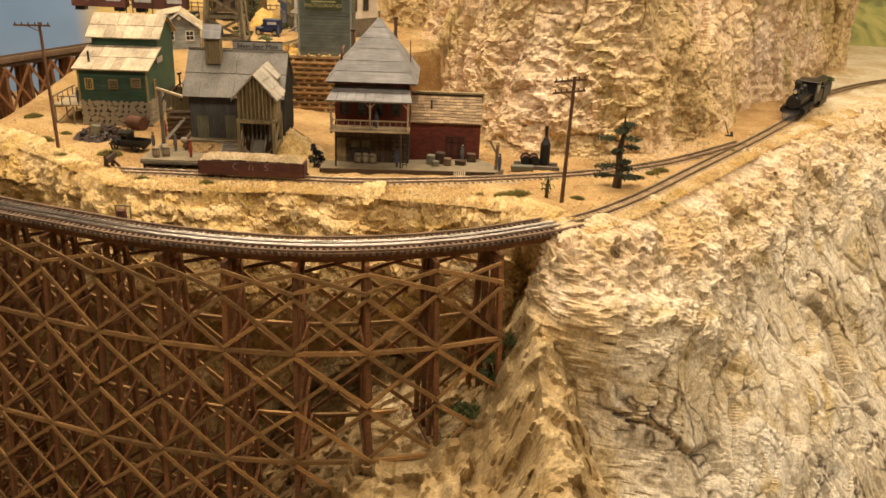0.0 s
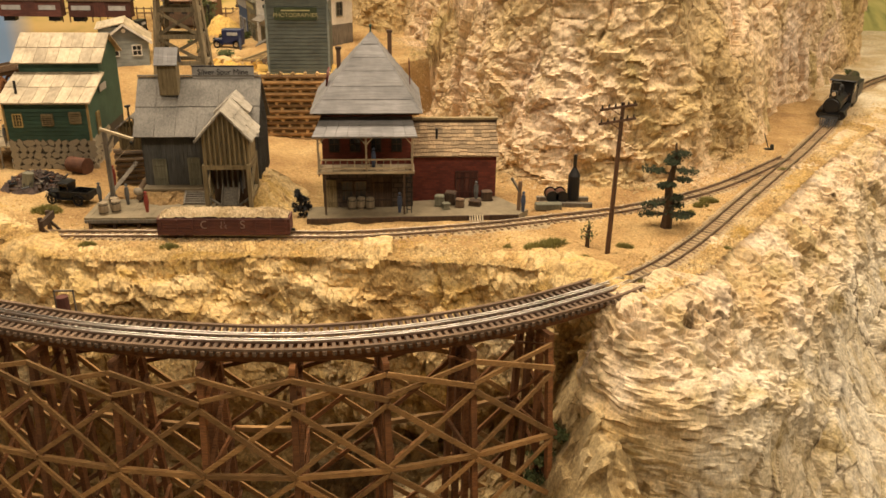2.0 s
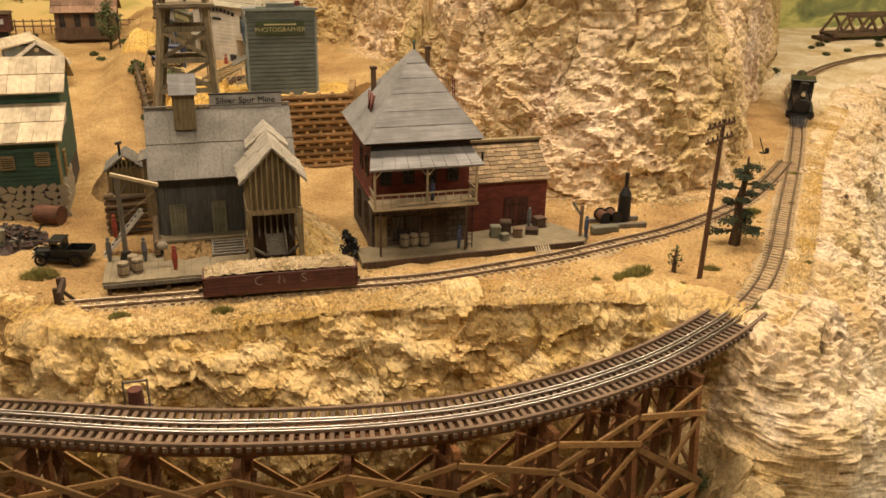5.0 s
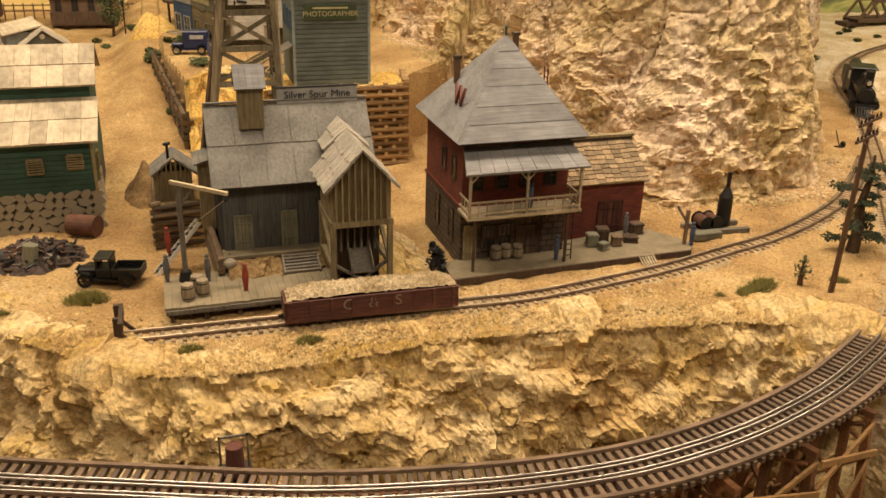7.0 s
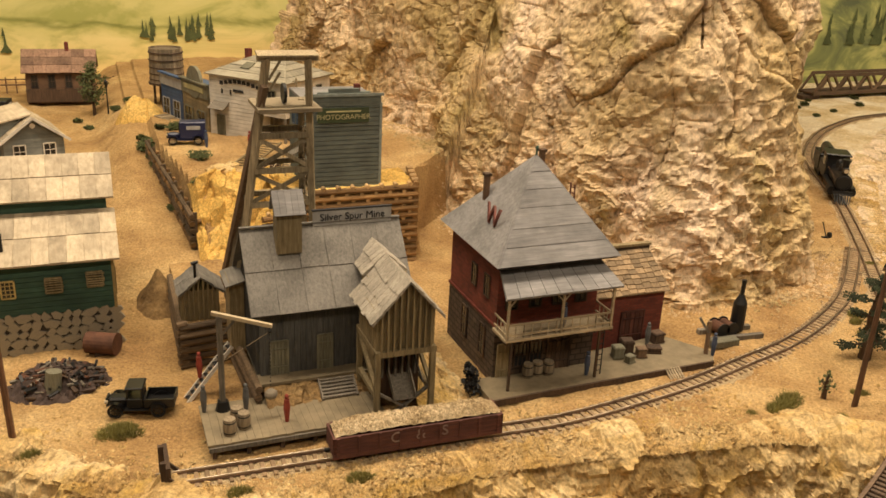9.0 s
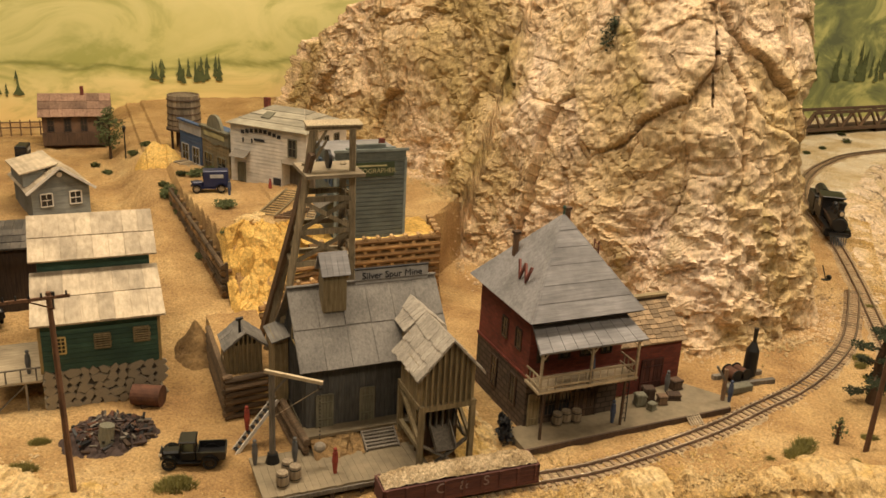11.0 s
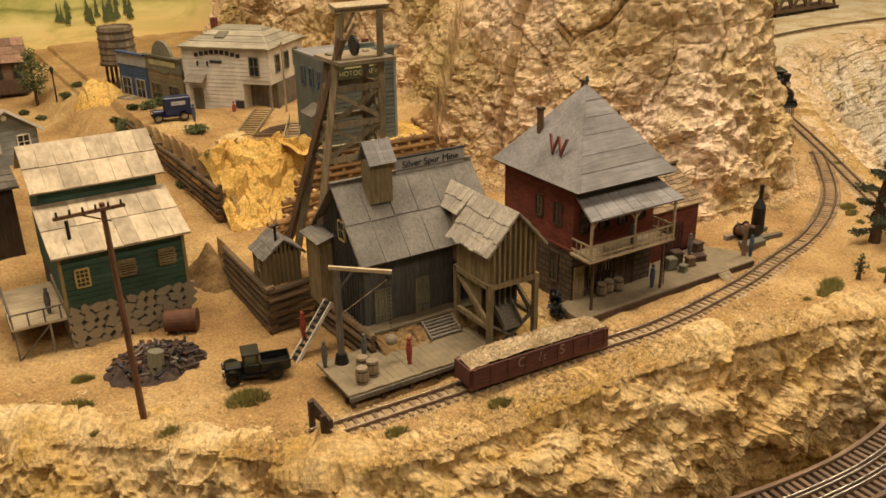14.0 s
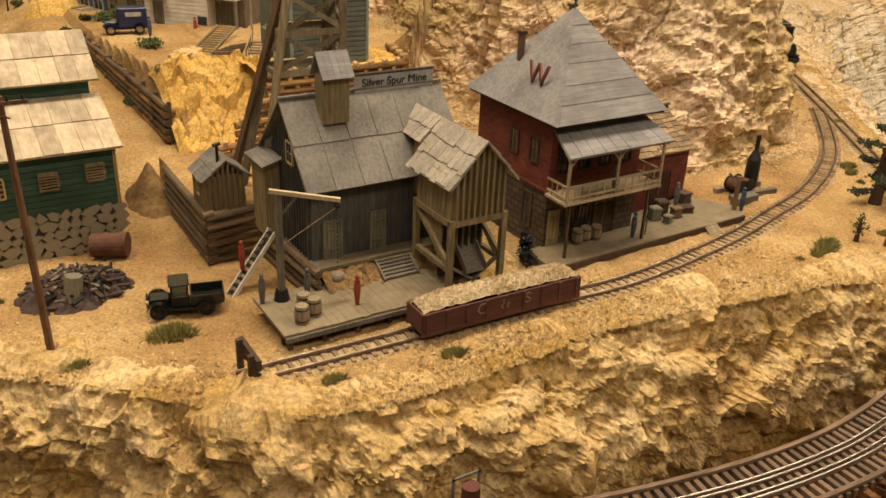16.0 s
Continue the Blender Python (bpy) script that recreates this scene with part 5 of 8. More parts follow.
# ---- buffer stop ----
bs = thing("buffer_stop", "dark timber buffer stop at the siding's end", "buffer stop")
for y in (0.842, 0.859):
    part("post", box((-0.3325, y - 0.0013, 0), (-0.3295, y + 0.0013, 0.0195)), DARK_BROWN, bs)
    part("back_brace", beam((-0.331, y, 0.011), (-0.322, y, 0.001), 0.002, 0.002), DARK_BROWN, bs)
part("cross_timber", beam((-0.3285, 0.8375, 0.0150), (-0.3285, 0.8635, 0.0150), 0.0024, 0.006), DARK_BROWN, bs)

def on_ground(x, y):
    return float(ground_z(x, y))


# ---- green mill on a stone base ----
def green_mill():
    ob = thing("green_mill", "dark green two-step mill with pale tin roofs on fieldstone", "building")
    x0, x1, y0, y1 = -0.428, -0.347, 1.034, 1.150
    part("stone_core", box((x0 + 0.001, y0 + 0.001, -0.004), (x1 - 0.001, y1, 0.030)), MORTAR, ob)
    shapes = []
    for k in range(6):
        bm = bmesh.new()
        n = random.choice((4, 5, 5, 6))
        ring = [(0.5 * math.cos(2 * math.pi * (i + random.uniform(-0.25, 0.25)) / n), 0.5 * math.sin(2 * math.pi * (i + random.uniform(-0.25, 0.25)) / n)) for i in range(n)]
        lo = [bm.verts.new((x, 0, z)) for x, z in ring]
        hi = [bm.verts.new((x * 0.92, -0.35, z * 0.92)) for x, z in ring]
        bm.faces.new(hi)
        for i in range(n):
            bm.faces.new((lo[i], lo[(i + 1) % n], hi[(i + 1) % n], hi[i]))
        bmesh.ops.recalc_face_normals(bm, faces=bm.faces)
        shapes.append(mesh_of("stone", bm, STONE))
    for r in range(5):
        x = x0
        while x < x1 - 0.002:
            w = random.uniform(0.0055, 0.0125)
            piece("stone", random.choice(shapes), ob, pose(x + w / 2, y0 + 0.0008, -0.001 + r * 0.0064 + 0.0032, 0, random.uniform(-12, 12), 0) @ Matrix.Diagonal((w * 1.24, 0.004, 0.0086 * random.uniform(0.85, 1.2), 1)))
            x += w
        for xs_, rz in ((x1 - 0.0008, 90), (x0 + 0.0008, -90)):
            y = y0
            while y < y0 + 0.06:
                w = random.uniform(0.006, 0.0115)
                piece("stone", random.choice(shapes), ob, pose(xs_, y + w / 2, -0.001 + r * 0.0064 + 0.0032, 0, 0, rz) @ Matrix.Diagonal((w * 1.24, 0.004, 0.0084, 1)))
                y += w
    ym = 1.086
    part("lower_wall", box((x0, y0, 0.030), (x1, ym, 0.070)), GREEN_PAINT, ob, "dark green clapboard wall")
    part("upper_wall", box((x0 + 0.0005, ym, 0.030), (x1 - 0.0005, y1, 0.101)), GREEN_PAINT, ob, "dark green clapboard wall")
    for k in range(10):
        z = 0.032 + k * 0.0039
        part("clapboard", box((x0 - 0.0005, y0 - 0.0006, z), (x1 + 0.0005, y0, z + 0.0034)), GREEN_PAINT, ob)
    for x in (x0, x1):
        part("corner_board", box((x - 0.0010, y0 - 0.0010, 0.030), (x + 0.0010, y0 + 0.001, 0.070)), YELLOW_TRIM_DULL, ob)
        part("gable", slab([(x, y0, 0.0698), (x, ym, 0.0698), (x, ym, 0.088)] if x > -0.4 else [(x, ym, 0.0698), (x, y0, 0.0698), (x, ym, 0.088)], 0.001), GREEN_PAINT, ob)
        part("upper_gable", slab([(x, ym, 0.1008), (x, y1, 0.1008), (x, 1.118, 0.122)] if x > -0.4 else [(x, y1, 0.1008), (x, ym, 0.1008), (x, 1.118, 0.122)], 0.001), GREEN_PAINT, ob)
    roof_plane(ob, "roof_sheet", (x0 - 0.005, y0 - 0.006, 0.0690), (x1 + 0.005, y0 - 0.006, 0.0690), (x1 + 0.005, ym, 0.0885), (x0 - 0.005, ym, 0.0885), 2, ROOF_TIN, 0.0009, 8, "pale patched tin sheet", 0.004)
    roof_plane(ob, "roof_sheet", (x0 - 0.005, ym - 0.006, 0.0985), (x1 + 0.005, ym - 0.006, 0.0985), (x1 + 0.005, 1.118, 0.1235), (x0 - 0.005, 1.118, 0.1235), 2, ROOF_TIN, 0.0009, 8, "pale patched tin sheet", 0.004)
    roof_plane(ob, "roof_sheet", (x1 + 0.005, y1 + 0.006, 0.0985), (x0 - 0.005, y1 + 0.006, 0.0985), (x0 - 0.005, 1.118, 0.1235), (x1 + 0.005, 1.118, 0.1235), 2, ROOF_TIN, 0.0009, 8, "", 0.004)
    window(ob, (-0.4155, y0 - 0.0008, 0.051), 0.0085, 0.0125, "y-", YELLOW_TRIM, (2, 3), "small pale yellow sash window")
    window(ob, (-0.3865, y0 - 0.0008, 0.0515), 0.0105, 0.011, "y-", TAN_WOOD, boarded=True, label="boarded-up window")
    window(ob, (-0.3595, y0 - 0.0008, 0.0535), 0.0105, 0.011, "y-", TAN_WOOD, boarded=True, label="boarded-up window")
    door(ob, (x1 + 0.0003, 1.06, 0.031), 0.009, 0.022, "x+", YELLOW_TRIM_DULL)
    part("stove_pipe", tube((-0.4175, 1.045, 0.070), (-0.4175, 1.045, 0.088), 0.0013), IRON, ob, "rusty stove pipe")
    # side deck on stilts
    dk = part("side_deck", box((-0.4635, 1.036, 0.0225), (x0 - 0.001, 1.105, 0.0240)), PORCH_WOOD, ob, "plank side deck on stilts")
    for x, y in ((-0.462, 1.038), (-0.440, 1.038), (-0.462, 1.07), (-0.462, 1.10), (-0.440, 1.10)):
        part("stilt", beam((x, y, -0.03 if x < -0.5 else -0.006), (x, y, 0.0225), 0.0014, 0.0014), GREY_WOOD, dk)
    for x in (-0.4625, -0.4525, -0.4425, -0.4325):
        part("deck_post", beam((x, 1.037, 0.024), (x, 1.037, 0.034), 0.0010, 0.0010), GREY_WOOD, dk)
    for y in (1.05, 1.065, 1.08, 1.095):
        part("deck_post", beam((-0.4625, y, 0.024), (-0.4625, y, 0.034), 0.0010, 0.0010), GREY_WOOD, dk)
    for p, q in (((-0.4635, 1.037), (x0, 1.037)), ((-0.4625, 1.037), (-0.4625, 1.104))):
        part("deck_rail", beam((*p, 0.0338), (*q, 0.0338), 0.0010, 0.0010), GREY_WOOD, dk)
    part("deck_brace", beam((-0.462, 1.038, 0.0), (-0.440, 1.038, 0.021), 0.0010, 0.0010), GREY_WOOD, dk)
    part("hanging_sign", box((x1 + 0.001, 1.075, 0.070), (x1 + 0.0016, 1.097, 0.077)), SIGN_WHITE, ob, "pale wall sign with unreadable bars")
    return ob


YELLOW_TRIM_DULL = plain_material("dull_ochre_trim", (0.30, 0.22, 0.09), 0.8)
green_mill()
brl = thing("rusty_tank", "rust-brown iron tank lying against the stone wall", "tank")
RUSTY = plain_material("rust_brown_iron", (0.13, 0.055, 0.03), 0.8, 0.2, 0.5)
part("shell", tube((-0.3685, 1.0255, 0.0085), (-0.3495, 1.0165, 0.0085), 0.0078, None, 20), RUSTY, brl)
part("end_ring", tube((-0.3497, 1.0166, 0.0085), (-0.3487, 1.0161, 0.0085), 0.0083, None, 20), RUSTY, brl)
part("saddle", box((-0.3645, 1.016, -0.001), (-0.3545, 1.026, 0.003)), DARK_BROWN, brl)

# ---- scrap heap ----
SCRAP_DARK = plain_material("dark_brown_scrap", (0.075, 0.05, 0.042), 0.85, 0.1, 0.5, 300)
scrap = thing("scrap_heap", "heap of rusty scrap iron, pipes and timbers", "scrap heap")
n = 46
gx, gy = np.meshgrid(np.linspace(-1, 1, n), np.linspace(-1, 1, n), indexing="ij")
P = np.stack([-0.387 + 0.034 * gx, 0.984 + 0.028 * gy, 0 * gx], -1)
rr = np.clip(1 - gx ** 2 - gy ** 2, 0, 1)
f1, j1 = facets(P * 190)
P[..., 2] = 0.011 * rr ** 0.8 + 0.003 * rr ** 0.4 * fbm(P * 160, 4) + 0.004 * f1 * rr ** 0.5 - 0.002
hm = grid_mesh("heap_core", P, SCRAP_DARK)
hm.parent = scrap
for k in range(130):
    a, r = random.uniform(0, 6.28), random.uniform(0, 0.9) ** 0.6
    x, y = -0.387 + 0.031 * r * math.cos(a), 0.984 + 0.025 * r * math.sin(a)
    z = 0.011 * (1 - r * r) + 0.001
    th, ln, up = random.uniform(0, 3.14), random.uniform(0.002, 0.006), random.uniform(-0.3, 0.5)
    d = Vector((math.cos(th), math.sin(th), up)).normalized() * ln
    c = Vector((x, y, z))
    mat = random.choice((RUSTY, SCRAP_DARK, DARK_BROWN, IRON, GREY_WOOD))
    if random.random() < 0.4:
        part("pipe", tube(c - d, c + d, random.uniform(0.0005, 0.0013), None, 7), mat, scrap)
    else:
        part("scrap_piece", beam(c - d, c + d, random.uniform(0.0008, 0.003), random.uniform(0.0005, 0.0018)), mat, scrap)
bx = thing("grey_drum", "dented grey-green drum in the scrap heap", "drum")
part("shell", tube((-0.391, 0.9705, 0.001), (-0.3885, 0.9715, 0.0165), 0.0055, 0.0050, 12), OLD_GREEN, bx)

# ---- crib terrace with the small hut ----
def log_wall(ob, p, q, z0, z1, spacing=0.0056, ends=True, inward=(0, 1), mat=None):
    p, q = Vector((*p, 0)), Vector((*q, 0))
    L = (q - p).length
    d = (q - p) / L
    w = Vector((*inward, 0)).normalized()
    z = z0 + spacing / 2
    k = 0
    while z < z1:
        j = random.uniform(-0.0006, 0.0006)
        part("log", tube(p - d * 0.002 + w * j + Vector((0, 0, z)), q + d * 0.002 + w * j + Vector((0, 0, z)), spacing * 0.44, None, 8), mat or LOG_WOOD, ob)
        if ends:
            s = 0.004 + (k % 2) * 0.006
            while s < L:
                c = p + d * s + Vector((0, 0, z + spacing / 2))
                part("tie_log_end", tube(c - w * 0.0022, c + w * 0.004, spacing * 0.30, None, 7), LOG_END, ob, "pale sawn log end")
                s += 0.0135
        z += spacing
        k += 1


LOG_DARK = wood_material("dark_weathered_crib_logs", (0.06, 0.04, 0.022), (0.19, 0.125, 0.07))
LOG_END = wood_material("pale_sawn_log_ends", (0.34, 0.21, 0.09), (0.55, 0.38, 0.19), 0)
CRIB_DARK = thing("hut_crib_wall", "dark stacked log crib wall holding a dirt terrace", "retaining wall")
for args in (((-0.3065, 0.981), (-0.268, 0.986), 0.0, 0.034), ((-0.306, 1.075), (-0.3065, 0.983), 0.0, 0.034)):
    log_wall(CRIB_DARK, *args, 0.0058, False, (0, 1), LOG_DARK)
log_wall(CRIB_DARK, (-0.268, 0.905), (-0.272, 0.985), 0.0, 0.024, 0.0058, False, (1, 0), LOG_DARK)
for x, y in ((-0.307, 0.982), (-0.269, 0.986)):
    for k in range(6):
        part("log", tube((x - 0.004 + 0.001, y - 0.0015, 0.0058 * k + 0.0055), (x + 0.004, y + 0.0005, 0.0058 * k + 0.0055), 0.0022, None, 8), LOG_DARK, CRIB_DARK)
fill = thing("terrace_fill", "sandy dirt terrace behind the crib logs", "terrace")
gx, gy = np.meshgrid(np.linspace(-0.3055, -0.262, 40), np.linspace(0.983, 1.10, 110), indexing="ij")
P = np.stack([gx, gy, 0.0335 + 0 * gx], -1)
P[..., 2] += 0.001 * fbm(P * 150, 3)
P[0, :, 2] = P[-1, :, 2] = P[:, 0, 2] = -0.001
tf = grid_mesh("dirt", P, DIRT)
tf.parent = fill


def hut():
    ob = thing("small_hut", "small tan boarded hut with a grey gabled roof and stove pipe", "hut")
    x0, x1, y0, y1, z0, ze, zr = -0.3045, -0.279, 0.988, 1.012, 0.033, 0.0555, 0.0665
    xm = (x0 + x1) / 2
    part("body", box((x0 + 0.0006, y0 + 0.0006, z0), (x1 - 0.0006, y1 - 0.0006, ze)), TAN_WOOD, ob)
    n = 8
    for k in range(n):
        x = x0 + (k + 0.5) * (x1 - x0) / n
        top = ze + (zr - ze) * (1 - abs(x - xm) / (xm - x0)) - 0.001
        part("wall_board", beam((x, y0, z0), (x, y0, top), 0.0010, (x1 - x0) / n * 0.88, up=(0, 1, 0)), TAN_WOOD, ob)
        y = y0 + (k + 0.5) * (y1 - y0) / n
        part("wall_board", beam((x0, y, z0), (x0, y, ze), 0.0010, (y1 - y0) / n * 0.88, up=(1, 0, 0)), TAN_WOOD, ob)
    roof_plane(ob, "roof_board", (x0 - 0.003, y1 + 0.002, ze - 0.002), (x0 - 0.003, y0 - 0.003, ze - 0.002), (xm, y0 - 0.003, zr), (xm, y1 + 0.002, zr), 2, ROOF_SHED, 0.0008, 5, "", 0.02)
    roof_plane(ob, "roof_board", (x1 + 0.003, y0 - 0.003, ze - 0.002), (x1 + 0.003, y1 + 0.002, ze - 0.002), (xm, y1 + 0.002, zr), (xm, y0 - 0.003, zr), 2, ROOF_SHED, 0.0008, 5, "", 0.02)
    pp = part("stove_pipe", tube((xm - 0.003, y0 + 0.004, 0.060), (xm - 0.003, y0 + 0.004, 0.075), 0.0010), IRON, ob, "black stove pipe")
    part("pipe_cap", tube((xm - 0.0055, y0 + 0.004, 0.0745), (xm - 0.0005, y0 + 0.004, 0.0755), 0.0012), IRON, pp)
    window(ob, (x0 - 0.0005, 0.999, 0.046), 0.0065, 0.008, "x-", PORCH_WOOD, (1, 1))
    return ob


hut()

# ---- headframe ----
def headframe():
    ob = thing("mine_headframe", "tall weathered timber mine headframe with cross braces and ladder", "headframe")
    top = 0.217
    legs = [((-0.274, 0.990, 0.0), (-0.2465, 0.968, top)), ((-0.211, 0.990, 0.0), (-0.2200, 0.968, top)), ((-0.274, 1.030, 0.0), (-0.2465, 0.990, top - 0.03)), ((-0.211, 1.030, 0.0), (-0.2200, 0.990, top - 0.03))]
    legs = [(Vector(a), Vector(b)) for a, b in legs]
    for a, b in legs:
        part("leg", beam(a, b, 0.0042, 0.0042), GREY_FRAME, ob)
    part("back_brace", beam((-0.272, 1.035, 0.035), (-0.2485, 0.9655, 0.200), 0.0040, 0.0040), DARK_FRAME, ob, "long dark raking brace")

    def at(k, z):
        a, b = legs[k]
        f = (z - a.z) / (b.z - a.z)
        return a.lerp(b, f)

    for z in (0.118, 0.142, 0.166, 0.183):
        for i, j in ((0, 1), (1, 3), (3, 2), (2, 0)):
            part("girt", beam(at(i, z), at(j, z), 0.0032, 0.0036), GREY_FRAME, ob)
    for z0, z1 in ((0.119, 0.141), (0.143, 0.165)):
        for i, j in ((0, 1), (1, 3), (0, 2)):
            part("cross_brace", beam(at(i, z0), at(j, z1), 0.0016, 0.0028), GREY_FRAME, ob)
            part("cross_brace", beam(at(j, z0), at(i, z1), 0.0016, 0.0028), GREY_FRAME, ob)
    part("platform", box((-0.2535, 0.961, 0.1835), (-0.2125, 1.000, 0.1858)), PORCH_WOOD, ob, "pale plank platform")
    part("top_beam", beam((-0.2525, 0.968, top), (-0.2140, 0.968, top), 0.0036, 0.0036), GREY_FRAME, ob)
    part("roof_panel", slab([(-0.2525, 0.964, top + 0.002), (-0.214, 0.964, top + 0.002), (-0.214, 0.974, top + 0.004), (-0.2525, 0.974, top + 0.004)], 0.0012), GREY_FRAME, ob)
    wh = part("sheave_wheel", tube((-0.2345, 0.980, 0.1925), (-0.2325, 0.980, 0.1925), 0.0066, None, 18), IRON, ob, "dark sheave wheel")
    for z in (0.196, 0.203):
        part("knee_brace", beam((-0.2455, 0.968, z), (-0.238, 0.968, z + 0.012), 0.0014, 0.0014), GREY_FRAME, ob)
    bm = bmesh.new()
    for dx in (-0.0028, 0.0028):
        beam((-0.2135 + dx, 0.9865, 0.03), (-0.2205 + dx, 0.972, 0.184), 0.0007, 0.0007, bm)
    for k in range(34):
        f = k / 34
        c = Vector((-0.2135, 0.9865, 0.03)).lerp(Vector((-0.2205, 0.972, 0.184)), f)
        beam(c - Vector((0.0028, 0, 0)), c + Vector((0.0028, 0, 0)), 0.0006, 0.0006, bm)
    part("ladder", bm, PORCH_WOOD, ob, "long thin ladder")
    return ob


GREY_FRAME = wood_material("grey_brown_heavy_timber", (0.16, 0.13, 0.082), (0.36, 0.295, 0.19), 2)
DARK_FRAME = wood_material("dark_brown_heavy_timber", (0.08, 0.05, 0.03), (0.19, 0.12, 0.07), 2)
headframe()

# ---- big crib wall below the upper street ----
crib = thing("log_crib_wall", "tall brown stacked log crib wall below the upper street", "retaining wall")
log_wall(crib, (-0.205, 1.137), (-0.081, 1.138), -0.002, 0.076, 0.0065, True, (0, 1))
log_wall(crib, (-0.081, 1.138), (-0.070, 1.19), 0.02, 0.076, 0.0065, True, (-1, 0))
for k, (xa, z1) in enumerate(((-0.222, 0.060), (-0.238, 0.045), (-0.256, 0.034))):
    log_wall(crib, (xa, 1.128 - 0.009 * k), (-0.205, 1.133 - 0.009 * k), 0.0, z1, 0.0065, True, (0, 1))
gx, gy = np.meshgrid(np.linspace(-0.21, -0.078, 110), np.linspace(1.139, 1.20, 50), indexing="ij")
P = np.stack([gx, gy, 0.0745 + 0 * gx], -1)
P[..., 2] += 0.0015 * fbm(P * 120, 3)
cf = tagged(grid_mesh("upper_terrace", P, RUBBLE), "yellow sandy terrace edge above the crib", "terrace", kind="structure")

# ---- yellow rubble dump ----
n = 170
gx, gy = np.meshgrid(np.linspace(-0.275, -0.196, n), np.linspace(1.085, 1.235, n), indexing="ij")
P = np.stack([gx, gy, 0 * gx], -1)
f1, j1 = facets(P * 55)
f2, j2 = facets(P * 130 + 3)
edge = np.minimum(np.minimum(gx + 0.275, -0.196 - gx) * 4, np.minimum(gy - 1.085, 1.235 - gy)) / 0.02
P[..., 2] = ground_z(np.maximum(gx, -0.262), gy) + 0.009 + (0.008 * fbm(P * 40, 3) + 0.010 * f1 + 0.004 * f2) * np.clip(edge, 0, 1) - 0.016 * np.clip(1 - edge, 0, 1)
rub = tagged(grid_mesh("ore_rubble_slope", P, RUBBLE), "yellow ore rubble slope of the mine dump", "rubble", kind="stuff")

# ---- brown rubble bank between the ore house and the depot ----
gx, gy = np.meshgrid(np.linspace(-0.168, -0.118, 90), np.linspace(0.872, 0.985, 150), indexing="ij")
P = np.stack([gx, gy, 0 * gx], -1)
f1, j1 = facets(P * 90)
rise = step(-0.120, -0.164, gx) * step(0.872, 0.915, gy) * step(0.985, 0.955, gy)
P[..., 2] = -0.002 + 0.026 * rise + 0.004 * f1 * np.minimum(rise * 3, 1) + 0.0012 * fbm(P * 200, 3)
bk = thing("rubble_bank", "brown rubble bank sloping down from the mine building", "rubble")
bkm = grid_mesh("rubble", P, ROCK_BANK)
bkm.parent = bk

# ---- brown dirt pile by the street ----
gx, gy = np.meshgrid(np.linspace(-1, 1, 60), np.linspace(-1, 1, 60), indexing="ij")
P = np.stack([-0.3145 + 0.020 * gx, 1.092 + 0.032 * gy, 0 * gx], -1)
rr = np.clip(1 - np.sqrt(gx ** 2 + gy ** 2), 0, 1)
P[..., 2] = ground_z(P[..., 0], P[..., 1]) - 0.002 + 0.030 * rr ** 1.2 + (0.004 * fbm(P * 50, 3) + 0.0016 * fbm(P * 150, 3)) * np.minimum(rr * 4, 1)
dp = thing("dirt_pile", "small steep brown dirt pile beside the crib wall", "dirt pile")
dpm = grid_mesh("dirt", P, EARTH)
dpm.parent = dp

# ---- sand mound at the boardwalk's end, timbers below the shops ----
gx, gy = np.meshgrid(np.linspace(-1, 1, 60), np.linspace(-1, 1, 60), indexing="ij")
P = np.stack([-0.300 + 0.030 * gx, 1.535 + 0.034 * gy, 0 * gx], -1)
rr = np.clip(1 - np.sqrt(gx ** 2 + gy ** 2), 0, 1)
f1, j1 = facets(P * 90)
P[..., 2] = ground_z(P[..., 0], P[..., 1]) - 0.002 + 0.030 * rr ** 0.8 + (0.004 * f1 + 0.003 * fbm(P * 60, 3)) * np.minimum(rr * 4, 1)
sm_ = thing("sand_mound", "rounded yellow sand mound beside the boardwalk", "sand mound")
smm = grid_mesh("sand", P, RUBBLE)
smm.parent = sm_
lad = thing("timber_ladder", "pale ladder lying against the street bank", "ladder")
la, lb = Vector((-0.222, 1.255, 0.068)), Vector((-0.178, 1.315, 0.076))
lw = Vector((0.0075, -0.0055, 0))
for sgn in (-1, 1):
    part("rail", beam(la + lw * sgn, lb + lw * sgn, 0.0016, 0.0022), TAN_WOOD, lad)
for k in range(12):
    c = la.lerp(lb, (k + 0.5) / 12)
    part("rung", beam(c - lw, c + lw, 0.0012, 0.0012), TAN_WOOD, lad)
for k in range(5):
    tb = thing("loose_timber", "short dark timber dropped on the street bank", "timber", "loose timbers")
    c = Vector((-0.205 + 0.005 * k, 1.238 + 0.004 * k, 0.0695))
    part("balk", beam(c - Vector((0.010, -0.006, 0.0)), c + Vector((0.010, -0.004, 0.001 * k)), 0.0026, 0.0028), DARK_FRAME, tb)
for x, y, r in ((-0.246, 1.222, 0.010), (-0.238, 1.215, 0.006), (-0.232, 1.24, 0.005)):
    bo = thing("pale_boulder", "pale cream boulder at the top of the rubble dump", "boulder")
    bm = bmesh.new()
    bmesh.ops.create_icosphere(bm, subdivisions=3, radius=r)
    for v in bm.verts:
        k = 1 + 0.35 * float(facets(np.array(v.co) * 120 + x * 900)[0])
        v.co = Vector((x + v.co.x * k * 1.2, y + v.co.y * k, on_ground(x, y) + 0.008 + v.co.z * k * 0.6))
    part("stone", bm, ROCK_BANK, bo)

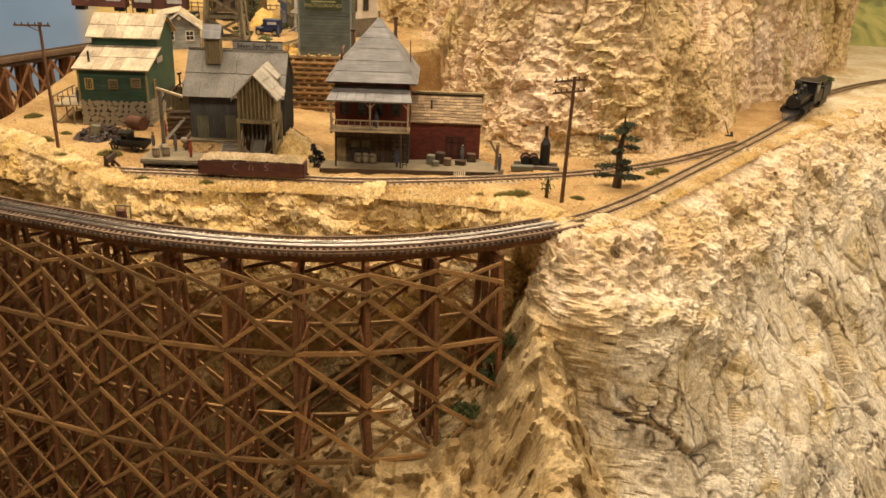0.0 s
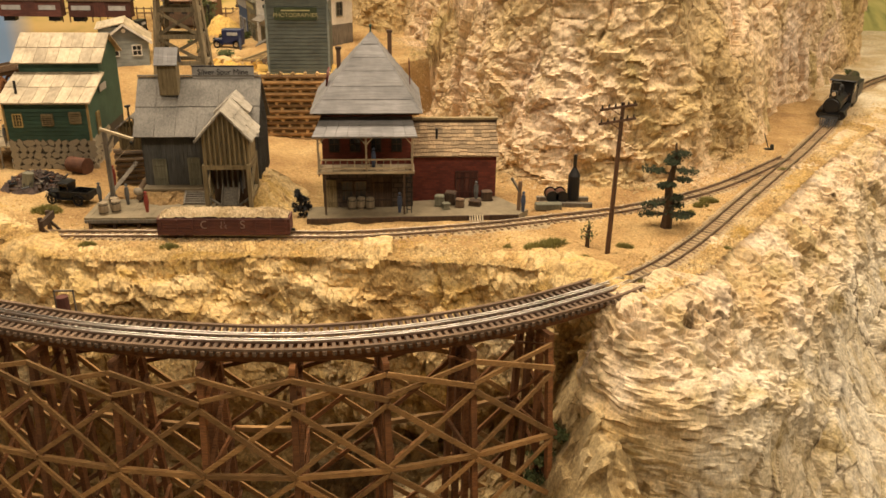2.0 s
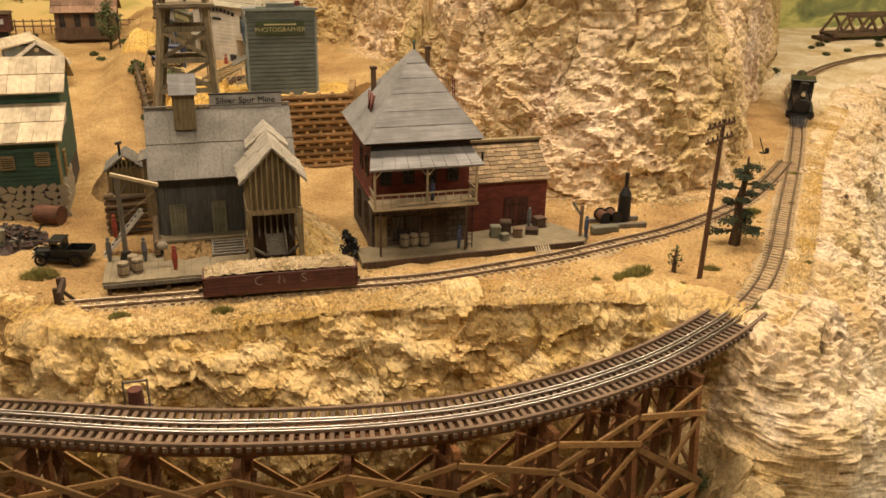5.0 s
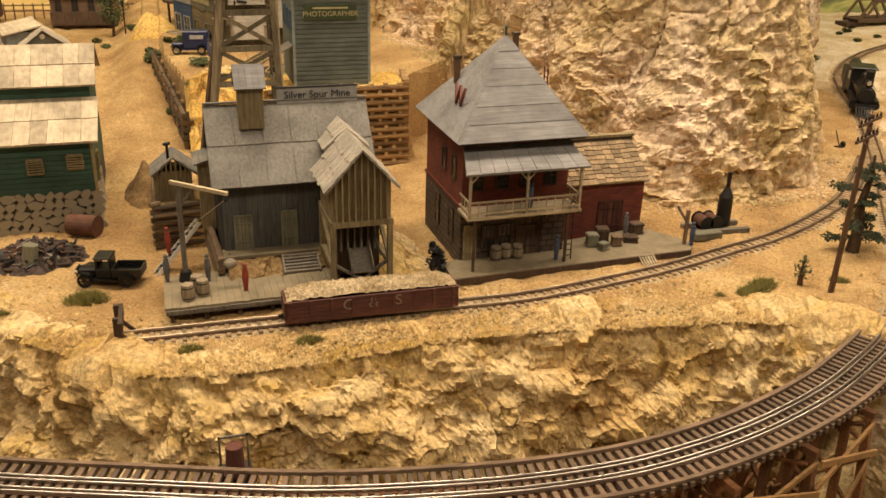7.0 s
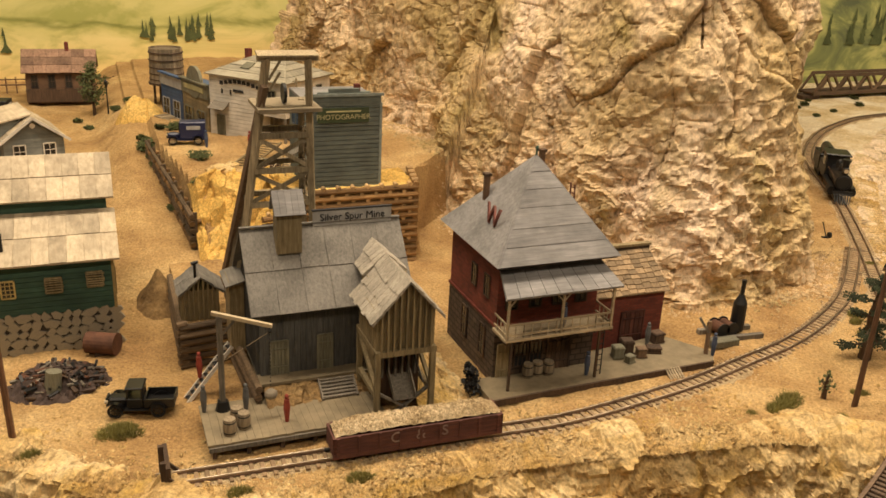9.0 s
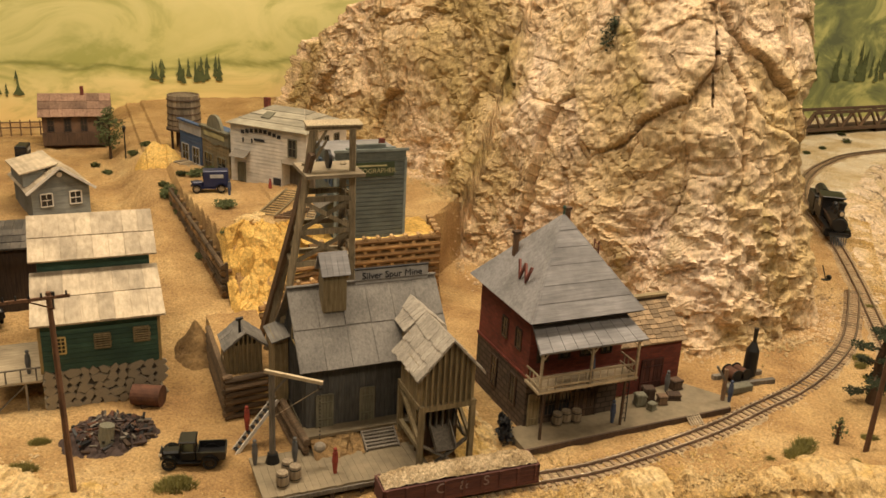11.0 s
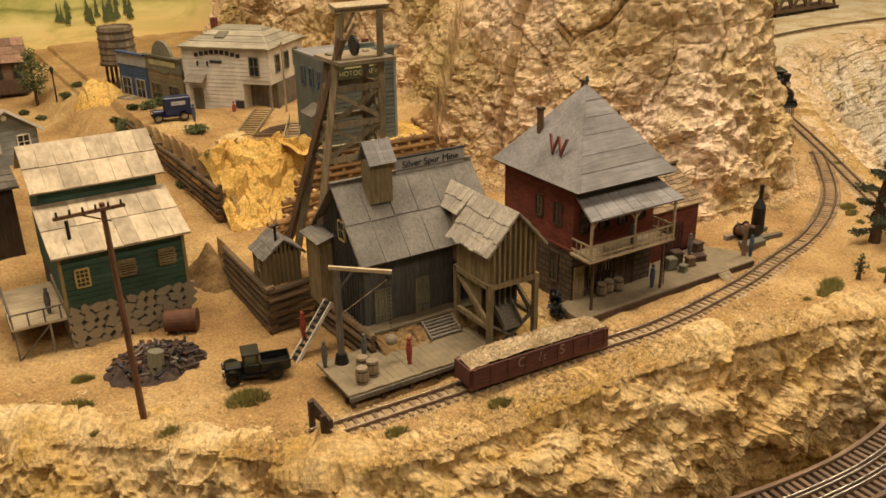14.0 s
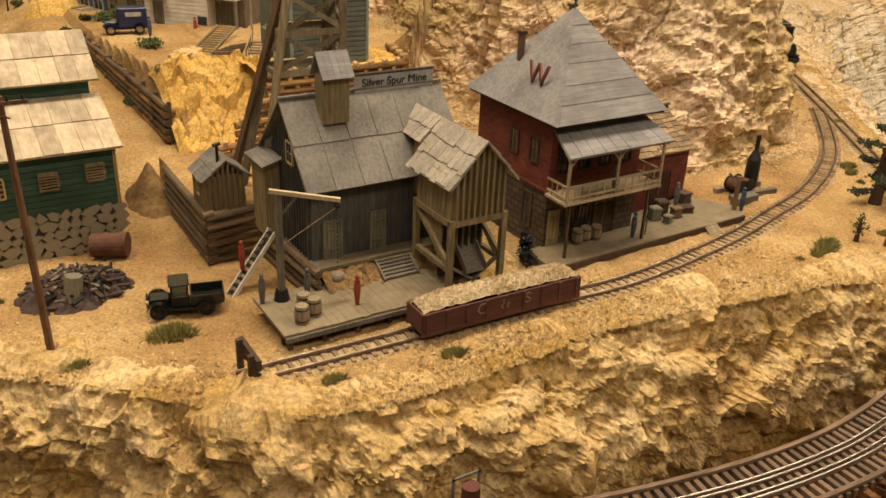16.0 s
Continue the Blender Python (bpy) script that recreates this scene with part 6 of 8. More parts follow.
# ---- board fence along the street ----
fence = thing("retaining_fence", "dark plank retaining fence along the climbing street", "fence")
fa, fb = Vector((-0.276, 1.175, 0.0165)), Vector((-0.300, 1.385, 0.045))
for k in range(9):
    p, hgt = fa.lerp(fb, k / 8), 0.0325 - 0.011 * k / 8
    part("post", beam(p + Vector((0.0010, 0, -0.004)), p + Vector((0.0010, 0, hgt + random.uniform(0, 0.002))), 0.0030, 0.0030), LOG_DARK, fence)
for k in range(8):
    p, q = fa.lerp(fb, k / 8), fa.lerp(fb, (k + 1) / 8)
    h0, h1 = 0.033 - 0.011 * k / 8, 0.033 - 0.011 * (k + 1) / 8
    for r in range(5):
        j = random.uniform(-0.0006, 0.0006)
        part("log", tube(p + Vector((-0.0020, -0.002, (r + 0.5) / 5 * h0 + j)), q + Vector((-0.0020, 0.002, (r + 0.5) / 5 * h1 + j)), h0 / 5 * 0.40, h1 / 5 * 0.38, 8), LOG_DARK if r % 3 else LOG_WOOD, fence)
    part("tie_log", tube(p + Vector((-0.0050, 0.002, h0 * 0.75)), p + Vector((0.006, 0.002, h0 * 0.75)), 0.0022, None, 7), LOG_WOOD, fence)
    part("tie_log", tube(p + Vector((-0.0050, 0.002, h0 * 0.3)), p + Vector((0.006, 0.002, h0 * 0.3)), 0.0022, None, 7), LOG_WOOD, fence)

# ---- photographer's shop ----
def photographer():
    ob = thing("photographer_shop", "slate green boarded shop with a stepped parapet and sign", "shop")
    x0, x1, y0, y1, z0, zt = -0.181, -0.114, 1.146, 1.215, 0.073, 0.150
    part("wall", box((x0, y0, z0), (x1, y1, zt)), PHOTO_GREEN, ob)
    n = 19
    for k in range(n):
        z = z0 + k * (zt - z0) / n
        part("clapboard", box((x0 - 0.0004, y0 - 0.0008, z + 0.0002), (x1 + 0.0004, y0, z + (zt - z0) / n - 0.0004)), PHOTO_GREEN, ob)
    for x in (x0, x1):
        part("corner_board", box((x - 0.0011, y0 - 0.0013, z0), (x + 0.0011, y0 + 0.001, zt)), PHOTO_TRIM, ob)
    for k, (a, b) in enumerate(((0.0, 0.157), (0.010, 0.160), (0.020, 0.163))):
        part("parapet_step", box((x0 + a, y0 - 0.001 - 0.0003 * k, zt - 0.002), (x1 - a, y0 + 0.002 + 0.0002 * k, b)), PHOTO_GREEN, ob)
    part("cornice", box((x0 - 0.002, y0 - 0.003, 0.1565), (x1 + 0.002, y0 - 0.0016, 0.159)), PHOTO_TRIM, ob, "pale cornice moulding")
    part("roof", box((x0, y0 + 0.003, zt), (x1, y1, zt + 0.002)), ROOF_GREY, ob)
    part("chimney", box((-0.131, 1.17, zt), (-0.126, 1.175, zt + 0.012)), BRICKWORK, ob)
    sg = part("sign_board", box((-0.1715, y0 - 0.0024, 0.1335), (-0.1255, y0 - 0.0013, 0.1465)), SIGN_GREEN, ob, "dark green sign with pale lettering")
    piece("lettering", text_mesh("PHOTOGRAPHER", 0.0062, 0.0001, SIGN_PALE), sg, pose(-0.1485, y0 - 0.0026, 0.1385, 90, 0, 0))
    part("sign_bar", box((-0.164, y0 - 0.0027, 0.1428), (-0.133, y0 - 0.0023, 0.1442)), SIGN_PALE, sg)
    for k in range(3):
        window(ob, (x0 - 0.0002, 1.158 + k * 0.018, 0.132), 0.008, 0.017, "x-", BLUE_TRIM, (1, 1), "tall blue framed window")
    part("side_awning", slab([(x0 - 0.014, 1.150, 0.103), (x0, 1.150, 0.110), (x0, 1.175, 0.110), (x0 - 0.014, 1.175, 0.103)][::-1], 0.001), GREY_WOOD, ob)
    window(ob, (x1 + 0.0002, 1.17, 0.135), 0.008, 0.012, "x+", PHOTO_TRIM, (1, 1))
    return ob


PHOTO_TRIM = plain_material("pale_slate_trim", (0.26, 0.30, 0.28), 0.8)
SIGN_GREEN = plain_material("dark_green_sign_paint", (0.05, 0.07, 0.03), 0.8)
SIGN_PALE = plain_material("pale_yellow_sign_lettering", (0.50, 0.46, 0.24), 0.8)
BLUE_TRIM = plain_material("dull_blue_trim", (0.10, 0.15, 0.22), 0.8)
photographer()

# ---- upper street ----
def shop(name, label, m, w, dpt, h, mat, roof, trim, false_front=0.0, cols=2, arched=False, sign=None, base_z=0.055):
    """A shop whose front faces local -y, its foot at local z 0."""
    ob = thing(name, label, "shop", "", m)
    part("wall", box((-w / 2, 0, -0.01), (w / 2, dpt, h)), mat, ob)
    n = int(h / 0.004)
    for k in range(n):
        z = k * h / n
        part("clapboard", box((-w / 2 - 0.0003, -0.0007, z + 0.0002), (w / 2 + 0.0003, 0, z + h / n - 0.0003)), mat, ob)
    if false_front:
        part("false_front", box((-w / 2 - 0.001, -0.0016, h - 0.001), (w / 2 + 0.001, 0.0016, h + false_front)), trim, ob)
        if arched:
            part("front_arch", tube((0, -0.0018, h + false_front), (0, 0.0018, h + false_front), w * 0.28, None, 24), trim, ob)
        part("front_cornice", box((-w / 2 - 0.002, -0.004, h + false_front), (w / 2 + 0.002, 0.002, h + false_front + 0.0018)), roof, ob)
        part("flat_roof", box((-w / 2, 0.002, h), (w / 2, dpt, h + 0.0015)), roof, ob)
        if sign:
            part("sign_bar", box((-w * 0.38, -0.0026, h + false_front * 0.35), (w * 0.38, -0.0017, h + false_front * 0.75)), sign, ob, "faded sign bar")
    dw = w / (cols + 1)
    for k in range(cols):
        x = -w / 2 + w * (k + 0.5) / cols
        window(ob, (x, -0.0008, h * 0.36), w / cols * 0.62, h * 0.5, "y-", trim, (1, 1), "tall shop window")
    return ob


def store_pose(p, q, z):
    """Pose of a shop whose front runs from p (its left end) to q."""
    a = math.degrees(math.atan2(q[1] - p[1], q[0] - p[0]))
    return pose((p[0] + q[0]) / 2, (p[1] + q[1]) / 2, z, 0, 0, a), math.dist(p, q)


ROOF_STORE = wood_material("dusty_olive_grey_roofing", (0.22, 0.20, 0.15), (0.38, 0.35, 0.27), 0, 300)
UP = 0.061
m, w = store_pose((-0.229, 1.412), (-0.160, 1.336), UP)
white = thing("white_store", "two-storey white clapboard store with a grey hipped roof", "store", "", m)
W, D, Hh = w, 0.085, 0.072
part("wall", box((-W / 2, 0, -0.01), (W * 0.18, D, Hh)), WHITE_PAINT, white)
part("corner_storey", box((W * 0.18, 0, 0.034), (W / 2, D, Hh)), WHITE_PAINT, white)
part("corner_inner_wall", box((W * 0.18, 0.016, -0.01), (W / 2, D, 0.034)), GREY_WOOD, white, "recessed grey corner porch")
part("corner_post", box((W / 2 - 0.003, 0.0, -0.004), (W / 2 - 0.0005, 0.0025, 0.034)), GREY_WOOD, white)
part("porch_floor", box((W * 0.18, -0.004, -0.006), (W / 2 + 0.002, 0.016, -0.003)), PORCH_WOOD, white)
for k in range(17):
    z = k * Hh / 17
    part("clapboard", box((-W / 2 - 0.0003, -0.0007, z + 0.0002), ((W * 0.18 if z < 0.034 else W / 2) + 0.0003, 0, z + Hh / 17 - 0.0003)), WHITE_PAINT, white)
for k in range(3):
    window(white, (W / 2, 0.018 + 0.022 * k, 0.054), 0.010, 0.018, "x+", OLD_GREEN, (1, 1), "tall side window")
window(white, (W * 0.33, -0.0008, 0.053), 0.011, 0.020, "y-", OLD_GREEN, (1, 1), "tall upper window")
for x in (-0.034, -0.022):
    part("wall_lamp", box((x, -0.002, 0.052), (x + 0.0015, -0.0008, 0.057)), IRON, white)
roof = [Vector((-W / 2 - 0.004, -0.005, Hh)), Vector((W / 2 + 0.004, -0.005, Hh)), Vector((W / 2 + 0.004, D + 0.004, Hh)), Vector((-W / 2 - 0.004, D + 0.004, Hh))]
ra, rb = Vector((-W / 2 + 0.03, D / 2, Hh + 0.018)), Vector((W / 2 - 0.03, D / 2, Hh + 0.018))
roof_plane(white, "roof_sheet", roof[0], roof[1], rb, ra, 4, ROOF_STORE, 0.0008, 1, "dusty grey roofing", 0.01)
roof_plane(white, "roof_sheet", roof[1], roof[2], rb, rb, 4, ROOF_STORE, 0.0008, 1, "", 0.01)
roof_plane(white, "roof_sheet", roof[2], roof[3], ra, rb, 4, ROOF_STORE, 0.0008, 1, "", 0.01)
roof_plane(white, "roof_sheet", roof[3], roof[0], ra, ra, 4, ROOF_STORE, 0.0008, 1, "", 0.01)
part("skylight", slab([(-0.018, 0.012, Hh + 0.0085), (-0.006, 0.012, Hh + 0.0085), (-0.006, 0.024, Hh + 0.0135), (-0.018, 0.024, Hh + 0.0135)], 0.001), OLD_GREEN, white, "green framed skylight")
part("chimney", box((-W / 2 + 0.006, D - 0.03, Hh), (-W / 2 + 0.012, D - 0.024, Hh + 0.022)), BRICKWORK, white)
for k in range(9):
    x = -0.036 + k * 0.0062
    z = 0.0615 + 0.0035 * math.sin(math.pi * k / 8)
    part("sign_bar", box((x, -0.0016, z), (x + 0.0042, -0.0008, z + 0.0042)), SIGN_DARK, white, "dark painted sign bar")
part("sign_bar", box((-0.018, -0.0016, 0.0555), (-0.004, -0.0008, 0.0580)), SIGN_DARK, white)
part("awning", slab([(-0.046, -0.013, 0.036), (-0.024, -0.013, 0.036), (-0.024, 0, 0.043), (-0.046, 0, 0.043)], 0.001), GREY_WOOD, white, "small grey door awning")
door(white, (-0.036, -0.0008, 0.0), 0.010, 0.027, "y-", OLD_GREEN, "green store door")
part("poster", box((0.008, -0.0016, 0.008), (0.018, -0.0008, 0.016)), SIGN_DARK, white, "small dark poster bars")

m, w = store_pose((-0.252, 1.478), (-0.231, 1.416), UP)
shop("tan_saloon", "narrow tan shop with an arched green false front", m, w, 0.06, 0.042, TAN_WOOD, OLD_GREEN, OLD_GREEN, 0.014, 2, True, SIGN_PALE)
m, w = store_pose((-0.272, 1.530), (-0.253, 1.480), UP)
shop("blue_shop", "narrow blue shop with a pale false front", m, w, 0.05, 0.042, BLUE_PAINT, BLUE_PAINT, SIGN_WHITE, 0.012, 2, False, None)
bw = thing("boardwalk", "raised plank boardwalk in front of the shops", "boardwalk")
for k in range(26):
    p = Vector((-0.284, 1.505, 0.066)).lerp(Vector((-0.176, 1.320, 0.060)), k / 25)
    part("plank", beam(p, p + Vector((0.026, 0.014, 0)), 0.0064, 0.0016, up=(0, 0, 1)), PORCH_WOOD, bw)
for k in range(8):
    p = Vector((-0.284, 1.505, 0.064)).lerp(Vector((-0.176, 1.320, 0.059)), k / 7)
    part("support", beam(p, p - Vector((0, 0, 0.012)), 0.002, 0.002), GREY_WOOD, bw)
for k in range(4):
    part("step", beam((-0.266 - 0.004 * k, 1.468 - 0.003 * k, 0.063 - 0.0035 * k), (-0.256 - 0.004 * k, 1.447 - 0.003 * k, 0.063 - 0.0035 * k), 0.004, 0.0012), GREY_WOOD, bw)

tank = thing("water_tank", "round weathered wooden water tank on a timber stand", "water tank")
tc = Vector((-0.262, 1.575, 0))
for k in range(28):
    a = 2 * math.pi * k / 28
    d = Vector((math.cos(a), math.sin(a), 0))
    part("stave", beam(tc + d * 0.0205 + Vector((0, 0, 0.095)), tc + d * 0.0195 + Vector((0, 0, 0.138)), 0.0012, 0.0044, up=d.cross(Vector((0, 0, 1)))), BARREL_WOOD, tank)
part("tank_core", tube(tc + Vector((0, 0, 0.095)), tc + Vector((0, 0, 0.136)), 0.0198, 0.0188, 28), BARREL_WOOD, tank)
for z in (0.099, 0.106, 0.114, 0.123, 0.132):
    part("hoop", tube(tc + Vector((0, 0, z)), tc + Vector((0, 0, z + 0.0012)), 0.0215, None, 28), DARK_BROWN, tank, "dark iron hoop")
for k in range(6):
    a = 2 * math.pi * k / 6
    d = Vector((math.cos(a), math.sin(a), 0)) * 0.016
    part("leg", beam(tc + d + Vector((0, 0, 0.04)), tc + d + Vector((0, 0, 0.095)), 0.003, 0.003), DARK_BROWN, tank)
part("stand_deck", tube(tc + Vector((0, 0, 0.093)), tc + Vector((0, 0, 0.0955)), 0.023, None, 20), DARK_BROWN, tank)


ROOF_RUST = wood_material("rust_red_roofing", (0.18, 0.105, 0.07), (0.33, 0.21, 0.145), 1, 300)
ROOF_DARK = wood_material("dark_tar_roofing", (0.05, 0.045, 0.04), (0.12, 0.105, 0.09), 1, 300)
GREY_HOUSE = wood_material("blue_grey_clapboard", (0.15, 0.165, 0.16), (0.26, 0.28, 0.27), 0, 600)


def house(name, label, cx, cy, z, w, d, h, rise, wall, roof, along_x=True, rz=0.0, windows=3, dormer=False):
    ob = thing(name, label, "house", "", pose(cx, cy, z, 0, 0, rz))
    part("wall", box((-w / 2, -d / 2, -0.015), (w / 2, d / 2, h)), wall, ob)
    o = 0.005
    if along_x:
        zx = h - o * rise / (d / 2)
        for s in (-1, 1):
            roof_plane(ob, "roof_sheet", (s * (w / 2 + o), s * (d / 2 + o), zx), (s * -1 * (w / 2 + o), s * (d / 2 + o), zx), (s * -1 * (w / 2 + o), 0, h + rise), (s * (w / 2 + o), 0, h + rise), 3, roof, 0.0009, 6, "", 0.01)
            part("gable", slab([(s * w / 2, -s * d / 2, h), (s * w / 2, s * d / 2, h), (s * w / 2, 0, h + rise)], 0.001), wall, ob)
    else:
        zx = h - o * rise / (w / 2)
        for s in (-1, 1):
            roof_plane(ob, "roof_sheet", (s * (w / 2 + o), -s * (d / 2 + o), zx), (s * (w / 2 + o), s * (d / 2 + o), zx), (0, s * (d / 2 + o), h + rise), (0, -s * (d / 2 + o), h + rise), 3, roof, 0.0009, 6, "", 0.01)
            part("gable", slab([(-s * -w / 2, s * d / 2, h), (s * -w / 2, s * d / 2, h), (0, s * d / 2, h + rise)], 0.001), wall, ob)
    for k in range(windows):
        window(ob, (-w / 2 + w * (k + 0.5) / windows, -d / 2 - 0.0003, h * 0.5), w / windows * 0.4, h * 0.55, "y-", DARK_BROWN if wall is BROWN_PAINT else WHITE_PAINT, (1, 1), "dark window")
    return ob


bh = house("brown_house", "brown board house with a rust red roof near the backdrop", -0.392, 1.775, 0.050, 0.088, 0.05, 0.034, 0.024, BROWN_PAINT, ROOF_RUST, True, -3, 4)
part("chimney", box((0.008, -0.003, 0.05), (0.013, 0.003, 0.068)), BRICKWORK, bh)
part("porch_fence", box((-0.044, -0.036, -0.01), (0.044, -0.034, 0.008)), DARK_BROWN, bh, "dark porch fence")
wh = house("grey_house", "small grey house with white trim and a pale tin roof", -0.424, 1.455, 0.040, 0.060, 0.085, 0.026, 0.022, GREY_HOUSE, ROOF_TIN, False, 14, 2)
part("dormer", box((-0.034, -0.028, 0.026), (-0.004, 0.03, 0.043)), GREY_HOUSE, wh)
part("dormer_roof", slab([(-0.038, -0.034, 0.0425), (0.002, -0.034, 0.0505), (0.002, 0.036, 0.0505), (-0.038, 0.036, 0.0425)], 0.0015), ROOF_TIN, wh, "pale tin dormer roof")
for s in (-1, 1):
    part("barge_board", beam((s * 0.036, -0.048, 0.0225), (0, -0.048, 0.0490), 0.0012, 0.0028), WHITE_PAINT, wh, "white barge board")
part("gable_vent", tube((0, -0.0440, 0.040), (0, -0.0425, 0.040), 0.0028, None, 12), WHITE_PAINT, wh)
db = house("brown_shed", "low dark brown flat shed beside the mill", -0.452, 1.238, 0.020, 0.036, 0.075, 0.052, 0.004, DARK_BROWN, ROOF_DARK, True, 0, 0)
tw = thing("street_sign_board", "small pale hanging sign with unreadable bars", "sign")
part("board", box((-0.486, 1.205, 0.034), (-0.470, 1.2062, 0.044)), SIGN_WHITE, tw)
part("bar", box((-0.483, 1.2043, 0.0375), (-0.473, 1.2049, 0.0405)), SIGN_DARK, tw)
part("sign_post", beam((-0.478, 1.207, 0.010), (-0.478, 1.207, 0.048), 0.0014, 0.0014), IRON, tw)

# ---- vehicles ----
TRUCK_BLACK = plain_material("black_enamel", (0.012, 0.012, 0.013), 0.35, 0, 0.2)
VAN_BLUE = plain_material("dark_blue_enamel", (0.015, 0.022, 0.075), 0.4, 0, 0.2)
TYRE = plain_material("black_rubber", (0.012, 0.011, 0.010), 0.9)
CREAM_SPOKE = plain_material("cream_spokes", (0.55, 0.45, 0.30), 0.7)


def wheel(ob, x, y, r, rim_mat):
    bm = bmesh.new()
    n = 16
    rows = []
    for rr, yy in ((r * 0.72, -0.0009), (r, -0.0007), (r, 0.0007), (r * 0.72, 0.0009)):
        rows.append([bm.verts.new((x + rr * math.cos(2 * math.pi * k / n), y + yy, r + rr * math.sin(2 * math.pi * k / n))) for k in range(n)])
    for a, b in zip(rows, rows[1:] + rows[:1]):
        for k in range(n):
            bm.faces.new((a[k], a[(k + 1) % n], b[(k + 1) % n], b[k]))
    bmesh.ops.recalc_face_normals(bm, faces=bm.faces)
    w = part("wheel", bm, TYRE, ob, "narrow black tyre")
    sp = bmesh.new()
    for k in range(5):
        a = math.pi * k / 5
        d = Vector((math.cos(a), 0, math.sin(a))) * r * 0.74
        beam(Vector((x, y, r)) - d, Vector((x, y, r)) + d, 0.0006, 0.0007, sp, up=(0, 1, 0))
    part("spoke_wheel", sp, rim_mat, w)


def pickup(name, label, m, body, bed_load=False, van=False):
    """An old-time truck, nose towards local -x, 42 mm long."""
    ob = thing(name, label, "truck", "", m)
    r = 0.0047
    for x in (-0.0135, 0.0125):
        for y in (-0.0078, 0.0078):
            wheel(ob, x, y, r, CREAM_SPOKE if van else body)
    part("chassis", box((-0.017, -0.0045, 0.0045), (0.021, 0.0045, 0.0062)), body, ob)
    hood = bmesh.new()
    box((-0.0185, -0.0040, 0.006), (-0.0065, 0.0040, 0.0118), hood, 0.0012)
    part("hood", hood, body, ob)
    part("radiator", box((-0.0196, -0.0038, 0.0060), (-0.0187, 0.0038, 0.0118)), IRON, ob)
    for y in (-0.0046, 0.0046):
        part("headlight", tube((-0.0200, y, 0.0098), (-0.0182, y, 0.0098), 0.0014, 0.0010, 10), CREAM_SPOKE, ob, "round headlight")
        part("running_board", box((-0.009, y * 1.3 - 0.0022, 0.0048), (0.007, y * 1.3 + 0.0022, 0.0054)), body, ob)
    for y in (-0.0078, 0.0078):
        for x in (-0.0135, 0.0125):
            bm = bmesh.new()
            prev = None
            for k in range(9):
                a = math.pi * (0.08 + 0.84 * k / 8)
                p = [bm.verts.new((x + 1.28 * r * math.cos(a), y + s * 0.0019, r + 1.28 * r * math.sin(a))) for s in (-1, 1)]
                if prev:
                    bm.faces.new((prev[0], prev[1], p[1], p[0]))
                prev = p
            bmesh.ops.solidify(bm, geom=bm.faces[:], thickness=0.0004)
            part("fender", bm, body, ob)
    if van:
        part("van_body", box((-0.0065, -0.0072, 0.006), (0.0205, 0.0072, 0.0245), bevel=0.0009), body, ob)
        part("windscreen", box((-0.0068, -0.0058, 0.0150), (-0.0064, 0.0058, 0.0215)), GLASS_DARK, ob)
        part("side_sign", box((0.001, -0.0076, 0.0165), (0.015, -0.0070, 0.0205)), SIGN_WHITE, ob, "pale unreadable sign bar")
    else:
        part("cab_lower", box((-0.0065, -0.0065, 0.006), (0.0035, 0.0065, 0.0125), bevel=0.0005), body, ob)
        for x in (-0.0058, 0.0028):
            for y in (-0.0058, 0.0058):
                part("cab_post", box((x - 0.0005, y - 0.0005, 0.0122), (x + 0.0005, y + 0.0005, 0.0190)), body, ob)
        part("cab_back", box((0.0022, -0.006, 0.0122), (0.0032, 0.006, 0.019)), body, ob)
        part("cab_roof", box((-0.0072, -0.0070, 0.0188), (0.0040, 0.0070, 0.0204), bevel=0.0006), body, ob)
        part("windscreen", box((-0.0060, -0.0053, 0.0125), (-0.0057, 0.0053, 0.0188)), GLASS_DARK, ob)
        part("bed_floor", box((0.0042, -0.0075, 0.0068), (0.0225, 0.0075, 0.0080)), body, ob)
        for y in (-1, 1):
            part("bed_side", box((0.0042, y * 0.0075 - 0.0005, 0.0080), (0.0225, y * 0.0075 + 0.0005, 0.0128)), body, ob)
        for x in (0.0042, 0.0220):
            part("bed_end", box((x, -0.0070, 0.0080), (x + 0.0008, 0.0070, 0.0128)), body, ob)
        if bed_load:
            for r_ in range(4):
                for k in range(5):
                    part("crate", box((0.006 + r_ * 0.004, -0.0068 + k * 0.0028, 0.0080), (0.0094 + r_ * 0.004, -0.0044 + k * 0.0028, 0.0132)), SIGN_WHITE, ob, "pale crate")
    return ob


pickup("pickup_truck", "black old-time pickup truck parked on the sand", pose(-0.3385, 0.9325, 0.0005, 0, 0, -14), TRUCK_BLACK)
pickup("delivery_van", "dark blue old-time delivery van with cream wheels", pose(-0.262, 1.362, on_ground(-0.262, 1.362) + 0.0008, 0, 0, -8), VAN_BLUE, van=True)
pickup("flatbed_truck", "black flatbed truck loaded with pale crates", pose(-0.478, 1.190, on_ground(-0.478, 1.190) + 0.0008, 0, 0, -72), TRUCK_BLACK, True).scale = (1.25, 1.2, 1.2)
pickup("parked_car", "small dark grey old-time car by the far street", pose(-0.462, 1.66, on_ground(-0.462, 1.66) + 0.0008, 0, 0, 80), IRON, van=True)


